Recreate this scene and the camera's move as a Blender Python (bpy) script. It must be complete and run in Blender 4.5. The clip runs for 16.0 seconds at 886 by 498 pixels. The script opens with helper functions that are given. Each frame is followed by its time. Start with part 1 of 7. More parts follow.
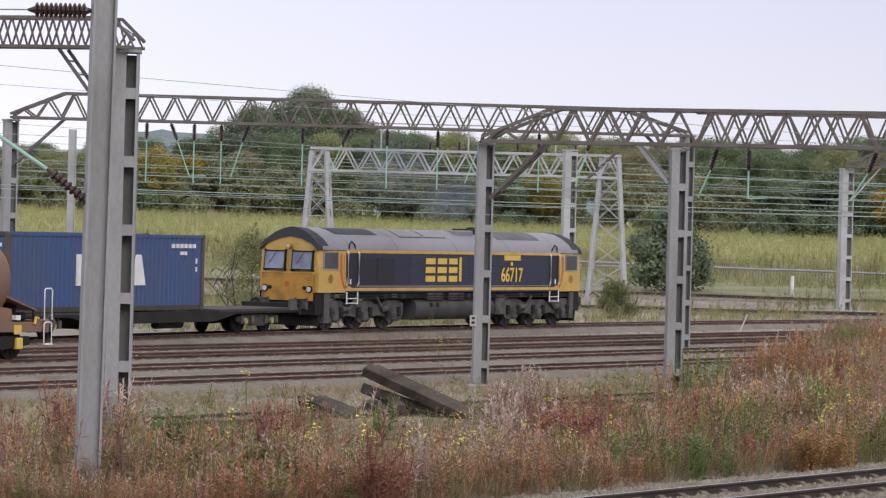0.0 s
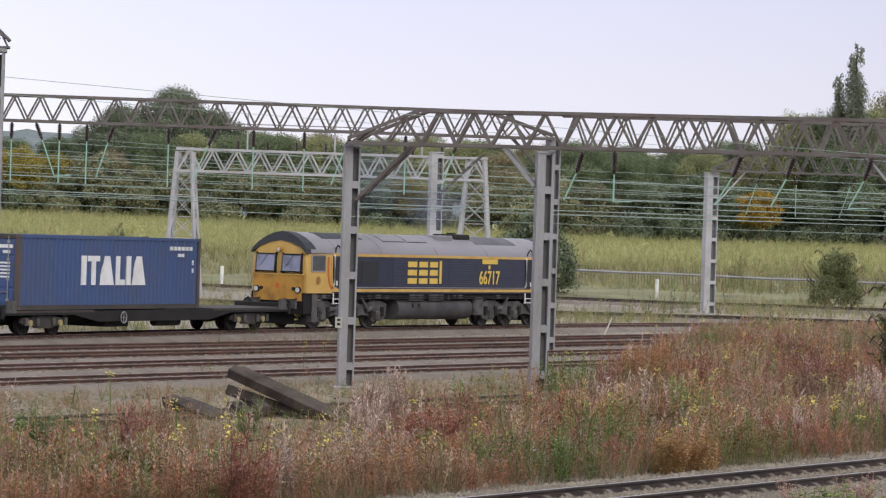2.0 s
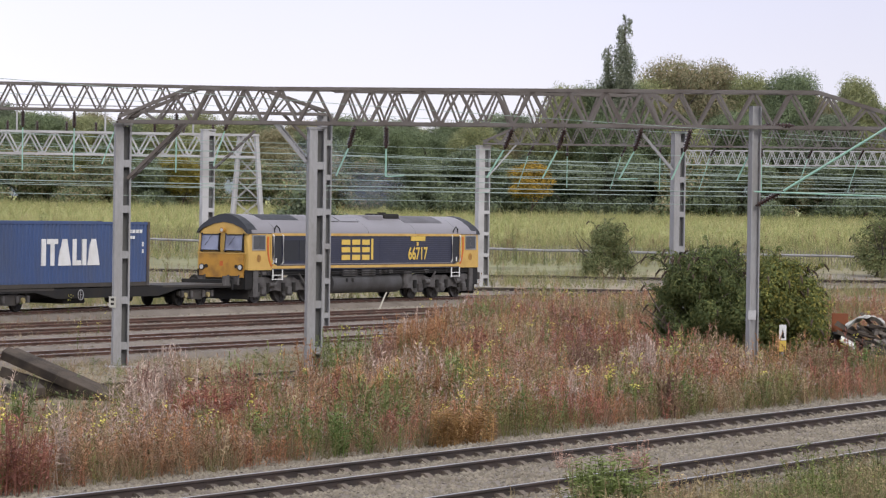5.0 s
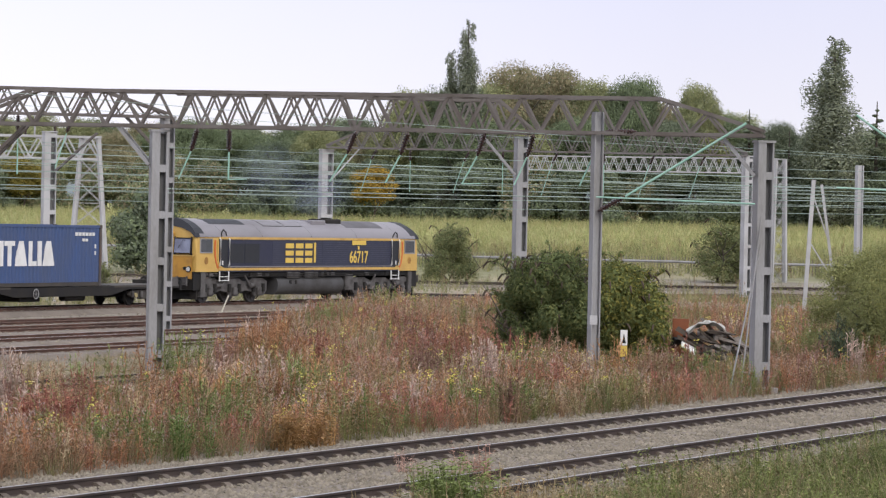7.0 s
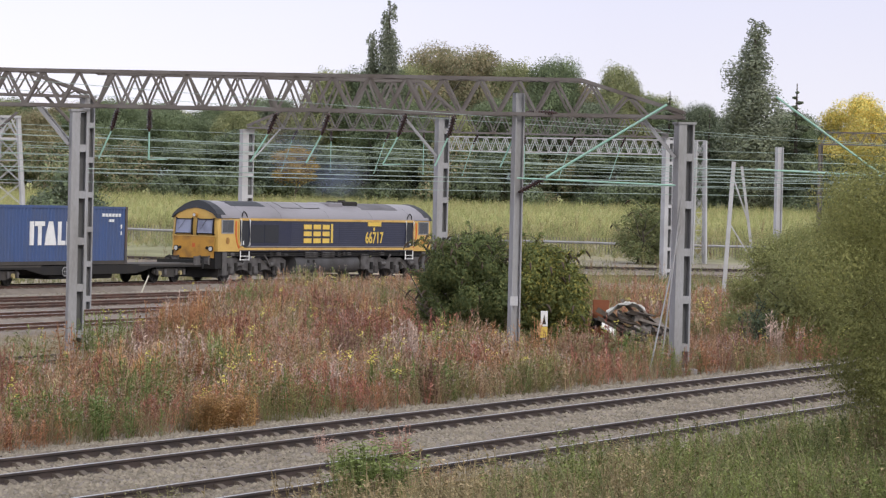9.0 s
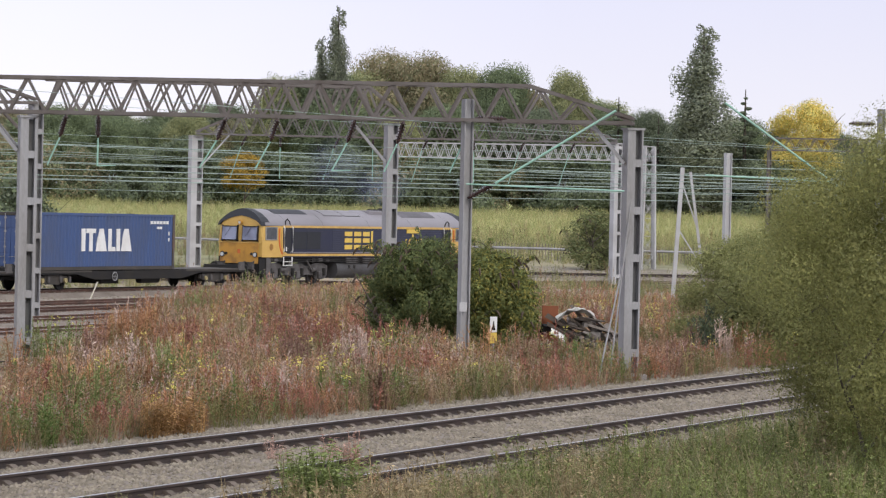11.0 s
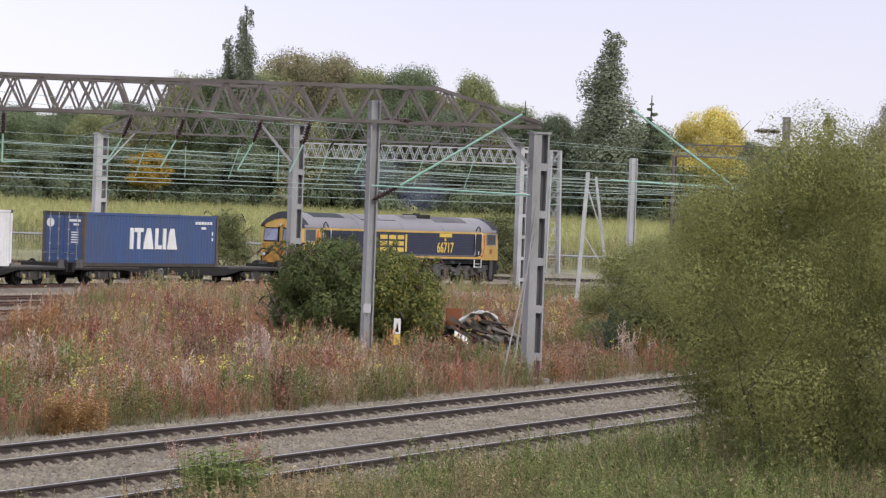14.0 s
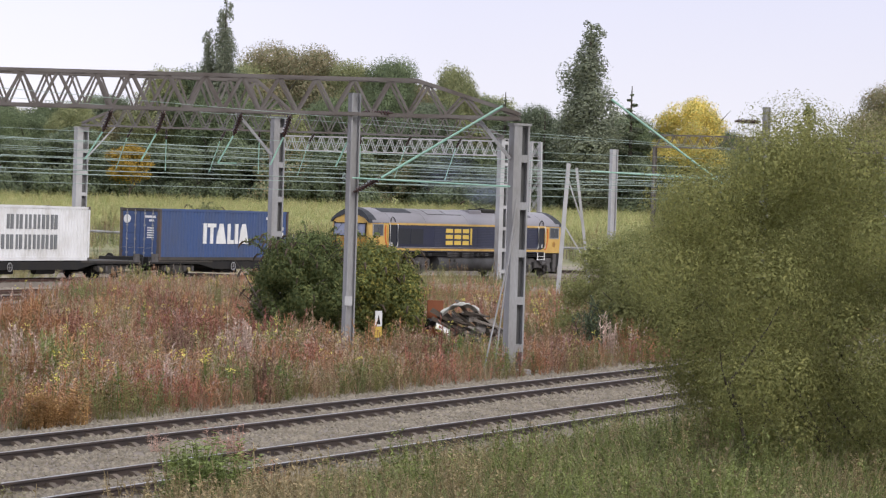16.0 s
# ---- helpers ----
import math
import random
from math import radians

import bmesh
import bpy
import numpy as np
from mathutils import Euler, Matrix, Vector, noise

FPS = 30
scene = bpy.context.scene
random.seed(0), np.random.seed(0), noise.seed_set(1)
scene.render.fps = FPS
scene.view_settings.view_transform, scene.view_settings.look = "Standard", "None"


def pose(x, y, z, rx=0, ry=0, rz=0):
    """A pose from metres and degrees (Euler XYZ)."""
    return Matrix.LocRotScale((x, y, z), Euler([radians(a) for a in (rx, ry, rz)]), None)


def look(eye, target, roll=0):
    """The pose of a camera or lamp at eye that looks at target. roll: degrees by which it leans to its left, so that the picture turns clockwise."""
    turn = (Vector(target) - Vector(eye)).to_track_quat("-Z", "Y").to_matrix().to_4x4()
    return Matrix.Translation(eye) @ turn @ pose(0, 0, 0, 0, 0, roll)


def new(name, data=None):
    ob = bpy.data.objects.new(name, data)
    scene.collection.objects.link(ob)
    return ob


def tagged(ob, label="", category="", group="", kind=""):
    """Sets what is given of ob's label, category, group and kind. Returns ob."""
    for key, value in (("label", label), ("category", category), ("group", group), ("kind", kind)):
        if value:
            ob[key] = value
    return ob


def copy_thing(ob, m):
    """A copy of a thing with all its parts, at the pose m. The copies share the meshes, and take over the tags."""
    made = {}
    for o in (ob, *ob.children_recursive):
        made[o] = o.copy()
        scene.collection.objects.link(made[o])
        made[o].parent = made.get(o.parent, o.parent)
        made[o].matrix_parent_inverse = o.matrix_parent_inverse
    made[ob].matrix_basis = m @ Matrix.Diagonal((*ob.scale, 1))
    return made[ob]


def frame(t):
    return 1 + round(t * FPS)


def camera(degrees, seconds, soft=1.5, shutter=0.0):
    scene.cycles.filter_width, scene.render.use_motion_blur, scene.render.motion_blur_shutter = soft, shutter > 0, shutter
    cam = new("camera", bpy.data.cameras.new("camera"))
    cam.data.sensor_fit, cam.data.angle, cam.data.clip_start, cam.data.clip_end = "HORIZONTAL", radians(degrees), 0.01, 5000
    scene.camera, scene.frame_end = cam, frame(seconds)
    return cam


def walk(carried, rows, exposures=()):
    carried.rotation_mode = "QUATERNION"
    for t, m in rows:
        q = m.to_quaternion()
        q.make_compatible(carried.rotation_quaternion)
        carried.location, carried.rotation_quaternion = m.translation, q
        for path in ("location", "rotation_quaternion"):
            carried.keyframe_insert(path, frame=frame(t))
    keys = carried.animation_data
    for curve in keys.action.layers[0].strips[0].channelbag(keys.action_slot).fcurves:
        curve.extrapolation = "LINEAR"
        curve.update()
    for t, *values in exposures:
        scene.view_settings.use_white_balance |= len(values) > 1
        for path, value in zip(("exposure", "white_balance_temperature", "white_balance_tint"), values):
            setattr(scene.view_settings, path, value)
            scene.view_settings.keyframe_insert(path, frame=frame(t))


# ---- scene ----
# ---- camera ----
EYE = Vector((0.0, 0.0, 4.04))
LENS = math.degrees(2 * math.atan(784 / 5800))

# seconds, bearing, tilt and lean of the camera in degrees
PAN = [
    (0.0, -6.300, -0.394, 1.54), (0.5, -5.859, -0.293, 1.58), (1.0, -5.326, -0.332, 1.69), (1.5, -4.689, -0.357, 1.69),
    (2.0, -3.957, -0.292, 1.86), (2.5, -3.234, -0.339, 1.79), (3.0, -2.611, -0.887, 1.86), (3.5, -2.006, -1.157, 1.59),
    (4.0, -1.324, -1.040, 1.34), (4.5, -0.682, -0.851, 1.19), (5.0, 0.009, -0.628, 0.85), (5.2, 0.335, -0.545, 0.82),
    (7.3, 2.942, -0.511, 1.28), (7.5, 3.024, -0.621, 1.34), (8.0, 3.303, -0.749, 1.34), (8.5, 3.716, -0.811, 1.36),
    (9.0, 4.153, -0.815, 1.33), (9.2, 4.148, -0.813, 1.26), (11.5, 5.367, -0.588, 1.35), (12.0, 5.702, -0.445, 1.45),
    (12.5, 6.084, -0.346, 1.60), (13.0, 6.295, -0.350, 1.82), (13.5, 6.450, -0.488, 2.13), (14.0, 6.702, -0.610, 2.11),
    (14.5, 6.894, -0.648, 1.81), (15.0, 7.081, -0.527, 1.86), (15.5, 7.122, -0.520, 1.64), (16.0, 7.038, -0.738, 1.78),
]


def aim(az, el, lean):
    a, e = radians(az), radians(el)
    way = Vector((math.sin(a) * math.cos(e), math.cos(a) * math.cos(e), math.sin(e)))
    return look(EYE, EYE + way * 100, lean)


cam = camera(LENS, 16.0, soft=1.25)
walk(cam, [(t, aim(a, e, r)) for t, a, e, r in PAN], [(0.0, 0.0), (3.0, 0.06), (5.0, 0.19), (9.0, 0.24), (16.0, 0.25)])

# ---- light: a bright overcast sky, a soft veiled sun behind the camera's shoulder ----
SUN_AZ, SUN_EL = 150.0, 38.0
world = bpy.data.worlds.new("overcast_sky")
scene.world = world
world.use_nodes = True
wn, wl = world.node_tree.nodes, world.node_tree.links
wn.clear()
sky = wn.new("ShaderNodeTexSky")
sky.sky_type, sky.sun_disc = "NISHITA", False
sky.sun_elevation, sky.sun_rotation = radians(SUN_EL), radians(SUN_AZ)
sky.dust_density, sky.air_density = 4.0, 1.0
coord = wn.new("ShaderNodeTexCoord")
split = wn.new("ShaderNodeSeparateXYZ")
wl.new(coord.outputs["Generated"], split.inputs[0])
ramp = wn.new("ShaderNodeValToRGB")
ramp.color_ramp.elements[0].position, ramp.color_ramp.elements[0].color = 0.0, (8.7, 8.5, 8.95, 1)
ramp.color_ramp.elements[1].position, ramp.color_ramp.elements[1].color = 0.085, (7.0, 7.1, 9.0, 1)
top = ramp.color_ramp.elements.new(0.6)
top.color = (9.0, 9.2, 10.2, 1)
wl.new(split.outputs["Z"], ramp.inputs[0])
cloud = wn.new("ShaderNodeTexNoise")
cloud.inputs["Scale"].default_value, cloud.inputs["Detail"].default_value = 3.0, 5.0
wl.new(coord.outputs["Generated"], cloud.inputs["Vector"])
cr = wn.new("ShaderNodeMapRange")
cr.inputs["To Min"].default_value, cr.inputs["To Max"].default_value = 0.92, 1.08
wl.new(cloud.outputs["Fac"], cr.inputs["Value"])
# the cloud is thinner and brighter towards the left of the view
side = wn.new("ShaderNodeMapRange")
side.inputs["From Min"].default_value, side.inputs["From Max"].default_value = -0.25, 0.12
side.inputs["To Min"].default_value, side.inputs["To Max"].default_value = 1.30, 0.98
wl.new(split.outputs["X"], side.inputs["Value"])
both = wn.new("ShaderNodeMath")
both.operation = "MULTIPLY"
wl.new(cr.outputs[0], both.inputs[0])
wl.new(side.outputs[0], both.inputs[1])
veil = wn.new("ShaderNodeVectorMath")
veil.operation = "SCALE"
wl.new(ramp.outputs[0], veil.inputs[0])
wl.new(both.outputs[0], veil.inputs["Scale"])
mixw = wn.new("ShaderNodeMix")
mixw.data_type = "RGBA"
mixw.inputs[0].default_value = 0.93
wl.new(sky.outputs[0], mixw.inputs[6])
wl.new(veil.outputs[0], mixw.inputs[7])
back = wn.new("ShaderNodeBackground")
back.inputs[1].default_value = 0.1
wl.new(mixw.outputs[2], back.inputs[0])
wout = wn.new("ShaderNodeOutputWorld")
wl.new(back.outputs[0], wout.inputs[0])

sun = new("sun", bpy.data.lights.new("sun", "SUN"))
sun.data.energy, sun.data.angle, sun.data.color = 1.7, radians(30), (1.0, 0.95, 0.88)
_a, _e = radians(SUN_AZ), radians(SUN_EL)
sun.matrix_world = look((0, 0, 50), Vector((0, 0, 50)) - Vector((math.sin(_a) * math.cos(_e), math.cos(_a) * math.cos(_e), math.sin(_e))))
# ---- materials ----
MATS = {}


def surface(name, color, rough=0.8, metal=0.0, second=None, scale=3.0, stain=0.35, grain=60.0, bump=0.15, spec=0.4, attr=None, vary=0.0, island=0.0, through_light=0.0, stretch=None):
    """A procedural surface: base colour, a second colour in blotches of the given scale, fine grain and relief."""
    if name in MATS:
        return MATS[name]
    m = bpy.data.materials.new(name)
    m.use_nodes = True
    n, l = m.node_tree.nodes, m.node_tree.links
    b = n["Principled BSDF"]
    b.inputs["Roughness"].default_value, b.inputs["Metallic"].default_value = rough, metal
    b.inputs["Specular IOR Level"].default_value = spec
    second = second or tuple(c * 0.55 for c in color)
    tc = n.new("ShaderNodeTexCoord")
    vec = tc.outputs["Object"]
    if stretch:
        mp = n.new("ShaderNodeMapping")
        mp.inputs["Scale"].default_value = stretch
        l.new(vec, mp.inputs[0])
        vec = mp.outputs[0]
    big = n.new("ShaderNodeTexNoise")
    big.inputs["Scale"].default_value, big.inputs["Detail"].default_value = scale, 6.0
    l.new(vec, big.inputs["Vector"])
    fine = n.new("ShaderNodeTexNoise")
    fine.inputs["Scale"].default_value, fine.inputs["Detail"].default_value = grain, 3.0
    l.new(vec, fine.inputs["Vector"])
    rg = n.new("ShaderNodeMapRange")
    rg.inputs["From Min"].default_value, rg.inputs["From Max"].default_value = 0.42, 0.68
    rg.inputs["To Min"].default_value, rg.inputs["To Max"].default_value = 0.0, stain
    l.new(big.outputs["Fac"], rg.inputs["Value"])
    mix = n.new("ShaderNodeMix")
    mix.data_type = "RGBA"
    l.new(rg.outputs[0], mix.inputs[0])
    mix.inputs[6].default_value, mix.inputs[7].default_value = (*color, 1), (*second, 1)
    if attr:
        at = n.new("ShaderNodeAttribute")
        at.attribute_name = attr
        l.new(at.outputs["Color"], mix.inputs[6])
        dk = n.new("ShaderNodeVectorMath")
        dk.operation = "SCALE"
        dk.inputs["Scale"].default_value = 0.62
        l.new(at.outputs["Color"], dk.inputs[0])
        l.new(dk.outputs[0], mix.inputs[7])
    out = mix.outputs[2]
    gr = n.new("ShaderNodeMapRange")
    gr.inputs["To Min"].default_value, gr.inputs["To Max"].default_value = 0.8, 1.2
    l.new(fine.outputs["Fac"], gr.inputs["Value"])
    sc = n.new("ShaderNodeVectorMath")
    sc.operation = "SCALE"
    l.new(out, sc.inputs[0])
    l.new(gr.outputs[0], sc.inputs["Scale"])
    out = sc.outputs[0]
    for amount, node, sock in ((vary, "ShaderNodeObjectInfo", "Random"), (island, "ShaderNodeNewGeometry", "Random Per Island")):
        if amount:
            src = n.new(node)
            vr = n.new("ShaderNodeMapRange")
            vr.inputs["To Min"].default_value, vr.inputs["To Max"].default_value = 1 - amount, 1 + amount
            l.new(src.outputs[sock], vr.inputs["Value"])
            s2 = n.new("ShaderNodeVectorMath")
            s2.operation = "SCALE"
            l.new(out, s2.inputs[0])
            l.new(vr.outputs[0], s2.inputs["Scale"])
            out = s2.outputs[0]
    l.new(out, b.inputs["Base Color"])
    rr = n.new("ShaderNodeMapRange")
    rr.inputs["To Min"].default_value, rr.inputs["To Max"].default_value = max(rough - 0.12, 0.02), min(rough + 0.12, 1)
    l.new(big.outputs["Fac"], rr.inputs["Value"])
    l.new(rr.outputs[0], b.inputs["Roughness"])
    if bump:
        bp = n.new("ShaderNodeBump")
        bp.inputs["Strength"].default_value, bp.inputs["Distance"].default_value = bump, 0.02
        l.new(fine.outputs["Fac"], bp.inputs["Height"])
        l.new(bp.outputs[0], b.inputs["Normal"])
    if through_light:
        tr = n.new("ShaderNodeBsdfTranslucent")
        l.new(out, tr.inputs["Color"])
        ad = n.new("ShaderNodeMixShader")
        ad.inputs[0].default_value = through_light
        l.new(b.outputs[0], ad.inputs[1])
        l.new(tr.outputs[0], ad.inputs[2])
        l.new(ad.outputs[0], n["Material Output"].inputs[0])
    MATS[name] = m
    return m


CONCRETE = surface("weathered_concrete", (0.36, 0.35, 0.35), 0.9, second=(0.25, 0.24, 0.235), scale=1.3, stain=0.7, grain=25, stretch=(1, 1, 0.25))
# post steel darkened in its colour for the shade inside the slots
WEB_SHADE = surface("shaded_steel_web", (0.12, 0.12, 0.12), 0.9, second=(0.07, 0.07, 0.065), scale=2)
GALV = surface("galvanised_steel", (0.30, 0.30, 0.31), 0.6, 0.2, second=(0.2, 0.19, 0.18), scale=1.5, stain=0.6, grain=20, stretch=(1, 1, 0.3))
TRUSS = surface("tarnished_truss_steel", (0.145, 0.13, 0.122), 0.8, 0.1, second=(0.085, 0.068, 0.058), scale=1.2, stain=0.7)
TRUSS_GREY = surface("grey_truss_steel", (0.14, 0.13, 0.13), 0.8, 0.1, second=(0.10, 0.075, 0.06), scale=1.2, stain=0.7)
WHITE_STEEL = surface("pale_painted_steel", (0.42, 0.42, 0.43), 0.7, second=(0.26, 0.25, 0.24), scale=0.8, stain=0.6)
VERDIGRIS = surface("green_coated_tube", (0.27, 0.47, 0.38), 0.6, second=(0.33, 0.44, 0.39), scale=4, stain=0.5)
WIRE = surface("tarnished_copper_wire", (0.30, 0.38, 0.345), 0.6, second=(0.18, 0.23, 0.205), scale=0.5, stain=0.6)
PORCELAIN = surface("brown_porcelain", (0.045, 0.026, 0.024), 0.25, second=(0.07, 0.04, 0.035), scale=6)
RUST = surface("rusty_rail", (0.062, 0.045, 0.04), 0.8, 0.1, second=(0.032, 0.028, 0.027), scale=1.0, stain=0.8)
RUST_LIGHT = surface("brown_siding_rail", (0.125, 0.068, 0.052), 0.8, 0.1, second=(0.06, 0.042, 0.036), scale=1.0, stain=0.8)
RAIL_HEAD = surface("worn_rail_head", (0.36, 0.36, 0.38), 0.4, 0.7, second=(0.24, 0.21, 0.19), scale=0.4, stain=0.7)
SLEEPER = surface("oiled_timber_sleeper", (0.105, 0.082, 0.067), 0.9, second=(0.16, 0.135, 0.11), scale=1.5, stain=0.8, vary=0.3)
STONE = surface("ballast_stone", (0.225, 0.195, 0.15), 0.95, second=(0.15, 0.125, 0.095), scale=1.2, stain=0.8, island=0.3)
BED = surface("ballast_bed", (0.195, 0.165, 0.138), 0.95, second=(0.13, 0.108, 0.09), scale=0.8, stain=0.8, grain=14, bump=0.8)
GROUND = surface("rough_ground", (0.2, 0.2, 0.1), 0.95, attr="tone", scale=0.35, stain=0.8, grain=6, bump=0.7)
PLANT = surface("meadow_plants", (0.2, 0.15, 0.1), 0.75, attr="tone", scale=1.0, stain=0.5, grain=9, bump=0.0, island=0.18, through_light=0.25)
LEAF = surface("leaves", (0.06, 0.09, 0.03), 0.8, attr="tone", scale=0.35, stain=0.6, grain=3, bump=0.0, island=0.16, vary=0.10, through_light=0.4, spec=0.15)
BARK = surface("bark", (0.09, 0.075, 0.06), 0.95, second=(0.05, 0.042, 0.035), scale=3, stain=0.8, bump=0.5)
BLUE = surface("navy_locomotive_paint", (0.017, 0.020, 0.047), 0.42, second=(0.032, 0.033, 0.05), scale=1.4, stain=0.6)
LOUVRE = surface("navy_louvre_paint", (0.045, 0.050, 0.085), 0.5, second=(0.03, 0.032, 0.05), scale=2)
SOOT = surface("sooty_roof_paint", (0.075, 0.07, 0.075), 0.65, second=(0.13, 0.125, 0.14), scale=0.9, stain=0.9)
DECK = surface("dusty_wagon_deck", (0.045, 0.041, 0.038), 0.85, second=(0.075, 0.064, 0.055), scale=1.0, stain=0.7)
YELLOW = surface("golden_yellow_paint", (0.55, 0.355, 0.10), 0.45, second=(0.40, 0.235, 0.06), scale=1.3, stain=0.6)
YELLOW_DIRTY = surface("grimy_yellow_paint", (0.44, 0.225, 0.035), 0.5, second=(0.20, 0.10, 0.03), scale=1.9, stain=0.85)
ORANGE = surface("orange_stripe_paint", (0.55, 0.13, 0.03), 0.5, scale=2)
ROOF = surface("grey_roof_paint", (0.225, 0.215, 0.235), 0.45, second=(0.13, 0.12, 0.125), scale=0.45, stain=0.85, stretch=(0.35, 1, 1))
BLACK = surface("grimy_black_paint", (0.010, 0.0095, 0.010), 0.8, second=(0.022, 0.019, 0.016), scale=1.4, stain=0.8)
CHASSIS = surface("dusty_bogie_grey", (0.095, 0.09, 0.09), 0.75, second=(0.035, 0.03, 0.028), scale=2.4, stain=0.9)
TANK = surface("fuel_tank_grey", (0.062, 0.061, 0.063), 0.6, second=(0.03, 0.026, 0.024), scale=1.0, stain=0.8)
WHITE = surface("white_paint", (0.72, 0.72, 0.72), 0.5, second=(0.5, 0.49, 0.47), scale=2.0, stain=0.4)
BOX_BLUE = surface("faded_blue_container_paint", (0.045, 0.08, 0.195), 0.55, second=(0.06, 0.08, 0.145), scale=0.9, stain=0.7, stretch=(1, 1, 0.4))
BOX_WHITE = surface("grubby_white_container_paint", (0.70, 0.70, 0.72), 0.55, second=(0.42, 0.40, 0.37), scale=0.8, stain=0.5)
BOX_TOP = surface("pale_container_roof", (0.42, 0.45, 0.48), 0.6, second=(0.3, 0.3, 0.3), scale=1)
GREY_SIGN_POST = surface("pale_bleached_wood", (0.5, 0.47, 0.4), 0.8, second=(0.35, 0.31, 0.25), scale=4)
GREY_SIGN = surface("grey_lettering", (0.16, 0.17, 0.18), 0.6, second=(0.22, 0.22, 0.22), scale=3)
EDGE_RUST = surface("rust_streaked_frame", (0.075, 0.068, 0.066), 0.75, second=(0.115, 0.075, 0.055), scale=2, stain=0.9)
TANK_BROWN = surface("rusty_brown_wagon", (0.22, 0.125, 0.085), 0.7, second=(0.13, 0.10, 0.09), scale=0.8, stain=0.8)
YELLOW_BRIGHT = surface("bright_yellow_paint", (0.64, 0.45, 0.09), 0.5, second=(0.5, 0.34, 0.08), scale=3)
LAMP_GLASS = surface("lamp_lens", (0.5, 0.5, 0.5), 0.15, second=(0.35, 0.35, 0.35), scale=8, spec=0.8)
GLASS = surface("dark_cab_glass", (0.05, 0.055, 0.075), 0.06, second=(0.10, 0.10, 0.12), scale=0.8, stain=0.6, bump=0.0, spec=0.9)
BLIND = surface("blue_grey_cab_glass", (0.20, 0.22, 0.31), 0.08, second=(0.07, 0.075, 0.12), scale=1.1, stain=0.8, bump=0.0, spec=0.9)
GRILLE = surface("grille_black", (0.018, 0.02, 0.026), 0.6, second=(0.03, 0.03, 0.035), scale=3)
TIMBER = surface("old_timber", (0.075, 0.058, 0.045), 0.9, second=(0.03, 0.024, 0.02), scale=2.5, stain=0.9, bump=0.5)
RUBBLE_MAT = surface("broken_concrete", (0.21, 0.19, 0.175), 0.95, second=(0.13, 0.10, 0.09), scale=2.0, stain=0.9, vary=0.4, bump=0.6)
GREY_PLANK = surface("silvered_plank", (0.19, 0.165, 0.145), 0.9, second=(0.10, 0.085, 0.075), scale=2.5, stain=0.9, bump=0.5)
RUSTY_SHEET = surface("rusty_sheet", (0.22, 0.075, 0.035), 0.9, second=(0.12, 0.05, 0.03), scale=3)


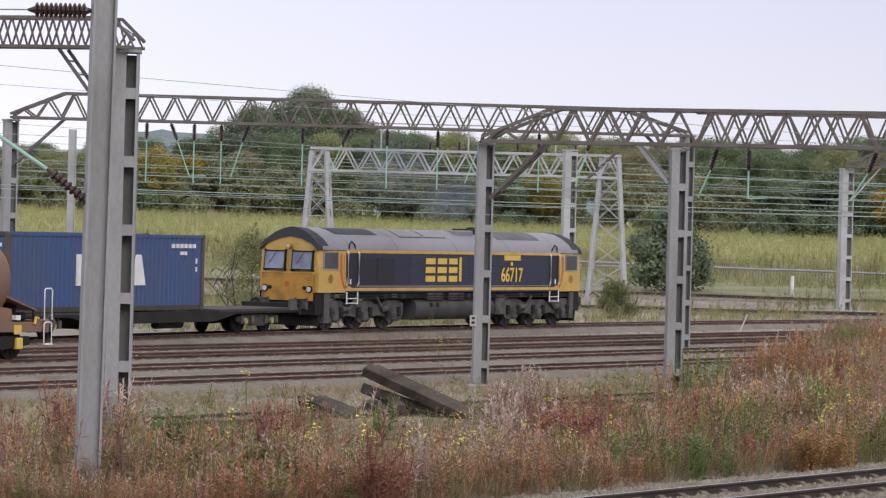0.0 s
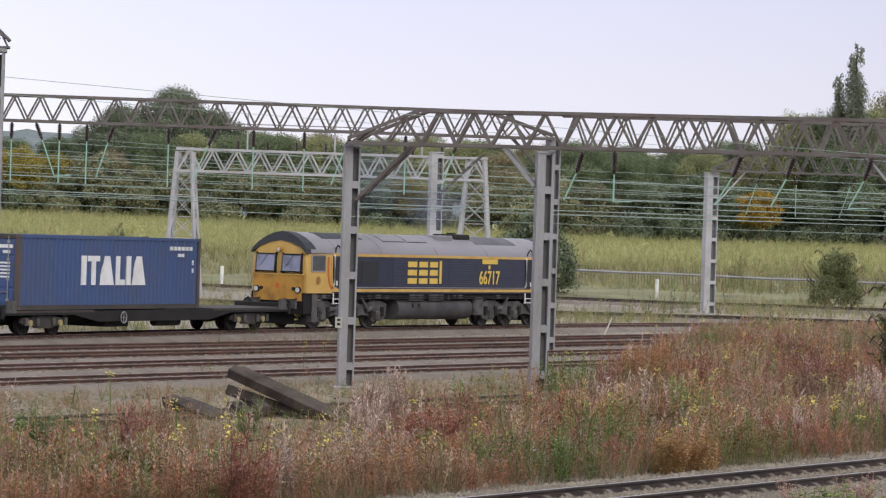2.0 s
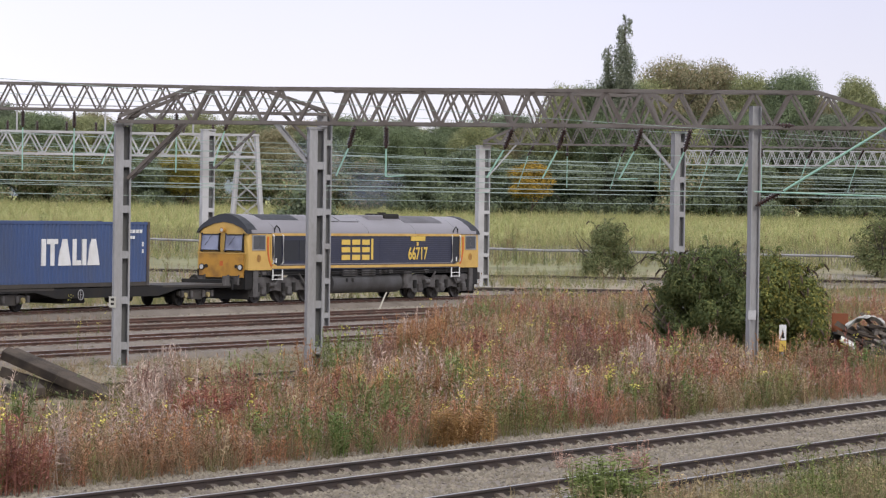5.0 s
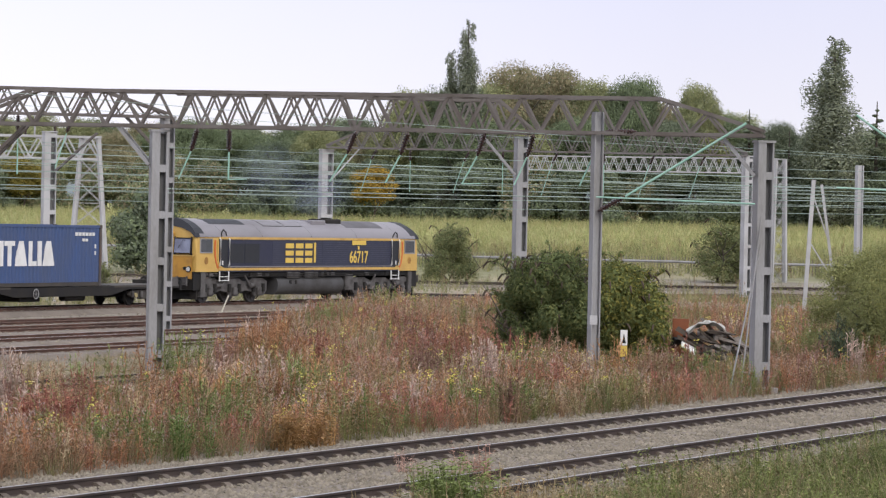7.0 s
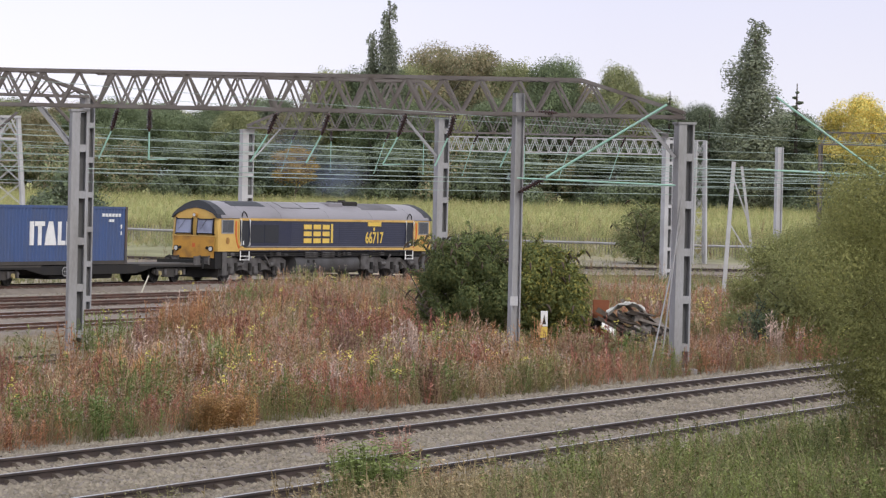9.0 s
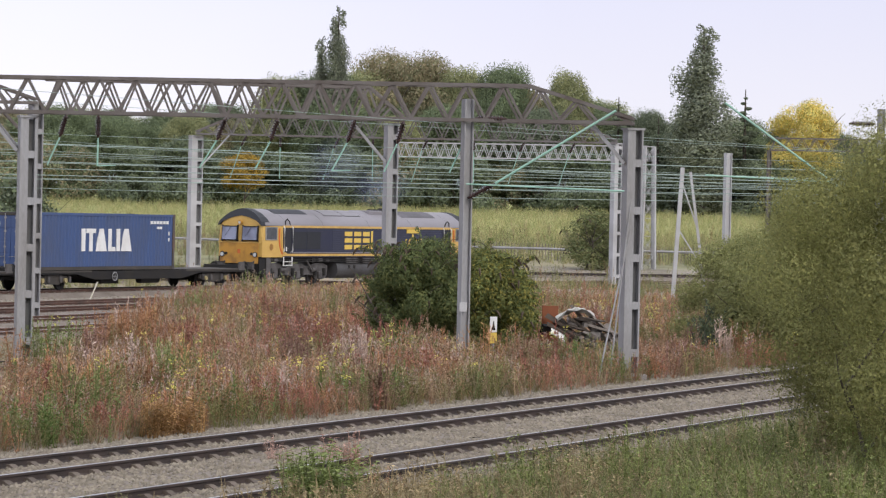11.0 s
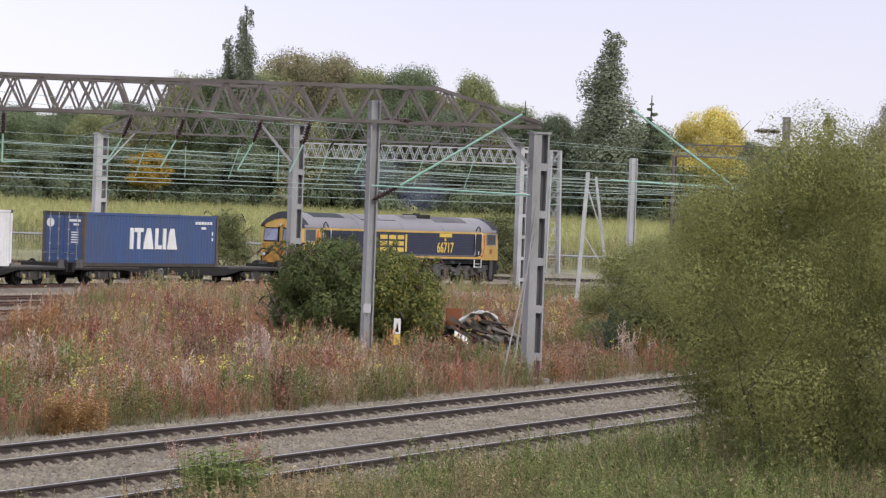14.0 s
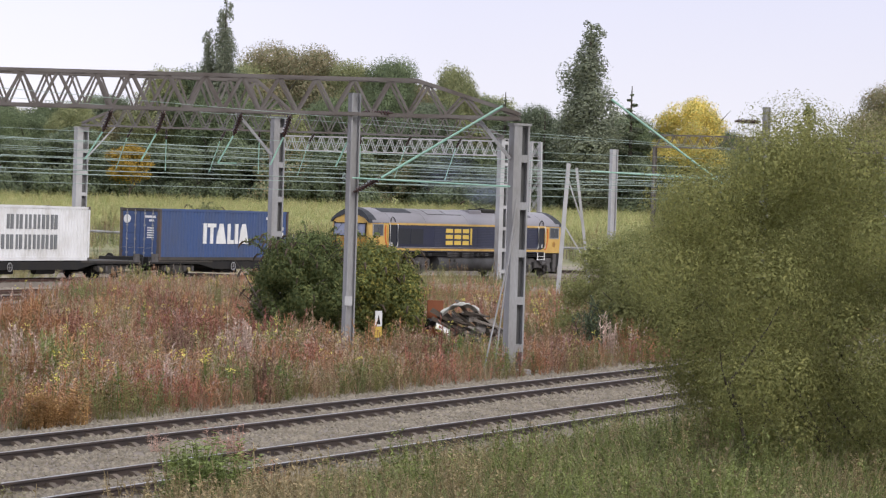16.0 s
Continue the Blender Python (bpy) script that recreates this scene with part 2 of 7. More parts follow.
# ---- mesh tools ----
class Shape:
    """Collects vertices and faces for one mesh."""

    def __init__(self):
        self.v, self.f = [], []

    def add(self, verts, faces):
        k = len(self.v)
        self.v += [tuple(p) for p in verts]
        self.f += [tuple(i + k for i in q) for q in faces]
        return self

    def box(self, x0, y0, z0, x1, y1, z1, b=0.0):
        if b <= 0:
            vs = [(x, y, z) for z in (z0, z1) for y in (y0, y1) for x in (x0, x1)]
            return self.add(vs, [(0, 2, 3, 1), (4, 5, 7, 6), (0, 1, 5, 4), (2, 6, 7, 3), (0, 4, 6, 2), (1, 3, 7, 5)])
        bm = bmesh.new()
        bmesh.ops.create_cube(bm, size=1.0)
        for v in bm.verts:
            v.co = Vector(((x0 + x1) / 2 + v.co.x * (x1 - x0), (y0 + y1) / 2 + v.co.y * (y1 - y0), (z0 + z1) / 2 + v.co.z * (z1 - z0)))
        bmesh.ops.bevel(bm, geom=bm.edges[:], offset=b, segments=2, affect="EDGES", profile=0.5)
        bm.verts.index_update()
        self.add([v.co[:] for v in bm.verts], [[v.index for v in q.verts] for q in bm.faces])
        bm.free()
        return self

    def beam(self, p, q, w, h, up=(0, 0, 1)):
        p, q = Vector(p), Vector(q)
        d = (q - p).normalized()
        s = d.cross(Vector(up))
        if s.length < 1e-4:
            s = d.cross(Vector((1, 0, 0)))
        s.normalize()
        t = s.cross(d)
        s, t = s * w / 2, t * h / 2
        vs = [e + a * s + c * t for e in (p, q) for a, c in ((-1, -1), (1, -1), (1, 1), (-1, 1))]
        return self.add(vs, [(3, 2, 1, 0), (4, 5, 6, 7), (0, 1, 5, 4), (1, 2, 6, 5), (2, 3, 7, 6), (3, 0, 4, 7)])

    def tube(self, points, r, n=6, radii=None):
        pts = [Vector(p) for p in points]
        rings = []
        for i, p in enumerate(pts):
            d = (pts[min(i + 1, len(pts) - 1)] - pts[max(i - 1, 0)]).normalized()
            s = d.cross(Vector((0, 0, 1)))
            if s.length < 1e-3:
                s = Vector((1, 0, 0))
            s.normalize()
            t = s.cross(d)
            rr = radii[i] if radii else r
            rings.append([p + (s * math.cos(a) + t * math.sin(a)) * rr for a in (2 * math.pi * k / n for k in range(n))])
        fs = [(i * n + k, i * n + (k + 1) % n, (i + 1) * n + (k + 1) % n, (i + 1) * n + k) for i in range(len(pts) - 1) for k in range(n)]
        fs += [tuple(range(n - 1, -1, -1)), tuple((len(pts) - 1) * n + k for k in range(n))]
        return self.add([p for r_ in rings for p in r_], fs)

    def extrude(self, outline, place):
        """outline: 2D points; place(a, b, end): the 3D point of (a, b) at end 0 or 1."""
        n = len(outline)
        vs = [place(a, b, e) for e in (0, 1) for a, b in outline]
        fs = [tuple(range(n - 1, -1, -1)), tuple(range(n, 2 * n))] + [(k, (k + 1) % n, n + (k + 1) % n, n + k) for k in range(n)]
        return self.add(vs, fs)

    def move(self, m):
        self.v = [tuple(m @ Vector(p)) for p in self.v]
        return self

    def mesh(self, name, mat, smooth=False):
        me = bpy.data.meshes.new(name)
        me.from_pydata(self.v, [], self.f)
        me.materials.append(mat)
        bm = bmesh.new()
        bm.from_mesh(me)
        bmesh.ops.recalc_face_normals(bm, faces=bm.faces)
        bm.to_mesh(me)
        bm.free()
        if smooth:
            me.polygons.foreach_set("use_smooth", [True] * len(me.polygons))
            me.set_sharp_from_angle(angle=radians(40))
        return me


def part(name, shape, mat, parent=None, label="", smooth=False, kind=""):
    ob = new(name, shape.mesh(name, mat, smooth) if isinstance(shape, Shape) else shape)
    ob.parent = parent
    return tagged(ob, label, kind=kind)


def thing(name, m, label, category, group="", kind=""):
    ob = new(name)
    ob.matrix_world = m
    ob.empty_display_size = 0.3
    return tagged(ob, label, category, group, kind)


def bulk(name, verts, faces, mat, tones=None, parent=None):
    """A large mesh from arrays; faces all with the same number of corners; tones: a colour a vertex."""
    verts, faces = np.asarray(verts, np.float32), np.asarray(faces, np.int32)
    me = bpy.data.meshes.new(name)
    k = faces.shape[1]
    me.vertices.add(len(verts))
    me.vertices.foreach_set("co", verts.ravel())
    me.loops.add(faces.size)
    me.loops.foreach_set("vertex_index", faces.ravel())
    me.polygons.add(len(faces))
    me.polygons.foreach_set("loop_start", np.arange(0, faces.size, k, dtype=np.int32))
    me.update(calc_edges=True)
    me.validate()
    if tones is not None:
        col = me.attributes.new("tone", "FLOAT_COLOR", "POINT")
        rgba = np.ones((len(verts), 4), np.float32)
        rgba[:, :3] = tones
        col.data.foreach_set("color", rgba.ravel())
    me.materials.append(mat)
    ob = new(name, me)
    ob.parent = parent
    return ob


# ---- the plan: tracks run along U; W counts metres across them, growing towards the camera ----
HEAD = radians(28.85)
U = Vector((math.sin(HEAD), math.cos(HEAD), 0))
V = Vector((math.cos(HEAD), -math.sin(HEAD), 0))


def plan(u, w, z=0.0):
    return U * u + V * w + Vector((0, 0, z))


def polar(az, d, z=0.0):
    a = radians(az)
    return Vector((math.sin(a) * d, math.cos(a) * d, z))


# the curve on which the train runs: s metres along it, measured at the middle of the track
TX, TY, TA, TK = -19.146, 121.581, 0.3972, 0.00396


def curve(s):
    th = TA + TK * s / 2
    return Vector((TX + math.sin(th) * s, TY + math.cos(th) * s, 0))


def lift(x, y):
    """The height of the ground."""
    d = math.hypot(x, y)
    az = math.degrees(math.atan2(x, y))
    z = -0.32
    t = min(max((d - 175) / 160, 0), 1)
    z += t * t * (3 - 2 * t) * (4.1 + 0.06 * max(0, -az) - 0.0)
    w = V.x * x + V.y * y
    if d < 170:
        m = min(max((az - 0.2) / 2.2, 0), 1) * min(max((-45 - w) / 8, 0), 1) * min(max((w + 72) / 6, 0), 1)
        z += 0.42 * m + 0.2 * m * noise.noise((x * 0.3, y * 0.3, 4))
    z += 0.06 * noise.noise((x * 0.25, y * 0.25, 0)) * min(1, d / 30)
    bank = min(max((w + 18.4) / 5.5, 0), 1)
    z += 0.75 * bank * bank * (3 - 2 * bank)
    if d > 335:
        z += (d - 335) * 0.004
    return z
# ---- ground ----
def build_ground():
    az = np.concatenate([np.arange(-180, -18, 6.0), np.arange(-18, 18, 0.4), np.arange(18, 180, 6.0)])
    rings = np.concatenate([np.array([0.02, 1.0, 8, 16, 24, 30]), np.arange(34, 130, 1.6), np.arange(130, 360, 6.0), np.geomspace(360, 4500, 14)])
    vs, tones = [], []
    for d in rings:
        for a in az:
            p = polar(a, d)
            x, y = p.x, p.y
            vs.append((x, y, lift(x, y)))
            w = V.x * x + V.y * y
            n1, n2 = noise.noise((x * 0.12, y * 0.12, 2)), noise.noise((x * 0.5, y * 0.5, 9))
            field = Vector((0.30, 0.30, 0.10)) * (1 + 0.2 * n1) + Vector((0.05, 0.02, 0.0)) * n2
            yard = Vector((0.27, 0.235, 0.195)) * (1 + 0.25 * n2)
            straw = Vector((0.33, 0.275, 0.175)) * (1 + 0.2 * n2)
            soil = Vector((0.16, 0.125, 0.085)) * (1 + 0.3 * n2)
            green = Vector((0.13, 0.145, 0.06)) * (1 + 0.3 * n2)
            if w > -19:
                c = green
            elif w > -30.5:
                c = yard
            elif w > -43:
                c = soil
            elif w > -53:
                c = straw.lerp(yard, min(max(0.3 + n1 * 1.2, 0), 1)) * 0.8
            elif w > -82 and d < 215:
                c = yard
            else:
                rough = Vector((0.21, 0.205, 0.105)) * (1 + 0.3 * n2)
                c = yard.lerp(rough, min(max((d - 200) / 14 + n1, 0), 1)).lerp(field, min(max((d - 248) / 14, 0), 1))
                if a < 8 and d > 150 and w > -92:
                    c = c.lerp(straw, 0.5)
            tones.append(c[:])
    n = len(az)
    i, k = np.meshgrid(np.arange(len(rings) - 1), np.arange(n), indexing="ij")
    i, k = i.ravel(), k.ravel()
    k2 = (k + 1) % n
    faces = np.stack([i * n + k, i * n + k2, (i + 1) * n + k2, (i + 1) * n + k], 1)
    vs.append((0, 0, lift(0, 0)))
    tones.append((0.08, 0.09, 0.035))
    hub = np.array([(k, (k + 1) % n, (k + 2) % n, len(vs) - 1) for k in range(0, n, 2)])
    faces = np.concatenate([faces, hub])
    ob = bulk("ground", vs, faces, GROUND, np.array(tones))
    ob.data.polygons.foreach_set("use_smooth", [True] * len(ob.data.polygons))
    tagged(ob, "rough railway land with stony yard, soil and a grassy field", "ground", kind="structure")


build_ground()


# ---- railway tracks ----
def rail_profile():
    return [(-0.07, 0), (0.07, 0), (0.07, 0.014), (0.012, 0.035), (0.012, 0.115), (0.036, 0.125), (0.036, 0.15), (0.028, 0.159), (-0.028, 0.159), (-0.036, 0.15), (-0.036, 0.125), (-0.012, 0.115), (-0.012, 0.035), (-0.07, 0.014)]


def sweep(path, outline):
    """Sweeps a 2D outline (across, up) along a list of points and right-hand directions."""
    n, vs, fs = len(outline), [], []
    for p, r in path:
        vs += [tuple(p + r * a + Vector((0, 0, b))) for a, b in outline]
    for i in range(len(path) - 1):
        fs += [(i * n + k, i * n + (k + 1) % n, (i + 1) * n + (k + 1) % n, (i + 1) * n + k) for k in range(n)]
    fs += [tuple(range(n)), tuple((len(path) - 1) * n + k for k in range(n - 1, -1, -1))]
    return Shape().add(vs, fs)


def straight(w, u0, u1, step=8.0, z=0.0, turn=0.0):
    n = max(2, int((u1 - u0) / step) + 1)
    return [(plan(u0 + (u1 - u0) * i / (n - 1), w, z), V) for i in range(n)]


def curved(s0, s1, step=4.0):
    n = int((s1 - s0) / step) + 1
    out = []
    for i in range(n):
        s = s0 + (s1 - s0) * i / (n - 1)
        a = TA + TK * s
        out.append((curve(s), Vector((math.cos(a), -math.sin(a), 0))))
    return out


def track(label, path, sleepers=None, shiny=True, bed=True, single_sleepers=False, heads=True, fill=-0.185, steel=None, half=1.6):
    """Rails with their heads, sleepers every 0.65 m and a ballast bed."""
    t = thing("railway_track", Matrix(), label, "railway track", "railway tracks", "structure")
    if bed:
        part("ballast_bed", sweep(path, [(-half - 0.6, -0.36), (half + 0.6, -0.36), (half, fill), (-half, fill)]), BED, t)
    for side in (-0.753, 0.753):
        low = [(p + r * side + Vector((0, 0, -0.159)), r) for p, r in path]
        rail = part("rail", sweep(low, rail_profile()), steel or RUST, t, smooth=False)
        if heads:
            head = [(p + r * side, r) for p, r in path]
            part("rail_head", sweep(head, [(-0.03, -0.004), (0.03, -0.004), (0.026, 0.003), (-0.026, 0.003)]), RAIL_HEAD if shiny else RUST, rail, "worn bright running surface" if shiny else "")
    me = Shape().box(-1.3, -0.125, -0.30, 1.3, 0.125, fill + 0.008, 0.015)
    for x in (-0.753, 0.753):  # cast chairs that hold the rail
        me.extrude([(-0.17, fill), (0.17, fill), (0.15, -0.125), (0.07, -0.08), (-0.07, -0.08), (-0.15, -0.125)], lambda a, b, q, x=x: (x + a, -0.085 + 0.17 * q, b))
    me = me.mesh("sleeper", SLEEPER)
    merged = Shape()
    total, last = 0.0, path[0][0]
    base_v = [Vector(v.co) for v in me.vertices]
    base_f = [tuple(p.vertices) for p in me.polygons]
    rnd = random.Random(5)
    for (p, r), (q, r2) in zip(path, path[1:]):
        seg = (q - p).length
        d = (q - p) / seg
        while total < seg:
            c = p + d * total
            m = Matrix.Translation(c) @ Matrix.Rotation(math.atan2(r.y, r.x) + rnd.uniform(-0.02, 0.02), 4, "Z")
            if single_sleepers and sleepers[0] < c.dot(U) < sleepers[1]:
                ob = new("sleeper", me)
                ob.parent = t
                ob.matrix_world = m
            else:
                merged.add([m @ v for v in base_v], base_f)
            total += 0.65
        total -= seg
    if merged.v:
        part("sleepers", merged, SLEEPER, t, kind="stuff")
    return t


track("main running track with bright rails on stone ballast", straight(-26.0, -60, 260), (28, 95), single_sleepers=True, fill=-0.15, half=2.095)
track("running track beside the weeds with bright rails", straight(-21.8, -60, 260), (28, 80), single_sleepers=True, fill=-0.15, half=2.095)
track("yard track with brown rails under the freight train", curved(-110, 190), fill=-0.12, steel=RUST_LIGHT)
track("rusty yard siding with dark sleepers", straight(-67.2, -20, 230), fill=-0.105, steel=RUST_LIGHT, shiny=False)
track("rusty yard siding with dark sleepers", straight(-63.3, -20, 230), fill=-0.105, steel=RUST_LIGHT, shiny=False)
track("rusty yard siding with dark sleepers", straight(-58.6, -20, 230), fill=-0.105, steel=RUST_LIGHT)
track("disused siding sunk in straw-coloured grass", straight(-54.3, -20, 200, z=-0.06), fill=-0.10, steel=RUST_LIGHT)
track("overgrown siding half buried in dry grass", straight(-44.6, 52, 100, z=-0.2), bed=False, shiny=False)
# ---- overhead line structures ----
def slotted_post(parent, x, y, z0, z1, wide=0.46, deep=0.36, turn=0.0, mat=None, dark=None):
    """A tall post: a plain broad plate on one side, a batten-plated opening on the next."""
    mat = mat or GALV
    m = Matrix.Translation((x, y, 0)) @ Matrix.Rotation(turn, 4, "Z")
    t = 0.05
    h = wide / 2
    post = part("post", Shape().box(-h, -deep / 2, z0, -h + 0.26 * wide * 2, deep / 2, z1, 0.012).move(m), mat, parent)
    part("flange", Shape().box(h - t, -deep / 2, z0, h, deep / 2, z1, 0.008).move(m), mat, post)
    z = z0 + 0.6
    while z < z1:
        part("batten_plate", Shape().box(-h + 0.02, -deep / 2 + 0.008, z - 0.1, h - 0.008, deep / 2 - 0.008, min(z + 0.1, z1 - 0.01)).move(m), mat, post)
        z += 1.24
    part("cap_plate", Shape().box(-h - 0.03, -deep / 2 - 0.03, z1 - 0.06, h + 0.03, deep / 2 + 0.03, z1).move(m), mat, post)
    # the web's dark colour holds the shade of the post's opening
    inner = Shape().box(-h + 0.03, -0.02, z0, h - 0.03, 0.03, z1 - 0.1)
    part("web", inner.move(m), WEB_SHADE, post)
    foot = Shape().box(-h - 0.18, -deep / 2 - 0.16, z0 - 0.5, h + 0.18, deep / 2 + 0.16, z0 + 0.05, 0.03)
    part("foundation", foot.move(m), CONCRETE, post)
    return post


def insulator(parent, p, q, r=0.075, rings=8, mat=None):
    p, q = Vector(p), Vector(q)
    pts, rad = [p], [0.02]
    for i in range(rings):
        a = 0.1 + 0.8 * i / rings
        w = 0.8 / rings
        pts += [p.lerp(q, a), p.lerp(q, a + 0.25 * w), p.lerp(q, a + 0.55 * w), p.lerp(q, a + 0.7 * w)]
        rad += [r * 0.55, r, r, r * 0.55]
    pts.append(q)
    rad.append(0.02)
    return part("insulator", Shape().tube(pts, r, 8, rad), mat or PORCELAIN, parent, "ribbed brown insulator", smooth=True)


def truss(parent, a, b, zlo, zhi, width, bays, taper, mat, chord=0.09, lace=0.066, cross=True):
    """A box truss from a to b with zigzag lacing, its top chord coming down to the ends over the taper's length."""
    a, b = Vector((a[0], a[1], 0)), Vector((b[0], b[1], 0))
    d = (b - a).normalized()
    n = d.cross(Vector((0, 0, 1)))
    L = (b - a).length
    up = Vector((0, 0, 1))

    def high(x):
        if taper[0] and x < taper[0]:
            return zlo + 0.12 + (zhi - zlo - 0.12) * x / taper[0]
        if taper[1] and x > L - taper[1]:
            return zlo + 0.12 + (zhi - zlo - 0.12) * (L - x) / taper[1]
        return zhi

    for side in (-1, 1):
        off = n * side * width / 2
        part("chord", Shape().beam(a + off + up * zlo, b + off + up * zlo, chord, chord), mat, parent)
        xs = [0] + ([taper[0]] if taper[0] else []) + ([L - taper[1]] if taper[1] else []) + [L]
        for x0, x1 in zip(xs, xs[1:]):
            part("chord", Shape().beam(a + d * x0 + off + up * high(x0), a + d * x1 + off + up * high(x1), chord, chord), mat, parent)
        shift = (0.09 if side > 0 else -0.09) * L / bays
        for i in range(bays):
            x0, x1 = max(L * i / bays + shift, 0), min(L * (i + 1) / bays + shift, L)
            xm = (x0 + x1) / 2
            part("lacing_bar", Shape().beam(a + d * x0 + off + up * zlo, a + d * xm + off + up * high(xm), 0.04, lace), mat, parent)
            part("lacing_bar", Shape().beam(a + d * xm + off + up * high(xm), a + d * x1 + off + up * zlo, 0.04, lace), mat, parent)
    if cross:
        for i in range(bays):
            x0, x1 = L * i / bays, L * (i + 1) / bays
            s = 1 if i % 2 else -1
            part("cross_brace", Shape().beam(a + d * x0 + n * s * width / 2 + up * zlo, a + d * x1 - n * s * width / 2 + up * zlo, lace * 0.9, 0.02), mat, parent)
            part("cross_brace", Shape().beam(a + d * x0 + n * s * width / 2 + up * high(x0), a + d * x1 - n * s * width / 2 + up * high(x1), lace * 0.9, 0.02), mat, parent)


def knee(parent, a, z_a, b, z_b, mat, gap=0.36, w=0.085):
    """A pair of bars that prop the beam from the post, with tie plates between them."""
    a, b = Vector((a[0], a[1], z_a)), Vector((b[0], b[1], z_b))
    n = (b - a).cross(Vector((0, 0, 1))).normalized() * gap / 2
    s = Shape()
    s.beam(a + n, b + n, w, w)
    s.beam(a - n, b - n, w, w)
    for k in (0.12, 0.3, 0.48, 0.66, 0.84):
        c = a.lerp(b, k)
        s.beam(c - n, c + n, 0.09, 0.02)
    part("knee_brace", s, mat, parent)


def dropper(parent, p, z0, z1, lean=0.0, side=(1, 0), arm=0.0):
    """A hanging green tube below an insulator, with a sloping registration arm."""
    p = Vector((p[0], p[1], 0))
    s = Vector((side[0], side[1], 0))
    up = Vector((0, 0, 1))
    insulator(parent, p + up * z0, p + s * lean * 0.35 + up * (z0 - 0.62), 0.085, 7)
    foot = p + s * lean + up * z1
    tube = Shape().tube([p + s * lean * 0.35 + up * (z0 - 0.62), foot], 0.024)
    if arm:
        tube.tube([foot, foot + s * arm + up * 0.02], 0.016)
    part("drop_tube", tube, VERDIGRIS, parent, "pale green drop tube", smooth=True)


def between(a, b, k):
    return (a[0] + (b[0] - a[0]) * k, a[1] + (b[1] - a[1]) * k)


# the long gantry over the near sidings
P1, P2, P5 = (-8.75, 89.3), (-3.43, 88.0), (12.42, 85.0)
gantry = thing("overhead_gantry", Matrix(), "long dark steel lattice gantry on slotted grey posts", "overhead gantry", "overhead gantries")
along = math.atan2(P5[1] - P1[1], P5[0] - P1[0])
for (x, y), zt in ((P1, 6.36), (P2, 6.30), (P5, 6.28)):
    slotted_post(gantry, x, y, -0.3 if x < 0 else -0.2, zt, 0.44, 0.40, along + radians(24))
truss(gantry, P1, P5, 6.40, 7.32, 0.85, 22, (2.0, 2.7), TRUSS)
ax, ay = math.cos(along), math.sin(along)
knee(gantry, (P1[0] + 0.2 * ax, P1[1] + 0.2 * ay), 4.85, (P1[0] + 1.75 * ax, P1[1] + 1.75 * ay), 6.36, TRUSS)
for p in (P2, P5):
    knee(gantry, (p[0] - 0.22 * ax, p[1] - 0.22 * ay), 5.35, (p[0] - 1.1 * ax, p[1] - 1.1 * ay), 6.38, GALV)
for k, lean in ((0.30, -0.5), (0.34, 0.0), (0.50, -0.7), (0.565, -0.6), (0.66, -0.6), (0.72, -0.5), (0.80, -0.5)):
    x, y = between(P1, P5, k)
    dropper(gantry, (x, y), 6.36, 5.0, lean, (ax, ay), 0.5 if k in (0.34, 0.66) else 0)

for foot in ((11.55, 84.2), (11.85, 84.35)):
    part("stay_wire", Shape().tube([(P5[0] - 0.05, P5[1] - 0.2, 3.6 if foot[0] < 11.6 else 4.4), (foot[0], foot[1], -0.2)], 0.022, 6), GALV, gantry, "thin grey stay", smooth=True)

# the gantry behind it, nearer the train
Q1, Q2 = (-28.27, 114.56), (-4.3, 117.9)
gantry2 = thing("overhead_gantry", Matrix(), "dark steel lattice gantry across the yard sidings", "overhead gantry", "overhead gantries")
along2 = math.atan2(Q2[1] - Q1[1], Q2[0] - Q1[0])
bx, by = math.cos(along2), math.sin(along2)
slotted_post(gantry2, Q1[0], Q1[1], -0.3, 7.45, 0.5, 0.4, along2 + radians(20), GALV)
slotted_post(gantry2, Q2[0], Q2[1], -0.3, 7.55, 0.44, 0.4, along2 + radians(20), GALV)
truss(gantry2, Q1, Q2, 7.52, 8.42, 0.8, 27, (1.9, 2.4), TRUSS)
knee(gantry2, (Q1[0] + 0.2 * bx, Q1[1] + 0.2 * by), 5.9, (Q1[0] + 1.9 * bx, Q1[1] + 1.9 * by), 7.5, TRUSS)
knee(gantry2, (Q2[0] - 0.2 * bx, Q2[1] - 0.2 * by), 6.2, (Q2[0] - 1.5 * bx, Q2[1] - 1.5 * by), 7.5, TRUSS)
for k, lean in ((0.20, 0.0), (0.235, 0.7), (0.27, 0.0), (0.31, 0.0), (0.35, -0.6), (0.43, 0.0), (0.50, -0.8), (0.555, 0.0), (0.63, 0.0), (0.70, -0.7), (0.78, 0.0), (0.86, -0.6)):
    dropper(gantry2, between(Q1, Q2, k), 7.48, 5.35 if lean == 0 else 5.6, lean, (bx, by), 0.6 if lean == 0.7 else 0)

# its next span, over to a post behind the dark bush
Q3 = (8.42, 117.7)
span = thing("overhead_gantry", Matrix(), "dark lattice span ending on a slotted post behind a bush", "overhead gantry", "overhead gantries")
slotted_post(span, Q3[0], Q3[1], -0.2, 7.10, 0.44, 0.4, radians(18), GALV)
truss(span, (Q2[0] + 0.3, Q2[1]), (Q3[0] + 0.4, Q3[1]), 7.22, 8.36, 0.8, 14, (0, 1.2), TRUSS, 0.09, 0.075)
knee(span, (Q3[0] - 0.2, Q3[1]), 5.7, (Q3[0] - 1.5, Q3[1]), 7.2, GALV)

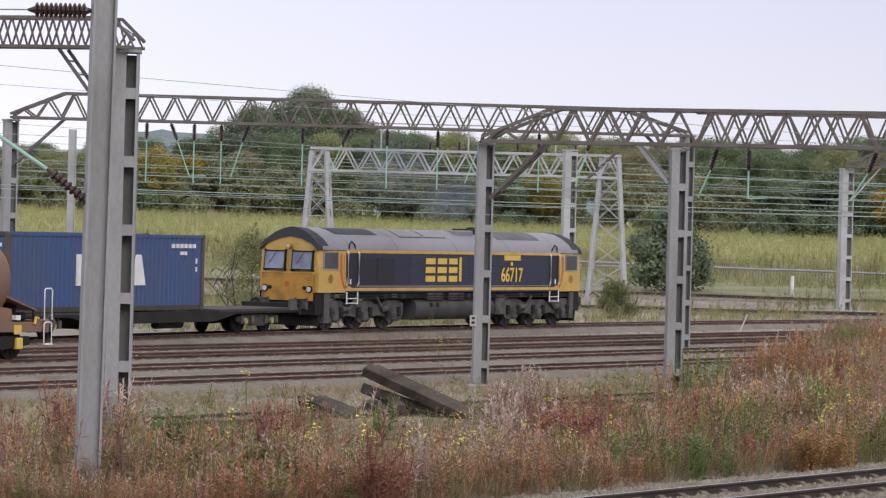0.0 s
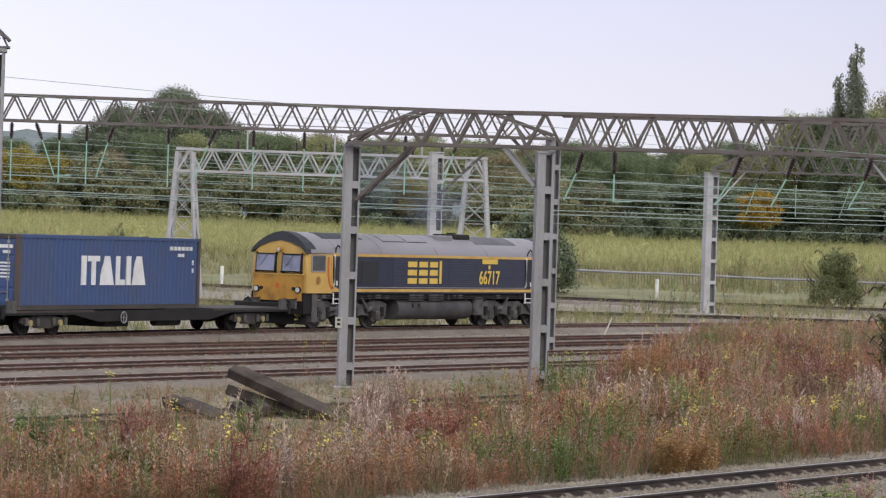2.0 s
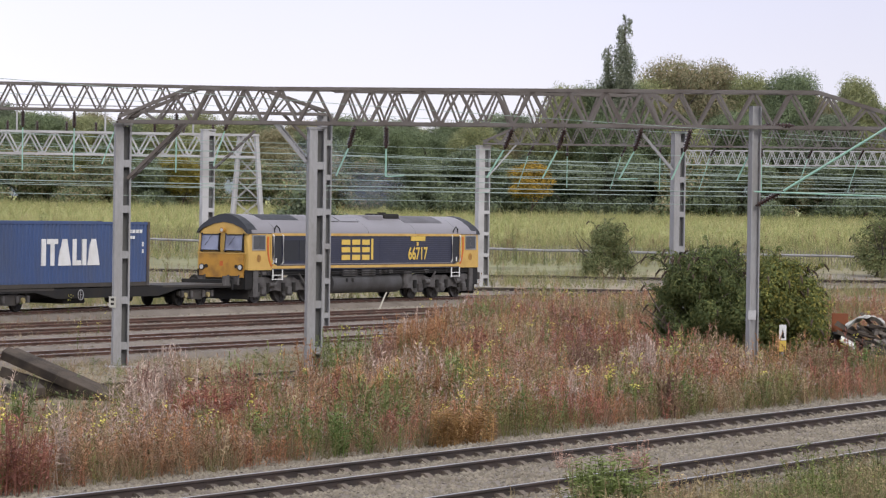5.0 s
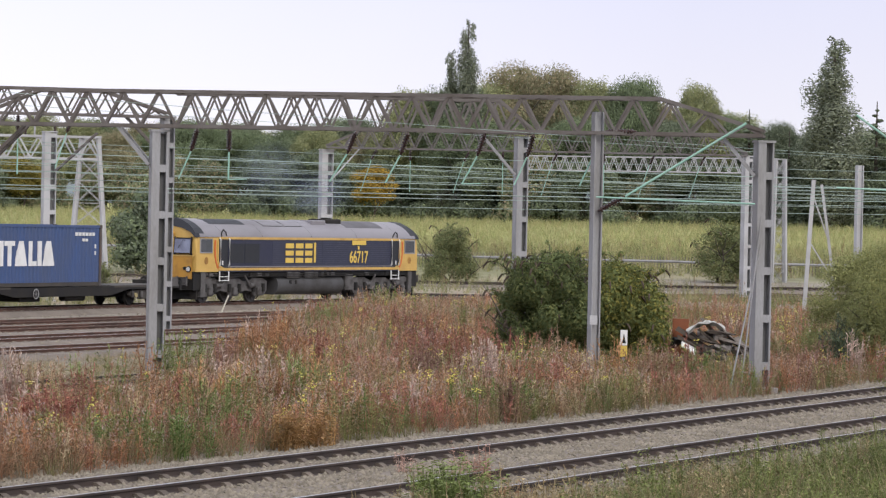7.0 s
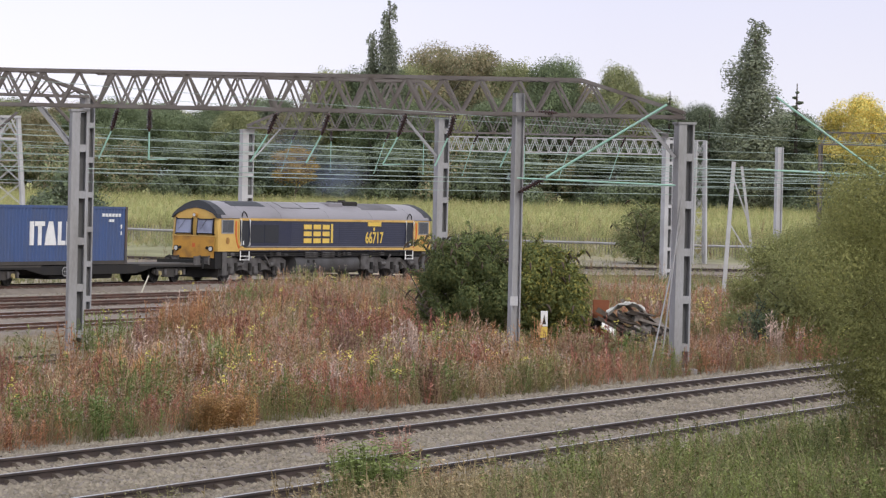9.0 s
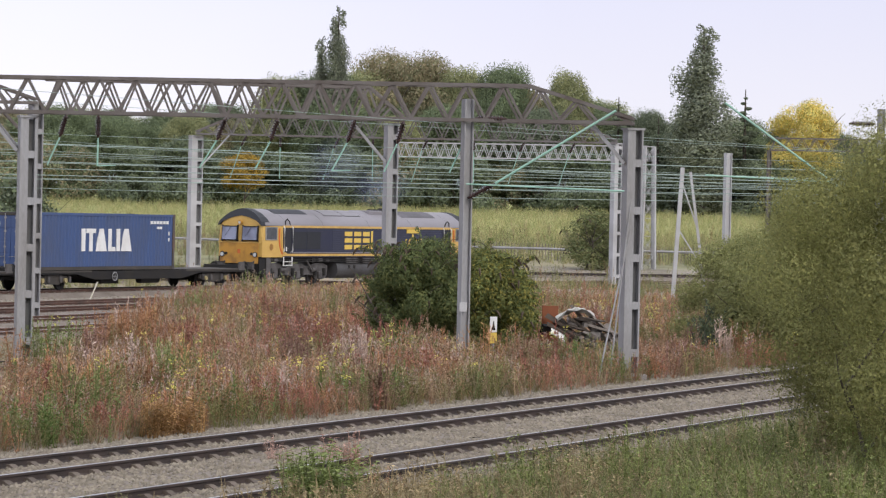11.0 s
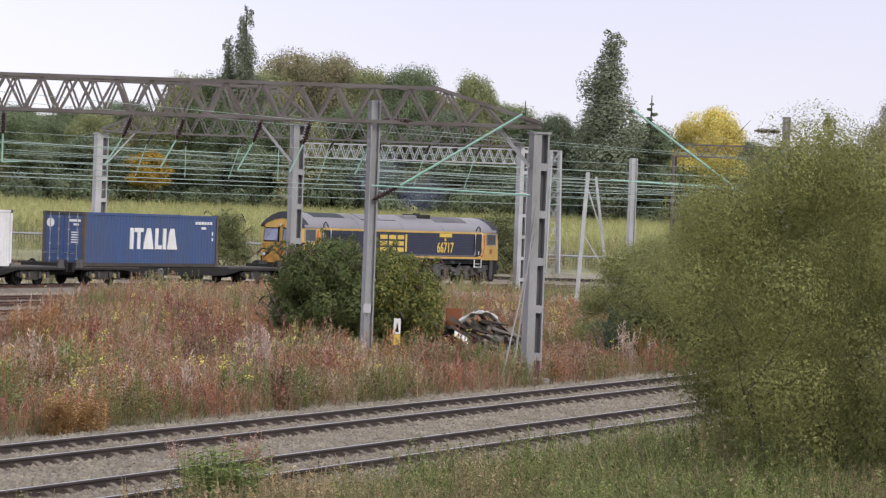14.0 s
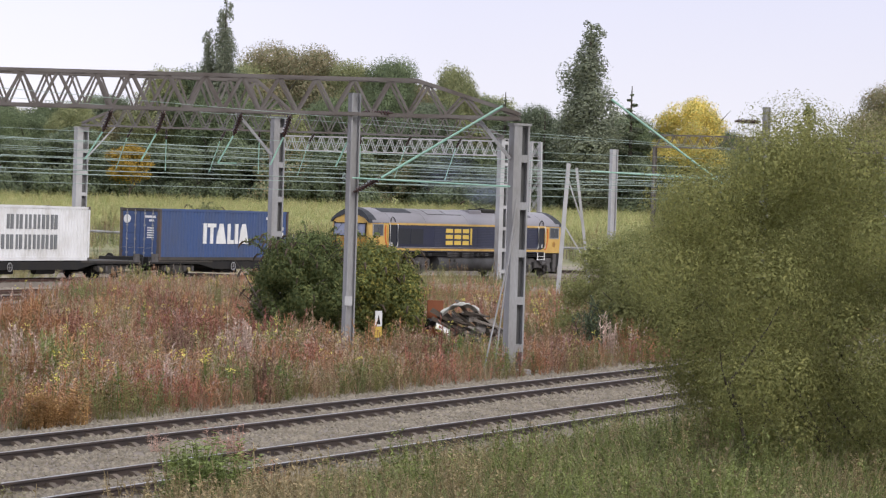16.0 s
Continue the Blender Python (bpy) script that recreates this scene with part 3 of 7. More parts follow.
# a farther gantry beyond the train
R1, R2 = (2.28, 190.0), (26.55, 188.1)
gantry3 = thing("overhead_gantry", Matrix(), "weathered lattice gantry on pale posts beyond the train", "overhead gantry", "overhead gantries")
slotted_post(gantry3, R1[0], R1[1], -0.2, 8.0, 0.72, 0.5, radians(24), WHITE_STEEL)
slotted_post(gantry3, R2[0], R2[1], -0.2, 8.1, 0.5, 0.5, radians(20), WHITE_STEEL)
truss(gantry3, R1, R2, 8.1, 9.2, 0.9, 24, (2.2, 2.2), TRUSS_GREY)
knee(gantry3, (R1[0] + 0.3, R1[1]), 6.2, (R1[0] + 1.9, R1[1]), 8.05, WHITE_STEEL)
for k in (0.12, 0.2, 0.34, 0.42, 0.55, 0.66, 0.78, 0.9):
    dropper(gantry3, between(R1, R2, k), 8.05, 5.6, 0.0 if k in (0.2, 0.42, 0.66) else -0.9, (1, 0))


# the pale lattice portal behind the locomotive
def lattice_tower(parent, x, y, z0, z1, base, head, turn=0.0):
    legs = []
    for i, (a, b) in enumerate(((-1, -1), (1, -1), (1, 1), (-1, 1))):
        p0 = Vector((x + a * base / 2, y + b * base / 2, z0))
        p1 = Vector((x + a * head / 2, y + b * head / 2, z1))
        legs.append((p0, p1))
        part("leg", Shape().beam(p0, p1, 0.16, 0.16), WHITE_STEEL, parent)
    steps = 7
    for i in range(4):
        a0, a1 = legs[i]
        b0, b1 = legs[(i + 1) % 4]
        for k in range(steps):
            k0, k1 = k / steps, (k + 1) / steps
            for p_, q_ in ((a0.lerp(a1, k0), b0.lerp(b1, k1)), (b0.lerp(b1, k0), a0.lerp(a1, k1)), (a0.lerp(a1, k1), b0.lerp(b1, k1))):
                part("lacing_bar", Shape().beam(p_, q_, 0.07, 0.03), WHITE_STEEL, parent)


portal = thing("switching_portal", Matrix(), "pale grey lattice portal carrying switchgear beyond the train", "lattice portal")
TL, TR = (-26.6, 178.0), (-10.75, 179.7)
lattice_tower(portal, *TL, -0.3, 8.0, 1.9, 0.8)
lattice_tower(portal, *TR, -0.3, 8.2, 2.1, 0.9)
truss(portal, (TL[0] - 0.5, TL[1]), (TR[0] + 0.6, TR[1]), 6.95, 8.15, 1.0, 13, (0, 0), WHITE_STEEL, 0.12, 0.09)
for k in range(9):
    x, y = between(TL, TR, 0.08 + k * 0.1)
    insulator(portal, (x, y, 8.2), (x, y, 8.2 + 0.55), 0.09, 5)
    if k % 3 == 1:
        part("switch_pole", Shape().tube([(x + 0.5, y, 8.15), (x + 0.5, y, 10.2)], 0.05), WHITE_STEEL, portal)
part("switch_bar", Shape().tube([(TL[0] + 2, TL[1], 9.6), (TL[0] + 10, TL[1] + 0.6, 9.6)], 0.035), GALV, portal)

lone = thing("line_post", Matrix(), "pale weathered post with a raking brace beyond the train", "line post", "line posts")
slotted_post(lone, -11.5, 159.6, -0.3, 7.95, 0.62, 0.5, radians(20), WHITE_STEEL)
knee(lone, (-11.2, 159.6), 6.0, (-9.2, 159.4), 7.9, TRUSS_GREY)


far_beam = thing("overhead_gantry", Matrix(), "pale cross-laced lattice beam far beyond the train", "overhead gantry", "overhead gantries")
F1, F2 = polar(4.09, 222), polar(8.6, 217)
truss(far_beam, (F1.x, F1.y), (F2.x, F2.y), 7.55, 8.5, 0.9, 26, (0, 0), WHITE_STEEL, 0.07, 0.045)
lattice_tower(far_beam, F2.x, F2.y, 0.2, 8.5, 0.9, 0.6)
slotted_post(far_beam, F1.x, F1.y, 0.2, 8.5, 0.4, 0.4, 0.2, WHITE_STEEL)


# ---- single masts ----
def single_mast(x, y, z1, wide, deep, label, mat=None, foot=-0.3, turn=0.35, lean=0.0):
    t = thing("overhead_mast", Matrix(), label, "overhead mast", "overhead masts")
    m = Matrix.Translation((x, y, z1)) @ Matrix.Rotation(lean, 4, "Y") @ Matrix.Translation((0, 0, -z1)) @ Matrix.Rotation(turn, 4, "Z")
    a, b, c = wide / 2, deep / 2, 0.035
    s = Shape().extrude([(-a, -b), (-a + c, -b), (-a + c, -0.02), (a - c, -0.02), (a - c, -b), (a, -b), (a, b), (a - c, b), (a - c, 0.02), (-a + c, 0.02), (-a + c, b), (-a, b)], lambda p_, q_, e_: (p_, q_, (foot, z1)[e_]))
    part("post", s.move(m), mat or GALV, t)
    part("foundation", Shape().box(-0.35, -0.35, foot - 0.4, 0.35, 0.35, foot + 0.12, 0.03).move(m), CONCRETE, t)
    return t


mast = single_mast(8.12, 85.62, 6.95, 0.26, 0.24, "slim grey steel mast with a green cantilever arm among weeds")
insulator(mast, (8.15, 85.5, 4.35), (8.85, 85.3, 4.75), 0.08, 8)
part("cantilever_tube", Shape().tube([(8.85, 85.3, 4.75), (11.85, 84.3, 6.7)], 0.032, 8), VERDIGRIS, mast, "long pale green cantilever tube", smooth=True)
insulator(mast, (8.3, 85.5, 6.45), (9.1, 85.2, 6.45), 0.075, 8)
part("bracket_arm", Shape().tube([(8.1, 85.4, 4.72), (12.1, 84.2, 4.62)], 0.024), VERDIGRIS, mast, smooth=True)
part("number_plate", Shape().box(8.0, 85.44, 1.38, 8.2, 85.47, 1.62), WHITE_STEEL, mast, "small pale plate")

near = single_mast(-10.65, 48.86, 8.2, 0.36, 0.34, "tall grey steel mast close to the camera", lean=0.011)
near2 = thing("overhead_gantry", Matrix(), "grey slotted post with a laced cantilever beam", "overhead gantry", "overhead gantries")
slotted_post(near2, -12.37, 58.7, -0.5, 7.1, 0.48, 0.5, radians(10), GALV)
truss(near2, (-23.0, 60.6), (-12.1, 58.5), 7.13, 7.66, 0.5, 34, (0, 0.45), TRUSS, 0.055, 0.026)
knee(near2, (-12.55, 58.75), 5.75, (-13.6, 58.95), 7.1, TRUSS_GREY, 0.42, 0.055)
insulator(near, (-10.85, 48.9, 7.17), (-11.85, 48.9, 7.17), 0.115, 11)
part("stay_wire", Shape().tube([(-11.85, 48.9, 7.17), (-16.0, 49.0, 7.14)], 0.012, 6), GALV, near, smooth=True)
insulator(near, (-10.75, 48.86, 4.2), (-11.5, 48.95, 4.75), 0.08, 8)
part("cantilever_tube", Shape().tube([(-11.5, 48.95, 4.75), (-13.5, 49.2, 6.0)], 0.03, 8), VERDIGRIS, near, smooth=True)

mast9 = single_mast(23.99, 107.3, 7.7, 0.2, 0.2, "grey mast with an insulator behind the willow")
insulator(mast9, (23.8, 107.3, 7.2), (22.9, 107.3, 7.2), 0.09, 8)
part("cantilever_tube", Shape().tube([(22.5, 107.0, 5.1), (18.6, 106.6, 7.75)], 0.036, 8), VERDIGRIS, mast9, "long pale green cantilever tube", smooth=True)
part("bracket_arm", Shape().tube([(18.0, 106.6, 5.36), (22.3, 107.2, 5.25)], 0.03), VERDIGRIS, mast9, smooth=True)
mast8 = single_mast(25.97, 147.7, 6.9, 0.3, 0.26, "pale slotted post with brackets", WHITE_STEEL)
frame_post = thing("strut_post", Matrix(), "pale raking strut post with bracing", "strut post")
part("post", Shape().beam((23.6, 148.1, -0.3), (23.95, 148.1, 6.2), 0.17, 0.17), WHITE_STEEL, frame_post)
part("strut", Shape().beam((25.2, 147.9, -0.3), (24.3, 148.0, 6.0), 0.12, 0.12), WHITE_STEEL, frame_post)
part("lacing", Shape().beam((23.75, 148.1, 3.5), (25.0, 147.9, 1.5), 0.06, 0.06).beam((23.9, 148.1, 5.6), (24.6, 147.9, 3.6), 0.06, 0.06), WHITE_STEEL, frame_post)

gantry5 = thing("overhead_gantry", Matrix(), "distant rust-brown lattice gantry before a yellow tree", "overhead gantry", "overhead gantries")
truss(gantry5, (48.2, 255.5), (66.0, 251.0), 9.3, 10.25, 0.9, 18, (0, 0), TRUSS, 0.1, 0.06)
slotted_post(gantry5, 66.0, 251.0, 0.2, 9.3, 0.6, 0.5, 0.2, GALV)
slotted_post(gantry5, 48.2, 255.5, 0.2, 9.3, 0.3, 0.3, 0.2, TRUSS)


# ---- wires ----
def wire(label, pts, r=0.011, sag=0.0, mat=None):
    out = []
    for p, q in zip(pts, pts[1:]):
        p, q = Vector(p), Vector(q)
        for k in range(9):
            a = k / 9
            out.append(p.lerp(q, a) - Vector((0, 0, sag * 4 * a * (1 - a))))
    out.append(Vector(pts[-1]))
    ob = part("overhead_wire", Shape().tube(out, r, 5), mat or WIRE, None, smooth=True)
    return tagged(ob, label, "overhead wire", "overhead wires")


def ray_wire(z0, d0, z1, d1, a0=-17.0, a1=12.0, r=0.011, sag=0.15, mat=None):
    p, q = polar(a0, d0), polar(a1, d1)
    wire("thin green-tinged overhead wire", [(p.x, p.y, z0), (q.x, q.y, z1)], r, sag, mat)


for z0, d0, z1, d1, r in (  # height and distance at either end, radius
    (4.92, 92, 4.92, 104, 0.016), (4.85, 96, 4.80, 108, 0.012), (4.55, 88, 4.50, 100, 0.010), (6.35, 90, 5.9, 110, 0.009),
    (6.6, 120, 5.6, 150, 0.013), (5.9, 120, 5.5, 150, 0.012), (5.55, 122, 5.35, 150, 0.012), (6.2, 128, 5.8, 150, 0.011),
    (7.0, 140, 6.4, 165, 0.014), (6.6, 145, 6.0, 165, 0.014), (6.1, 148, 5.9, 170, 0.014), (5.8, 150, 5.6, 172, 0.013),
    (7.4, 160, 6.7, 185, 0.016), (6.9, 162, 6.2, 185, 0.015), (6.4, 165, 5.9, 190, 0.015), (8.2, 100, 6.4, 118, 0.009), (7.4, 70, 6.0, 96, 0.008),
    (7.9, 128, 5.2, 140, 0.010), (5.1, 118, 5.0, 150, 0.012), (7.6, 150, 5.9, 160, 0.012),
):
    ray_wire(z0, d0, z1, d1, r=r * 0.85)
# ---- the freight train ----
def on_curve(s, half):
    """The pose of a vehicle whose middle is s metres along the curve and whose bogies stand half a wheelbase each way."""
    a, b = curve(s - half), curve(s + half)
    d = b - a
    return Matrix.Translation((a + b) / 2) @ Matrix.Rotation(math.atan2(d.y, d.x), 4, "Z")


def wheelset(parent, x, r, name="wheelset", mat=None):
    """An axle that turns, with a ribbed wheel at either end."""
    ob = part(name, Shape().tube([(0, -1.0, 0), (0, 1.0, 0)], 0.085, 12), mat or CHASSIS, parent, smooth=True)
    for y in (-0.75, 0.75):
        s = Shape()
        k = 1 if y > 0 else -1
        s.tube([(0, y - 0.07 * k, 0), (0, y - 0.06 * k, 0), (0, y - 0.055 * k, 0), (0, y + 0.06 * k, 0), (0, y + 0.07 * k, 0)], r, 28, [r * 0.6, r + 0.028, r + 0.028, r, r * 0.6])
        for j in range(4):
            a = math.pi * j / 4
            s.beam((r * 0.8 * math.cos(a), y + 0.085 * k, r * 0.8 * math.sin(a)), (-r * 0.8 * math.cos(a), y + 0.085 * k, -r * 0.8 * math.sin(a)), 0.05, 0.03, (0, 1, 0))
        part("wheel", s, mat or CHASSIS, ob, smooth=True)
    ob.location = (x, 0, r)
    return ob


def side_bar(parent, name, x0, z0, x1, z1, mat, y=-1.336, d=0.012, label=""):
    """A flat panel on both flanks of a vehicle."""
    part(name, Shape().box(x0, y - d, z0, x1, y + 0.004, z1), mat, parent, label)
    return part(name, Shape().box(x0, -y - 0.004, z0, x1, -y + d, z1), mat, parent, label)


def strip(points, y, width, d=0.014):
    """A band along points (x, z) on the flank at y."""
    s = Shape()
    for (xa, za), (xb, zb) in zip(points, points[1:]):
        s.beam((xa, y, za), (xb, y, zb), d * 2, width, (0, 0, 1) if abs(xb - xa) > abs(zb - za) else (1, 0, 0))
    return s


WHEELS = []


def locomotive():
    t = thing("locomotive", on_curve(10.15, 6.7), "navy blue and yellow diesel freight locomotive with a grey roof", "locomotive")
    e = 10.15

    def shell(x0, x1, outline, ends=None):
        return Shape().extrude(outline, lambda a, b, k: ((x0, x1)[k], a, b))

    low = [(-1.325, 1.44), (1.325, 1.44), (1.325, 3.05), (-1.325, 3.05)]
    part("body", shell(-e + 1.95, e - 1.95, low), BLUE, t)
    # cabs with raked, rounded ends
    for k in (-1, 1):
        def cab_place(a, b, q, k=k):
            x = e - 1.95 if q == 0 else e - (0.10 * max(b - 2.2, 0) if abs(a) < 1.2 else 0.10 + 0.10 * max(b - 2.2, 0))
            return (k * x, a, b)
        out = [(-1.325, 1.44), (1.325, 1.44), (1.325, 2.2), (1.31, 3.05), (1.12, 3.25), (0.6, 3.47), (0, 3.58), (-0.6, 3.47), (-1.12, 3.25), (-1.31, 3.05), (-1.325, 2.2)]
        cab = part("cab", Shape().extrude(out, cab_place), YELLOW, t, "golden yellow cab")
        # nose panel, windscreens, lamps
        part("nose_panel", Shape().box(k * (e + 0.002), -1.16, 1.12, k * (e + 0.03), 1.16, 2.16, 0.01), YELLOW_DIRTY, cab, "grimy orange-yellow nose panel")
        part("nose_rail", Shape().box(k * e, -1.25, 2.15, k * (e + 0.05), 1.25, 2.19, 0.008), YELLOW, cab)
        for y in (-0.62, 0.62):
            rake = Matrix.Translation((k * e, y, 2.2)) @ Matrix.Rotation(-k * 0.1, 4, "Y")
            part("windscreen_frame", Shape().box(-0.05 * k, -0.46, 0.07, 0.022 * k, 0.46, 0.79, 0.05).move(rake), BLACK, cab)
            part("windscreen", Shape().box(-0.03 * k, -0.43, 0.10, 0.03 * k, 0.43, 0.76, 0.04).move(rake), BLIND, cab, "bluish cab windscreen")
            part("wiper", Shape().beam((k * (e + 0.03), y - 0.1, 2.95), (k * (e + 0.03), y + 0.25, 2.5), 0.015, 0.015), BLACK, cab)
        for y in (-1.0, 1.0):
            rim = part("headlight", Shape().tube([(k * (e + 0.0), y, 1.56), (k * (e + 0.09), y, 1.56)], 0.135, 20), BLACK, cab, smooth=True)
            part("lens", Shape().tube([(k * (e + 0.08), y, 1.56), (k * (e + 0.1), y, 1.56)], 0.10, 18), LAMP_GLASS, rim, "clear lamp lens", smooth=True)
            part("marker_light", Shape().tube([(k * e, y * 0.78, 1.60), (k * (e + 0.07), y * 0.78, 1.60)], 0.075, 16), BLACK, cab, smooth=True)
        part("top_light", Shape().tube([(k * (e - 0.1), 0, 3.17), (k * (e + 0.05), 0, 3.17)], 0.115, 18), YELLOW_DIRTY, cab, smooth=True)
        part("top_lens", Shape().tube([(k * (e + 0.04), 0, 3.17), (k * (e + 0.06), 0, 3.17)], 0.075, 16), LAMP_GLASS, cab, smooth=True)
        part("crest", Shape().box(k * e, -0.08, 1.62, k * (e + 0.036), 0.08, 1.82, 0.01), ORANGE, cab)
        # dark brow under the roof, a shallow peaked front
        crest = [(-1.34, 3.02), (-1.28, 3.22), (-1.06, 3.45), (-0.74, 3.67), (-0.34, 3.84), (0, 3.89), (0.34, 3.84), (0.74, 3.67), (1.06, 3.45), (1.28, 3.22), (1.34, 3.02)]
        under = [(1.26, 3.06), (1.0, 3.26), (0.5, 3.44), (0, 3.52), (-0.5, 3.44), (-1.0, 3.26), (-1.26, 3.06)]
        part("roof_brow", Shape().extrude(crest + under, lambda a, b, q, k=k: (k * (e - 0.75 if q == 0 else e + 0.03 - 0.30 * (b - 3.03)), a, b)), GRILLE, cab, "matt black cab roof front")
        # flank windows
        for y in (-1, 1):
            part("side_window", Shape().box(k * (e - 0.36), y * 1.30, 2.30, k * (e - 1.40), y * 1.342, 2.97, 0.01), GALV, cab)
            for a, b in ((0.44, 0.88), (0.90, 1.34)):
                part("side_pane", Shape().box(k * (e - a), y * 1.31, 2.35, k * (e - b), y * 1.35, 2.93), GLASS, cab, "dark cab side glass")
            part("emblem", Shape().tube([(k * (e - 0.9), y * 1.33, 1.95), (k * (e - 0.9), y * 1.336, 1.95)], 0.17, 18), YELLOW_DIRTY, cab)
        # buffers, coupling, ploughs, skirt
        part("buffer_beam", Shape().box(k * (e - 0.9), -1.25, 0.62, k * (e - 0.005), 1.25, 1.43, 0.03), BLACK, t)
        for y in (-0.88, 0.88):
            bf = part("buffer", Shape().tube([(k * e, y, 1.02), (k * (e + 0.38), y, 1.02)], 0.11, 14), BLACK, t, smooth=True)
            part("buffer_head", Shape().box(k * (e + 0.36), y - 0.26, 0.84, k * (e + 0.42), y + 0.26, 1.2, 0.04), CHASSIS, bf)
        part("plough", Shape().extrude([(-1.2, 0.18), (1.2, 0.18), (1.25, 0.75), (-1.25, 0.75)], lambda a, b, q, k=k: (k * (e - 0.5 + 0.35 * (1 - abs(a) / 2) + 0.08 * q), a, b)), BLACK, t)
        for y in (-1.3, 1.05):
            part("step_skirt", Shape().box(k * (e - 0.9), y, 0.3, k * (e - 0.55), y + 0.25, 1.4, 0.03), CHASSIS, t)
        # doors with white rails beside them
        for y in (-1, 1):
            part("cab_door", Shape().box(k * (e - 2.05), y * 1.31, 1.62, k * (e - 2.68), y * 1.34, 2.98, 0.012), GRILLE, t, "navy cab door")
            for x in (e - 1.98, e - 2.74):
                part("handrail", Shape().tube([(k * x, y * 1.34, 1.72), (k * x, y * 1.40, 1.78), (k * x, y * 1.40, 2.93), (k * x, y * 1.34, 2.99)], 0.034, 8), WHITE, t, "white door handrail", smooth=True)
                part("step_rail", Shape().tube([(k * x, y * 1.36, 1.46), (k * x, y * 1.36, 1.0)], 0.03, 8), WHITE, t, smooth=True)
            for z in (1.02, 1.2):
                part("step", Shape().box(k * (e - 1.98), y * 1.28, z, k * (e - 2.74), y * 1.40, z + 0.03), WHITE, t)
            part("door_plate", Shape().box(k * (e - 2.2), y * 1.34, 1.75, k * (e - 2.3), y * 1.347, 1.95), WHITE, t)
            hose = [(k * (e - 2.1), y * 1.3, 3.0), (k * (e - 2.15), y * 1.33, 3.28), (k * (e - 2.3), y * 1.31, 3.38), (k * (e - 2.5), y * 1.33, 3.25), (k * (e - 2.6), y * 1.3, 3.05)]
            part("hose", Shape().tube(hose, 0.03, 8), BLACK, t, smooth=True)
            # swept orange and yellow bands behind the cab
            part("swept_band", strip([(k * (e - 1.62), 2.9), (k * (e - 1.60), 2.5), (k * (e - 1.62), 2.2), (k * (e - 1.70), 1.9), (k * (e - 1.85), 1.65), (k * (e - 2.05), 1.55)], y * 1.33, 0.10), ORANGE, t)
            part("door_surround", strip([(k * (e - 1.86), 2.85), (k * (e - 1.84), 2.4), (k * (e - 1.88), 1.95), (k * (e - 2.02), 1.68), (k * (e - 2.3), 1.60)], y * 1.335, 0.09), YELLOW, t)
    # flank stripes, grille, louvres
    side_bar(t, "upper_stripe", -e + 1.9, 2.94, e - 1.9, 3.05, YELLOW)
    side_bar(t, "lower_stripe", -e + 1.9, 1.50, e - 1.9, 1.62, YELLOW)
    side_bar(t, "grey_line", -e + 2.6, 1.66, e - 2.6, 1.70, ROOF, d=0.008)
    for x0, x1 in ((-e + 2.85, -e + 4.05), (-e + 4.1, -e + 5.35)):
        side_bar(t, "air_grille", x0, 1.85, x1, 2.75, GRILLE, d=0.02, label="black air intake grille")
    side_bar(t, "grille_frame", -e + 2.78, 1.80, -e + 5.5, 2.80, BLUE, d=0.008)
    z = 1.76
    while z < 2.9:
        for y in (-1, 1):
            for x0, x1 in ((-e + 6.5, -e + 10.95), (-e + 11.0, e - 2.85)):
                part("louvre", Shape().box(x0, y * 1.325, z, x1, y * 1.338, z + 0.04), LOUVRE, t)
        z += 0.095
    # emblem in four yellow shapes
    for x0, x1, ring in ((7.62, 8.42, 1), (8.52, 9.28, 1), (9.38, 10.1, 1), (10.18, 10.5, 0)):
        for y in (-1, 1):
            f = 1 if y < 0 else -1
            a, b = (-e + x0) * f, (-e + x1) * f
            a, b = min(a, b), max(a, b)
            s = Shape()
            if ring:
                for z0 in (1.85, 2.195, 2.54):
                    s.box(a + 0.03, y * 1.34, z0, b - 0.05, y * 1.354, z0 + 0.235)
            else:
                s.box(a + 0.02, y * 1.34, 1.86, a + 0.2, y * 1.354, 2.82)
            part("emblem_block", s, YELLOW_BRIGHT, t, "yellow emblem block")
    # running number
    for y in (-1, 1):
        cu = bpy.data.curves.new("running_number", "FONT")
        cu.body, cu.size, cu.extrude, cu.offset = "66717", 0.80, 0.006, 0.016
        cu.align_x = "CENTER"
        cu.materials.append(YELLOW_BRIGHT)
        ob = new("running_number", cu)
        ob.parent = t
        ob.matrix_local = Matrix.Translation((-e + 14.4 if y < 0 else e - 14.4, y * 1.35, 1.86)) @ Matrix.Rotation(0 if y < 0 else math.pi, 4, "Z") @ Matrix.Rotation(math.pi / 2, 4, "X") @ Matrix.Diagonal((0.88, 1, 1, 1))
        tagged(ob, "yellow painted running number")
        part("nameplate", Shape().box(-e + 13.75, y * 1.34, 2.72, -e + 15.05, y * 1.365, 2.93, 0.005), YELLOW_BRIGHT, t, "yellow nameplate")
        part("crest", Shape().box(-e + 14.3, y * 1.34, 2.5, -e + 14.46, y * 1.352, 2.66), YELLOW_BRIGHT, t)
    # roof
    arch = [(-1.335, 3.04), (-1.30, 3.18), (-1.08, 3.42), (-0.75, 3.65), (-0.35, 3.82), (0, 3.87), (0.35, 3.82), (0.75, 3.65), (1.08, 3.42), (1.30, 3.18), (1.335, 3.04)]
    cuts = [-e + 0.32, -e + 2.2, -e + 5.6, -e + 10.0, -e + 14.2, e - 2.2, e - 0.32]
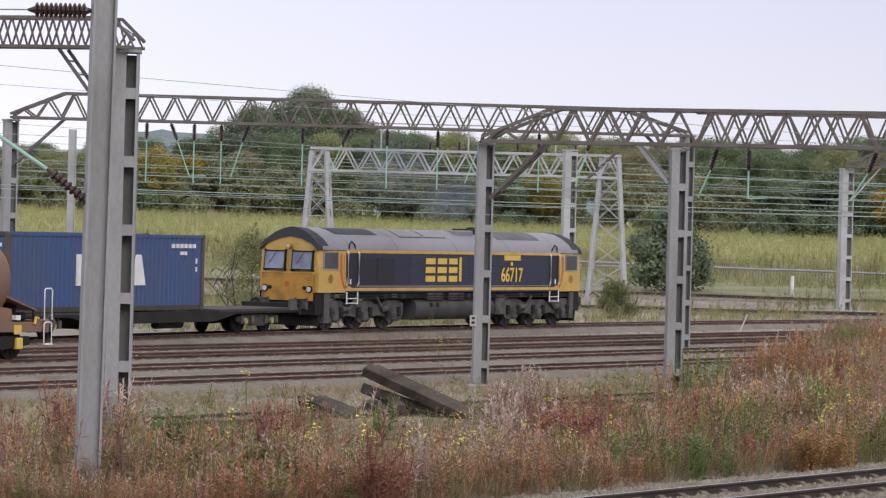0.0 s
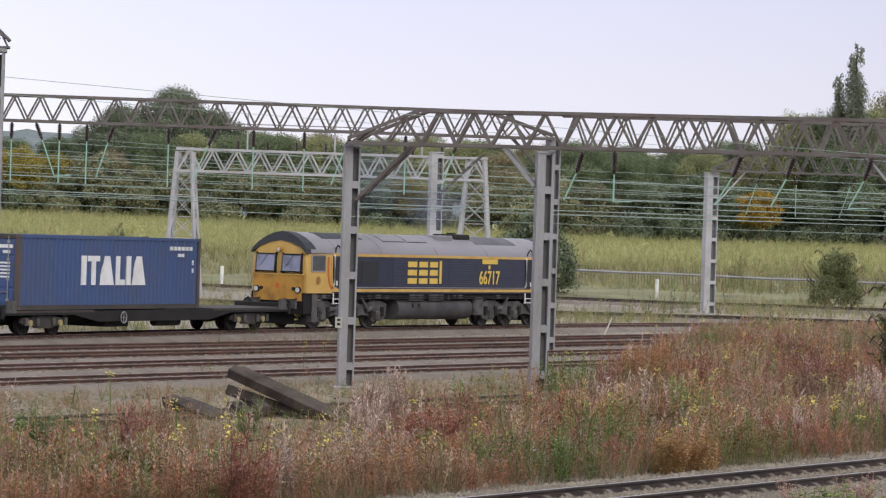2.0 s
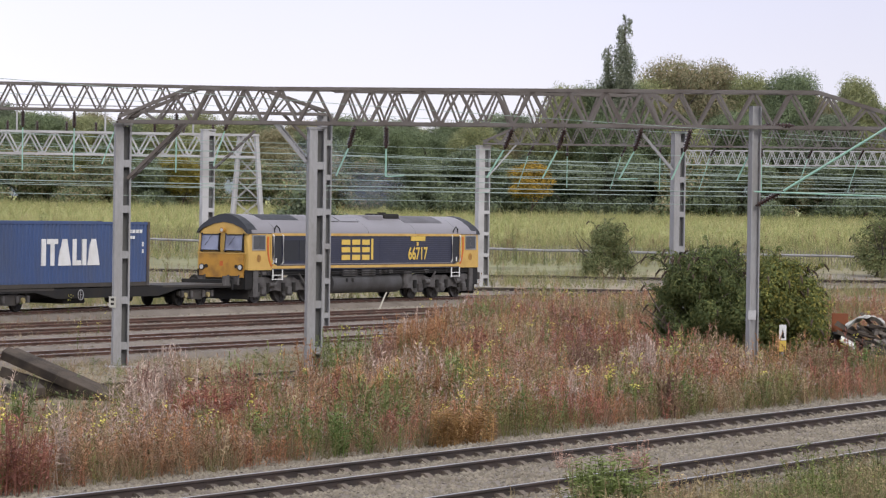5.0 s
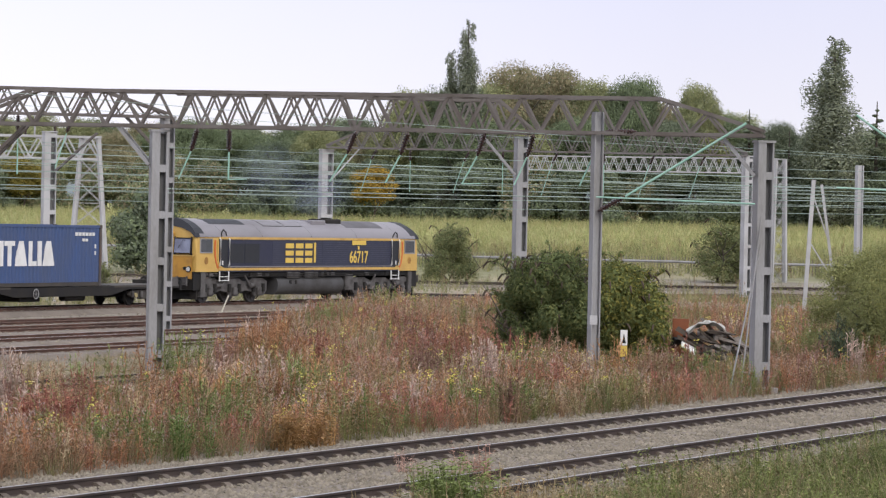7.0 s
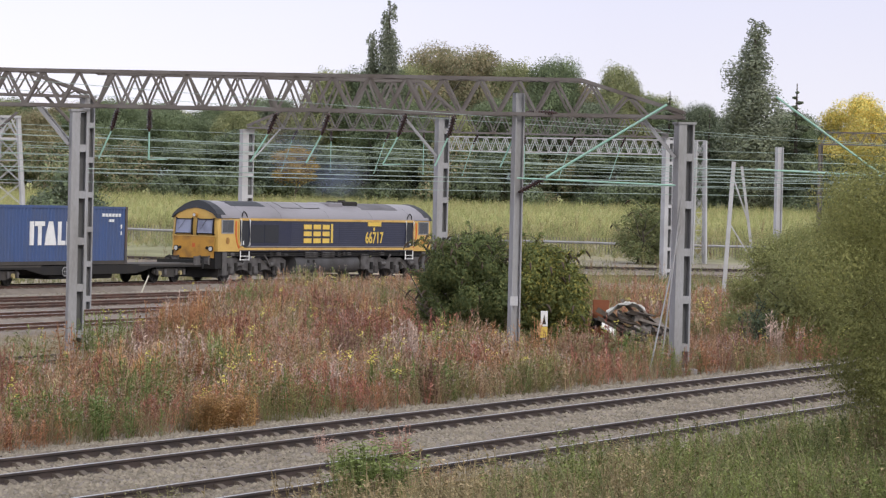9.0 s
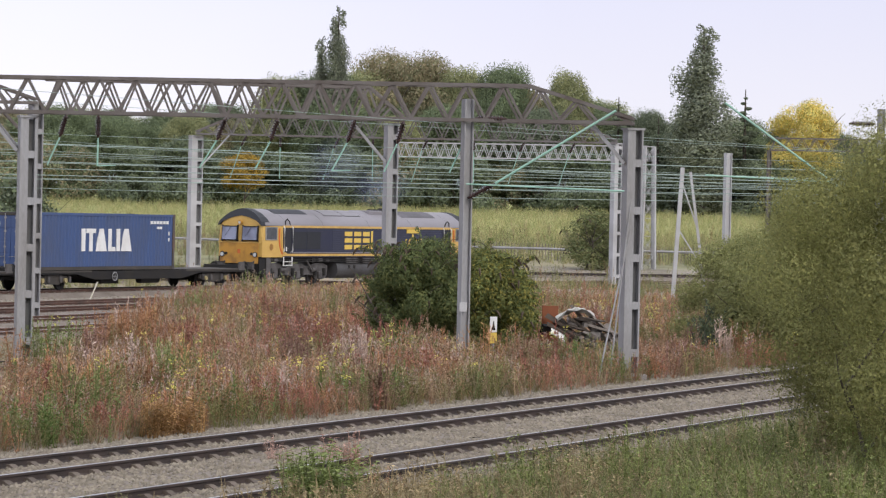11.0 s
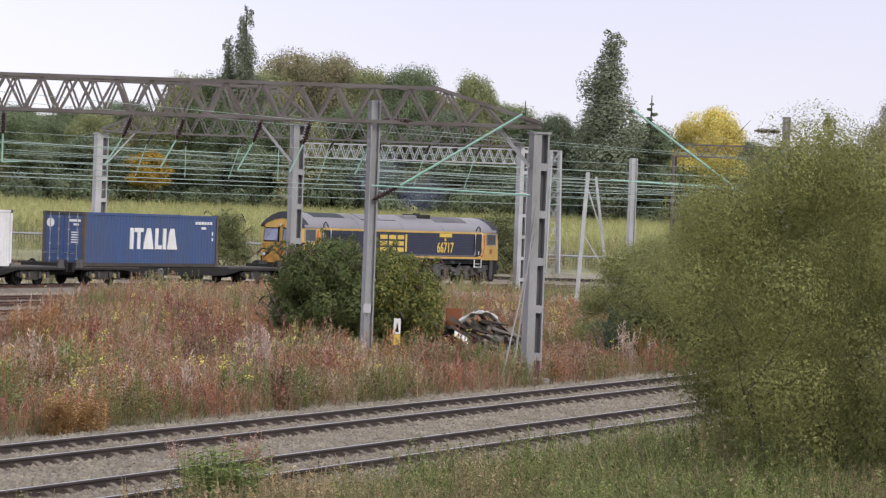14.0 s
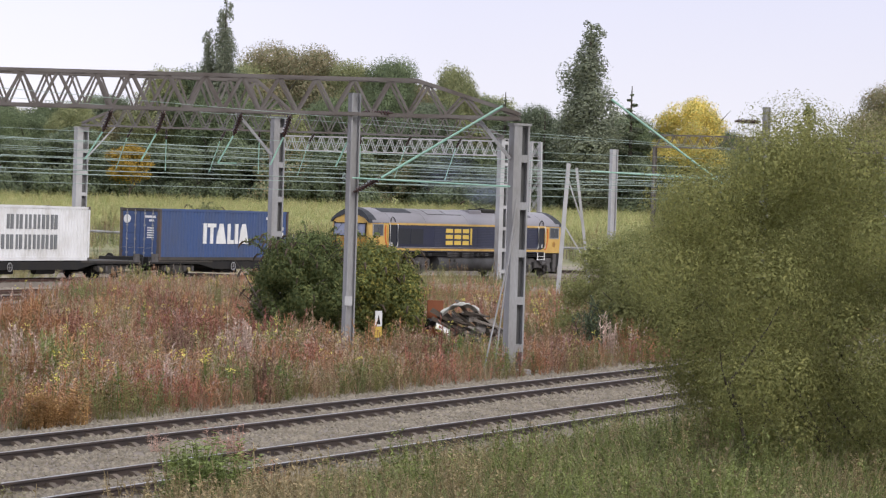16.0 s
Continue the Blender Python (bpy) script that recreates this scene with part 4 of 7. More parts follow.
    for a, b in zip(cuts, cuts[1:]):
        part("roof_panel", shell(a + 0.012, b - 0.012, arch), ROOF, t, "grey roof panel", smooth=True)
    part("roof_seams", shell(-e + 0.4, e - 0.4, [(y * 0.985, z - 0.02) for y, z in arch]), BLACK, t)
    def roof_patch(name, x0, x1, y0, y1, mat, rise=0.012, label=""):
        ys = np.linspace(y0, y1, 7)
        zs = np.interp(ys, [a for a, b in arch], [b for a, b in arch])
        out = [(float(y), float(z) + rise) for y, z in zip(ys, zs)] + [(float(y), float(z) - 0.05) for y, z in zip(ys[::-1], zs[::-1])]
        part(name, shell(x0, x1, out), mat, t, label)

    for side in (-1, 1):
        roof_patch("roof_grille", -e + 1.9, -e + 4.9, *sorted((side * 0.08, side * 0.78)), GRILLE, 0.012, "dark radiator grille on the roof")
        for x0, x1 in ((-e + 6.4, -e + 8.1), (-e + 8.3, -e + 9.8)):
            roof_patch("hatch_seam", x0 - 0.04, x1 + 0.04, *sorted((side * 0.16, side * 0.88)), BLACK, 0.006)
            roof_patch("roof_hatch", x0, x1, *sorted((side * 0.2, side * 0.84)), ROOF, 0.016, "grey roof hatch")
        roof_patch("sooty_patch", -e + 13.9, -e + 17.4, *sorted((side * 0.02, side * 0.9)), SOOT, 0.01)
    part("exhaust_bulge", Shape().box(-e + 12.6, -0.55, 3.6, -e + 14.0, 0.55, 3.97, 0.08), BLACK, t, "sooty exhaust housing")
    part("exhaust_pipe", Shape().tube([(-e + 13.3, 0, 3.9), (-e + 13.3, 0, 4.03)], 0.2, 16), BLACK, t, smooth=True)
    part("fan_housing", Shape().box(-e + 11.0, -0.7, 3.6, -e + 12.3, 0.7, 3.9, 0.06), ROOF, t)
    # underframe
    part("underframe", Shape().box(-e + 0.5, -1.2, 1.2, e - 0.5, 1.2, 1.46), BLACK, t)
    part("fuel_tank", Shape().extrude([(-1.30, 0.78), (-1.27, 0.6), (-1.17, 0.44), (-1.0, 0.34), (1.0, 0.34), (1.17, 0.44), (1.27, 0.6), (1.30, 0.78), (1.27, 0.98), (1.17, 1.13), (1.0, 1.2), (-1.0, 1.2), (-1.17, 1.13), (-1.27, 0.98)], lambda a, b, q: (-3.05 + 6.0 * q, a, b)), TANK, t, "grey fuel tank", smooth=True)
    for x in (-2.2, -0.6, 3.15):
        part("battery_box", Shape().box(x, -1.28, 1.12 if x < 3 else 0.5, x + (1.2 if x < 3 else 0.75), 1.28, 1.42 if x < 3 else 1.3, 0.04), CHASSIS, t)
    rr = random.Random(9)
    for i in range(26):
        x = rr.uniform(-9.2, 9.2)
        part("pipe_fitting", Shape().box(x, -1.3 + rr.uniform(0, 0.12), 1.16 + rr.uniform(0, 0.12), x + rr.uniform(0.1, 0.4), -1.12, 1.38, 0.02), CHASSIS if i % 3 else BLACK, t)
    for z in (1.22, 1.32):
        part("air_pipe", Shape().tube([(-8.6, -1.3, z), (8.6, -1.3, z)], 0.022, 6), BLACK, t, smooth=True)
    for x in (-2.0, -1.5):
        part("filler_cap", Shape().box(x, -1.31, 0.85, x + 0.16, -1.27, 1.02, 0.01), BLACK, t)
    for c in (-6.7, 6.7):
        bogie = part("bogie_frame", Shape(), CHASSIS, t, "dusty grey three-axle bogie")
        me = Shape()
        for y in (-1.12, 1.12):
            side = [(-2.85, 0.58), (-2.62, 0.36), (-2.35, 0.30), (-1.75, 0.30), (-1.52, 0.5), (-1.05, 0.56), (-0.55, 0.5), (-0.32, 0.30), (0.32, 0.30), (0.55, 0.5), (1.05, 0.56), (1.52, 0.5), (1.75, 0.30), (2.35, 0.30), (2.62, 0.36), (2.85, 0.58), (2.85, 1.0), (2.4, 1.14), (1.6, 1.14), (1.25, 1.0), (0.8, 0.98), (0.5, 1.1), (-0.5, 1.1), (-0.8, 0.98), (-1.25, 1.0), (-1.6, 1.14), (-2.4, 1.14), (-2.85, 1.0)]
            me.extrude(side, lambda a, b, q, y=y: (c + a, y - 0.06 + 0.12 * q, b))
        me.box(c - 2.5, -1.1, 0.7, c - 2.2, 1.1, 0.95).box(c + 2.2, -1.1, 0.7, c + 2.5, 1.1, 0.95).box(c - 0.3, -1.1, 0.6, c + 0.3, 1.1, 0.9)
        bogie.data = me.mesh("bogie_frame", CHASSIS)
        for x in (-2.05, 0.0, 2.05):
            WHEELS.append((wheelset(t, c + x, 0.53), c + x, 0.53))
            for y in (-1.22, 1.22):
                part("axle_box", Shape().box(c + x - 0.17, y - 0.1, 0.36, c + x + 0.17, y + 0.1, 0.72, 0.04), CHASSIS, bogie)
                for dx in (-0.42, 0.42):
                    part("coil_spring", Shape().tube([(c + x + dx, y, 0.5), (c + x + dx, y, 0.88)], 0.1, 12), BLACK, bogie, smooth=True)
        for x in (-1.45, 1.45):
            part("brake_cylinder", Shape().tube([(c + x - 0.22, -1.27, 0.8), (c + x + 0.2, -1.27, 0.8)], 0.11, 14), CHASSIS, bogie, smooth=True)
            part("damper", Shape().tube([(c + x * 0.5, -1.3, 1.25), (c + x * 0.9, -1.3, 0.7)], 0.05, 10), CHASSIS, bogie, smooth=True)
            part("sand_pipe", Shape().tube([(c + x * 1.75, -1.1, 1.1), (c + x * 1.85, -1.0, 0.5), (c + x * 1.72, -0.8, 0.15)], 0.03, 8), BLACK, bogie, smooth=True)
    return t


LOCO = locomotive()


def flat_wagon(s_mid, label):
    """A long flat wagon on two bogies; 20.4 m over its ends, its deck 0.9 m over the rail."""
    h = 10.1
    t = thing("flat_wagon", on_curve(s_mid, 7.2), label, "flat wagon", "container wagons")
    for y in (-1.15, 1.15):
        deep = [(-h, 0.72), (-h + 4.6, 0.72), (-h + 6.2, 0.46), (h - 6.2, 0.46), (h - 4.6, 0.72), (h, 0.72), (h, 0.86), (-h, 0.86)]
        part("side_sill", Shape().extrude(deep, lambda a, b, q, y=y: (a, y - 0.04 + 0.08 * q, b)), BLACK, t)
    part("deck", Shape().box(-h, -1.2, 0.80, -4.2, 1.2, 0.885), DECK, t)
    part("deck", Shape().box(4.2, -1.2, 0.80, h, 1.2, 0.885), DECK, t)
    part("centre_beam", Shape().box(-h, -0.3, 0.45, h, 0.3, 0.8), BLACK, t)
    for i in range(9):
        x = -8.0 + 2.0 * i
        part("cross_bearer", Shape().box(x - 0.08, -1.1, 0.6, x + 0.08, 1.1, 0.8), BLACK, t)
    for k in (-1, 1):
        part("headstock", Shape().box(k * (h - 0.12), -1.25, 0.62, k * (h + 0.02), 1.25, 1.05, 0.02), BLACK, t)
        part("end_plate", Shape().box(k * (h - 0.9), -1.23, 0.80, k * (h - 0.3), -1.19, 1.22), CHASSIS, t)
        for y in (-0.88, 0.88):
            part("buffer", Shape().tube([(k * h, y, 1.0), (k * (h + 0.3), y, 1.0), (k * (h + 0.3), y, 1.0), (k * (h + 0.36), y, 1.0)], 0.2, 14, [0.09, 0.09, 0.21, 0.2]), BLACK, t, smooth=True)
        c = k * 7.2
        bg = part("bogie_frame", Shape().extrude([(-1.45, 0.45), (-1.2, 0.35), (-0.75, 0.35), (-0.45, 0.26), (0.45, 0.26), (0.75, 0.35), (1.2, 0.35), (1.45, 0.45), (1.4, 0.62), (0.5, 0.68), (-0.5, 0.68), (-1.4, 0.62)], lambda a, b, q: (c + a, -1.06 + 0.12 * q, b)).extrude([(-1.45, 0.45), (-0.45, 0.26), (0.45, 0.26), (1.45, 0.45), (1.4, 0.62), (-1.4, 0.62)], lambda a, b, q: (c + a, 0.94 + 0.12 * q, b)).box(c - 0.25, -1, 0.4, c + 0.25, 1, 0.65), DECK, t, "grimy dark two-axle bogie")
        for x in (-0.5, 0.5, -1.25, 1.25):
            part("coil_spring", Shape().tube([(c + x, -1.12, 0.36), (c + x, -1.12, 0.62)], 0.075, 10), CHASSIS, bg, smooth=True)
        for x in (-0.95, 0.95):
            WHEELS.append((wheelset(t, c + x, 0.42, mat=BLACK), c + x, 0.42))
            part("axle_cover", Shape().tube([(c + x, -1.04, 0.44), (c + x, -1.14, 0.44)], 0.11, 14), surface("ochre_axle_paint", (0.36, 0.30, 0.14), 0.6, second=(0.16, 0.13, 0.08), scale=6, stain=0.7), bg, "dull yellow axle cover", smooth=True)
    part("handbrake_wheel", Shape().tube([(-2.3 + 0.2 * math.cos(j * math.pi / 9), -1.25, 0.6 + 0.2 * math.sin(j * math.pi / 9)) for j in range(19)], 0.022, 6).beam((-2.5, -1.25, 0.6), (-2.1, -1.25, 0.6), 0.02, 0.02).beam((-2.3, -1.25, 0.4), (-2.3, -1.25, 0.8), 0.02, 0.02), GALV, t, "pale handbrake wheel", smooth=True)
    part("brake_gear", Shape().box(-3.0, -0.9, 0.25, -1.4, 0.9, 0.45, 0.05), BLACK, t)
    part("air_tank", Shape().tube([(0.5, -0.8, 0.4), (2.2, -0.8, 0.4)], 0.16, 14), BLACK, t, smooth=True)
    return t


def container(s_mid, half, offset, label, paint, frame_paint, blue):
    """A forty-foot steel box: corrugated walls, corner posts, doors with locking rods."""
    L, W, Ht, z0 = 6.096, 1.219, 2.591, 0.905
    t = thing("shipping_container", on_curve(s_mid, half) @ Matrix.Translation((offset, 0, z0)), label, "container", "shipping containers")
    wave = []
    x = -L + 0.16
    pitch = 0.278
    while x < L - 0.30:
        wave += [(x, 0.0), (x + 0.07, 0.0), (x + 0.105, -0.036), (x + 0.21, -0.036), (x + 0.245, 0.0)]
        x += pitch
    wave.append((L - 0.16, 0.0))
    for y in (-1, 1):
        sh = Shape()
        n = len(wave)
        vs = [(a, y * (W - 0.012 + b), z) for z in (0.14, Ht - 0.1) for a, b in wave]
        sh.add(vs, [(k, k + 1, n + k + 1, n + k) for k in range(n - 1)])
        part("side_wall", sh, paint, t)
        part("bottom_rail", Shape().box(-L, y * W, 0.0, L, y * (W - 0.08), 0.16), frame_paint, t)
        part("top_rail", Shape().box(-L, y * W, Ht - 0.11, L, y * (W - 0.07), Ht), paint, t)
        for k in (-1, 1):
            part("corner_post", Shape().box(k * L, y * W, 0, k * (L - 0.16), y * (W - 0.16), Ht), EDGE_RUST if blue else paint, t)
            for z in (0.0, Ht - 0.118):
                part("corner_casting", Shape().box(k * (L + 0.004), y * (W + 0.004), z - 0.002, k * (L - 0.178), y * (W - 0.16), z + 0.12, 0.012), EDGE_RUST, t)
    roof = Shape()
    wv = [(a, Ht - 0.03 + b * 0.6) for a, b in wave]
    n = len(wv)
    roof.add([(a, y, z) for y in (-W + 0.05, W - 0.05) for a, z in wv], [(k, k + 1, n + k + 1, n + k) for k in range(n - 1)])
    part("roof", roof, BOX_TOP, t, "pale corrugated roof")
    part("floor", Shape().box(-L + 0.1, -W + 0.08, 0.05, L - 0.1, W - 0.08, 0.12), TIMBER, t)
    part("front_wall", Shape().box(L - 0.06, -W + 0.1, 0.1, L - 0.03, W - 0.1, Ht - 0.06), paint, t)
    # doors at the trailing end
    part("door_header", Shape().box(-L, -W + 0.1, Ht - 0.14, -L + 0.1, W - 0.1, Ht), frame_paint, t)
    part("door_sill", Shape().box(-L, -W + 0.1, 0.0, -L + 0.1, W - 0.1, 0.15), frame_paint, t)
    for y0, y1 in ((-1.06, -0.01), (0.01, 1.06)):
        door = part("door", Shape().box(-L + 0.03, y0, 0.16, -L + 0.07, y1, Ht - 0.15), paint, t)
        for j in range(4):
            part("door_panel", Shape().box(-L + 0.012, y0 + 0.05, 0.22 + j * 0.56, -L + 0.035, y1 - 0.05, 0.70 + j * 0.56, 0.01), paint, door)
        for f in (0.25, 0.72):
            y = y0 + (y1 - y0) * f
            rod = part("locking_rod", Shape().tube([(-L - 0.02, y, 0.06), (-L - 0.02, y, Ht - 0.05)], 0.019, 8), GALV, door, "galvanised locking rod", smooth=True)
            for z in (0.3, 1.0, 1.7, 2.3):
                part("rod_bracket", Shape().box(-L - 0.035, y - 0.05, z, -L + 0.02, y + 0.05, z + 0.08), GALV, rod)
            part("handle", Shape().beam((-L - 0.03, y, 0.62), (-L - 0.03, y + 0.36, 0.58), 0.03, 0.02), GALV, rod)
        for z in (0.35, 0.9, 1.5, 2.1):
            part("hinge", Shape().box(-L - 0.01, y0 - 0.04 if y0 < -0.5 else y1 - 0.03, z, -L + 0.05, y0 + 0.03 if y0 < -0.5 else y1 + 0.04, z + 0.12), EDGE_RUST, door)
    mark = WHITE if blue else GREY_SIGN
    part("door_marking", Shape().box(-L + 0.004, -0.95, 2.12, -L + 0.012, -0.3, 2.24).box(-L + 0.004, -0.85, 1.94, -L + 0.012, -0.55, 2.04), mark, t, "row of pale code marks")
    for j in range(5):
        part("door_marking", Shape().box(-L + 0.004, -0.85, 1.1 + j * 0.12, -L + 0.012, -0.45, 1.16 + j * 0.12), mark, t)
    if blue:
        disc = Shape().tube([(-L + 0.002, 0.78, 2.05), (-L + 0.011, 0.78, 2.05)], 0.22, 20)
        part("round_sign", disc, WHITE, t, "pale round sign", smooth=True)
    for y in (-1, 1):
        face = y * (W + 0.001)

        def bars(name, label, cells, z0, z1, mat, slope=0.0):
            for a, b, zl, zh, top in cells:
                f = 1 if y < 0 else -1
                sh = Shape().extrude([(a * f, zl), (b * f, zl), ((b - top) * f, zh), ((a + top) * f, zh)], lambda p, q, e_: (p, y * (W - 0.045 + 0.052 * e_), q))
                part(name, sh, mat, t, label)

        if blue:
            cells = [(a - 0.3, b - 0.3, c, d, e) for a, b, c, d, e in [(-1.8, -1.5, 0.86, 1.9, 0), (-1.16, -0.88, 0.86, 1.7, 0), (-1.42, -0.62, 1.7, 1.9, 0), (-0.6, 0.34, 0.86, 1.9, 0.3), (0.46, 0.74, 1.06, 1.9, 0), (0.46, 1.08, 0.86, 1.06, 0), (1.2, 1.48, 0.86, 1.9, 0), (1.56, 2.5, 0.86, 1.9, 0.3)]]
            bars("brand_block", "white brand block", cells, 0, 0, WHITE)
            cells = [(3.9 + 0.28 * j, 4.08 + 0.28 * j, 2.14, 2.28, 0) for j in range(6)] + [(4.5, 4.66, 1.9, 2.02, 0), (4.74, 4.9, 1.9, 2.02, 0), (5.5, 5.6, 1.6, 1.78, 0), (5.5, 5.6, 1.32, 1.48, 0)]
            bars("code_mark", "", cells, 0, 0, WHITE)
        else:
            for z, n, w in ((1.50, 6, 0.62), (0.55, 7, 0.62)):
                cells = []
                for j in range(n):
                    a = (3.3 - n * 0.78) + j * 0.78
                    cells += [(a, a + 0.2, z, z + 0.68, 0), (a + 0.34, a + w - 0.06, z, z + 0.68, 0)]
                bars("brand_block", "grey brand block", cells, 0, 0, GREY_SIGN)
    return t


S_W1, S_W2 = -11.2, -31.9
WAGON1 = flat_wagon(S_W1, "black container flat wagon behind the locomotive")
WAGON2 = flat_wagon(S_W2, "black container flat wagon under a white container")
BOX1 = container(S_W1, 7.2, -3.05, "blue corrugated shipping container with white marks", BOX_BLUE, DECK, True)
BOX2 = container(S_W2, 7.2, -1.2, "white corrugated shipping container with grey marks", BOX_WHITE, BOX_WHITE, False)



def smoke_material():
    m = bpy.data.materials.new("thin_exhaust_smoke")
    m.use_nodes = True
    n, l = m.node_tree.nodes, m.node_tree.links
    n.clear()
    tc = n.new("ShaderNodeTexCoord")
    flat = n.new("ShaderNodeVectorMath")
    flat.operation = "MULTIPLY"
    flat.inputs[1].default_value = (1, 0, 1)
    l.new(tc.outputs["Object"], flat.inputs[0])
    length = n.new("ShaderNodeVectorMath")
    length.operation = "LENGTH"
    l.new(flat.outputs[0], length.inputs[0])
    fade = n.new("ShaderNodeMapRange")
    fade.interpolation_type = "SMOOTHSTEP"
    fade.inputs["From Min"].default_value, fade.inputs["From Max"].default_value = 0.95, 0.05
    l.new(length.outputs["Value"], fade.inputs["Value"])
    cloudy = n.new("ShaderNodeTexNoise")
    cloudy.inputs["Scale"].default_value, cloudy.inputs["Detail"].default_value = 2.2, 4.0
    l.new(tc.outputs["Object"], cloudy.inputs["Vector"])
    amount = n.new("ShaderNodeMath")
    amount.operation = "MULTIPLY"
    l.new(fade.outputs[0], amount.inputs[0])
    l.new(cloudy.outputs["Fac"], amount.inputs[1])
    thin = n.new("ShaderNodeMath")
    thin.operation = "MULTIPLY"
    thin.inputs[1].default_value = 0.42
    l.new(amount.outputs[0], thin.inputs[0])
    clear, grey = n.new("ShaderNodeBsdfTransparent"), n.new("ShaderNodeBsdfDiffuse")
    grey.inputs["Color"].default_value = (0.16, 0.19, 0.27, 1)
    mix, out = n.new("ShaderNodeMixShader"), n.new("ShaderNodeOutputMaterial")
    l.new(thin.outputs[0], mix.inputs[0])
    l.new(clear.outputs[0], mix.inputs[1])
    l.new(grey.outputs[0], mix.inputs[2])
    l.new(mix.outputs[0], out.inputs[0])
    return m


def exhaust_smoke():
    """Thin blue-grey puffs that trail over the locomotive's roof."""
    t = thing("exhaust_smoke", on_curve(10.15, 6.7), "thin blue-grey exhaust haze above the locomotive", "smoke")
    mat = smoke_material()
    for x, y, z, a, c in ((2.2, 0.2, 5.3, 3.0, 1.5), (-1.6, 0.8, 6.2, 3.6, 1.9), (5.2, 2.6, 5.0, 2.6, 1.2)):
        bm = bmesh.new()
        bmesh.ops.create_icosphere(bm, subdivisions=3, radius=1.0)
        for v in bm.verts:
            v.co *= 1 + 0.05 * noise.noise(v.co * 2.0)
        me = bpy.data.meshes.new("puff")
        bm.to_mesh(me)
        bm.free()
        me.polygons.foreach_set("use_smooth", [True] * len(me.polygons))
        me.materials.append(mat)
        ob = new("puff", me)
        ob.parent = t
        ob.matrix_local = Matrix.Translation((x, y, z)) @ Matrix.Diagonal((a, 0.6, c, 1))
    return t


SMOKE = exhaust_smoke()

# metres run by the train along its track
RUN = [(0.0, 0.0), (2.0, 9.17), (3.5, 15.9), (5.0, 22.62), (7.5, 33.89), (9.0, 40.65), (12.5, 55.99), (14.5, 64.52), (16.0, 71.08)]


def run_at(t):
    return float(np.interp(t, [a for a, b in RUN], [b for a, b in RUN]))


def motions():
    times = [i * 0.5 for i in range(33)]
    walk(LOCO, [(t, on_curve(10.15 + run_at(t), 6.7)) for t in times])
    for ob, s, off in ((WAGON1, S_W1, None), (WAGON2, S_W2, None), (BOX1, S_W1, -3.05), (BOX2, S_W2, -1.2)):
        shift = Matrix.Translation((off, 0, 0.905)) if off is not None else Matrix()
        walk(ob, [(t, on_curve(s + run_at(t), 7.2) @ shift) for t in times])
    walk(SMOKE, [(t, on_curve(10.15 + run_at(t) * 1.03, 6.7)) for t in times])
    steps = [min(i * 4 / 30, 16.0) for i in range(121)]
    for ob, x, r in WHEELS:
        walk(ob, [(t, Matrix.Translation((x, 0, r)) @ Matrix.Rotation(run_at(t) / r, 4, "Y")) for t in steps])
# ---- plants ----
rng = np.random.default_rng(7)


def ribbon(p, q, w0, w1, side):
    """Two triangles from p to q."""
    p, q, side = np.array(p, float), np.array(q, float), np.array(side, float)
    return [[p - side * w0, p + side * w0, q + side * w1], [p - side * w0, q + side * w1, q - side * w1]]


def leaf_tri(base, way, length, width, droop=0.0):
    way = np.array(way, float)
    side = np.cross(way, (0, 0, 1.0))
    side /= np.linalg.norm(side) + 1e-6
    base = np.array(base, float)
    tip = base + way * length + np.array((0, 0, -droop))
    mid = base + way * length * 0.45
    return [[base, mid + side * width / 2, tip], [base, tip, mid - side * width / 2]]


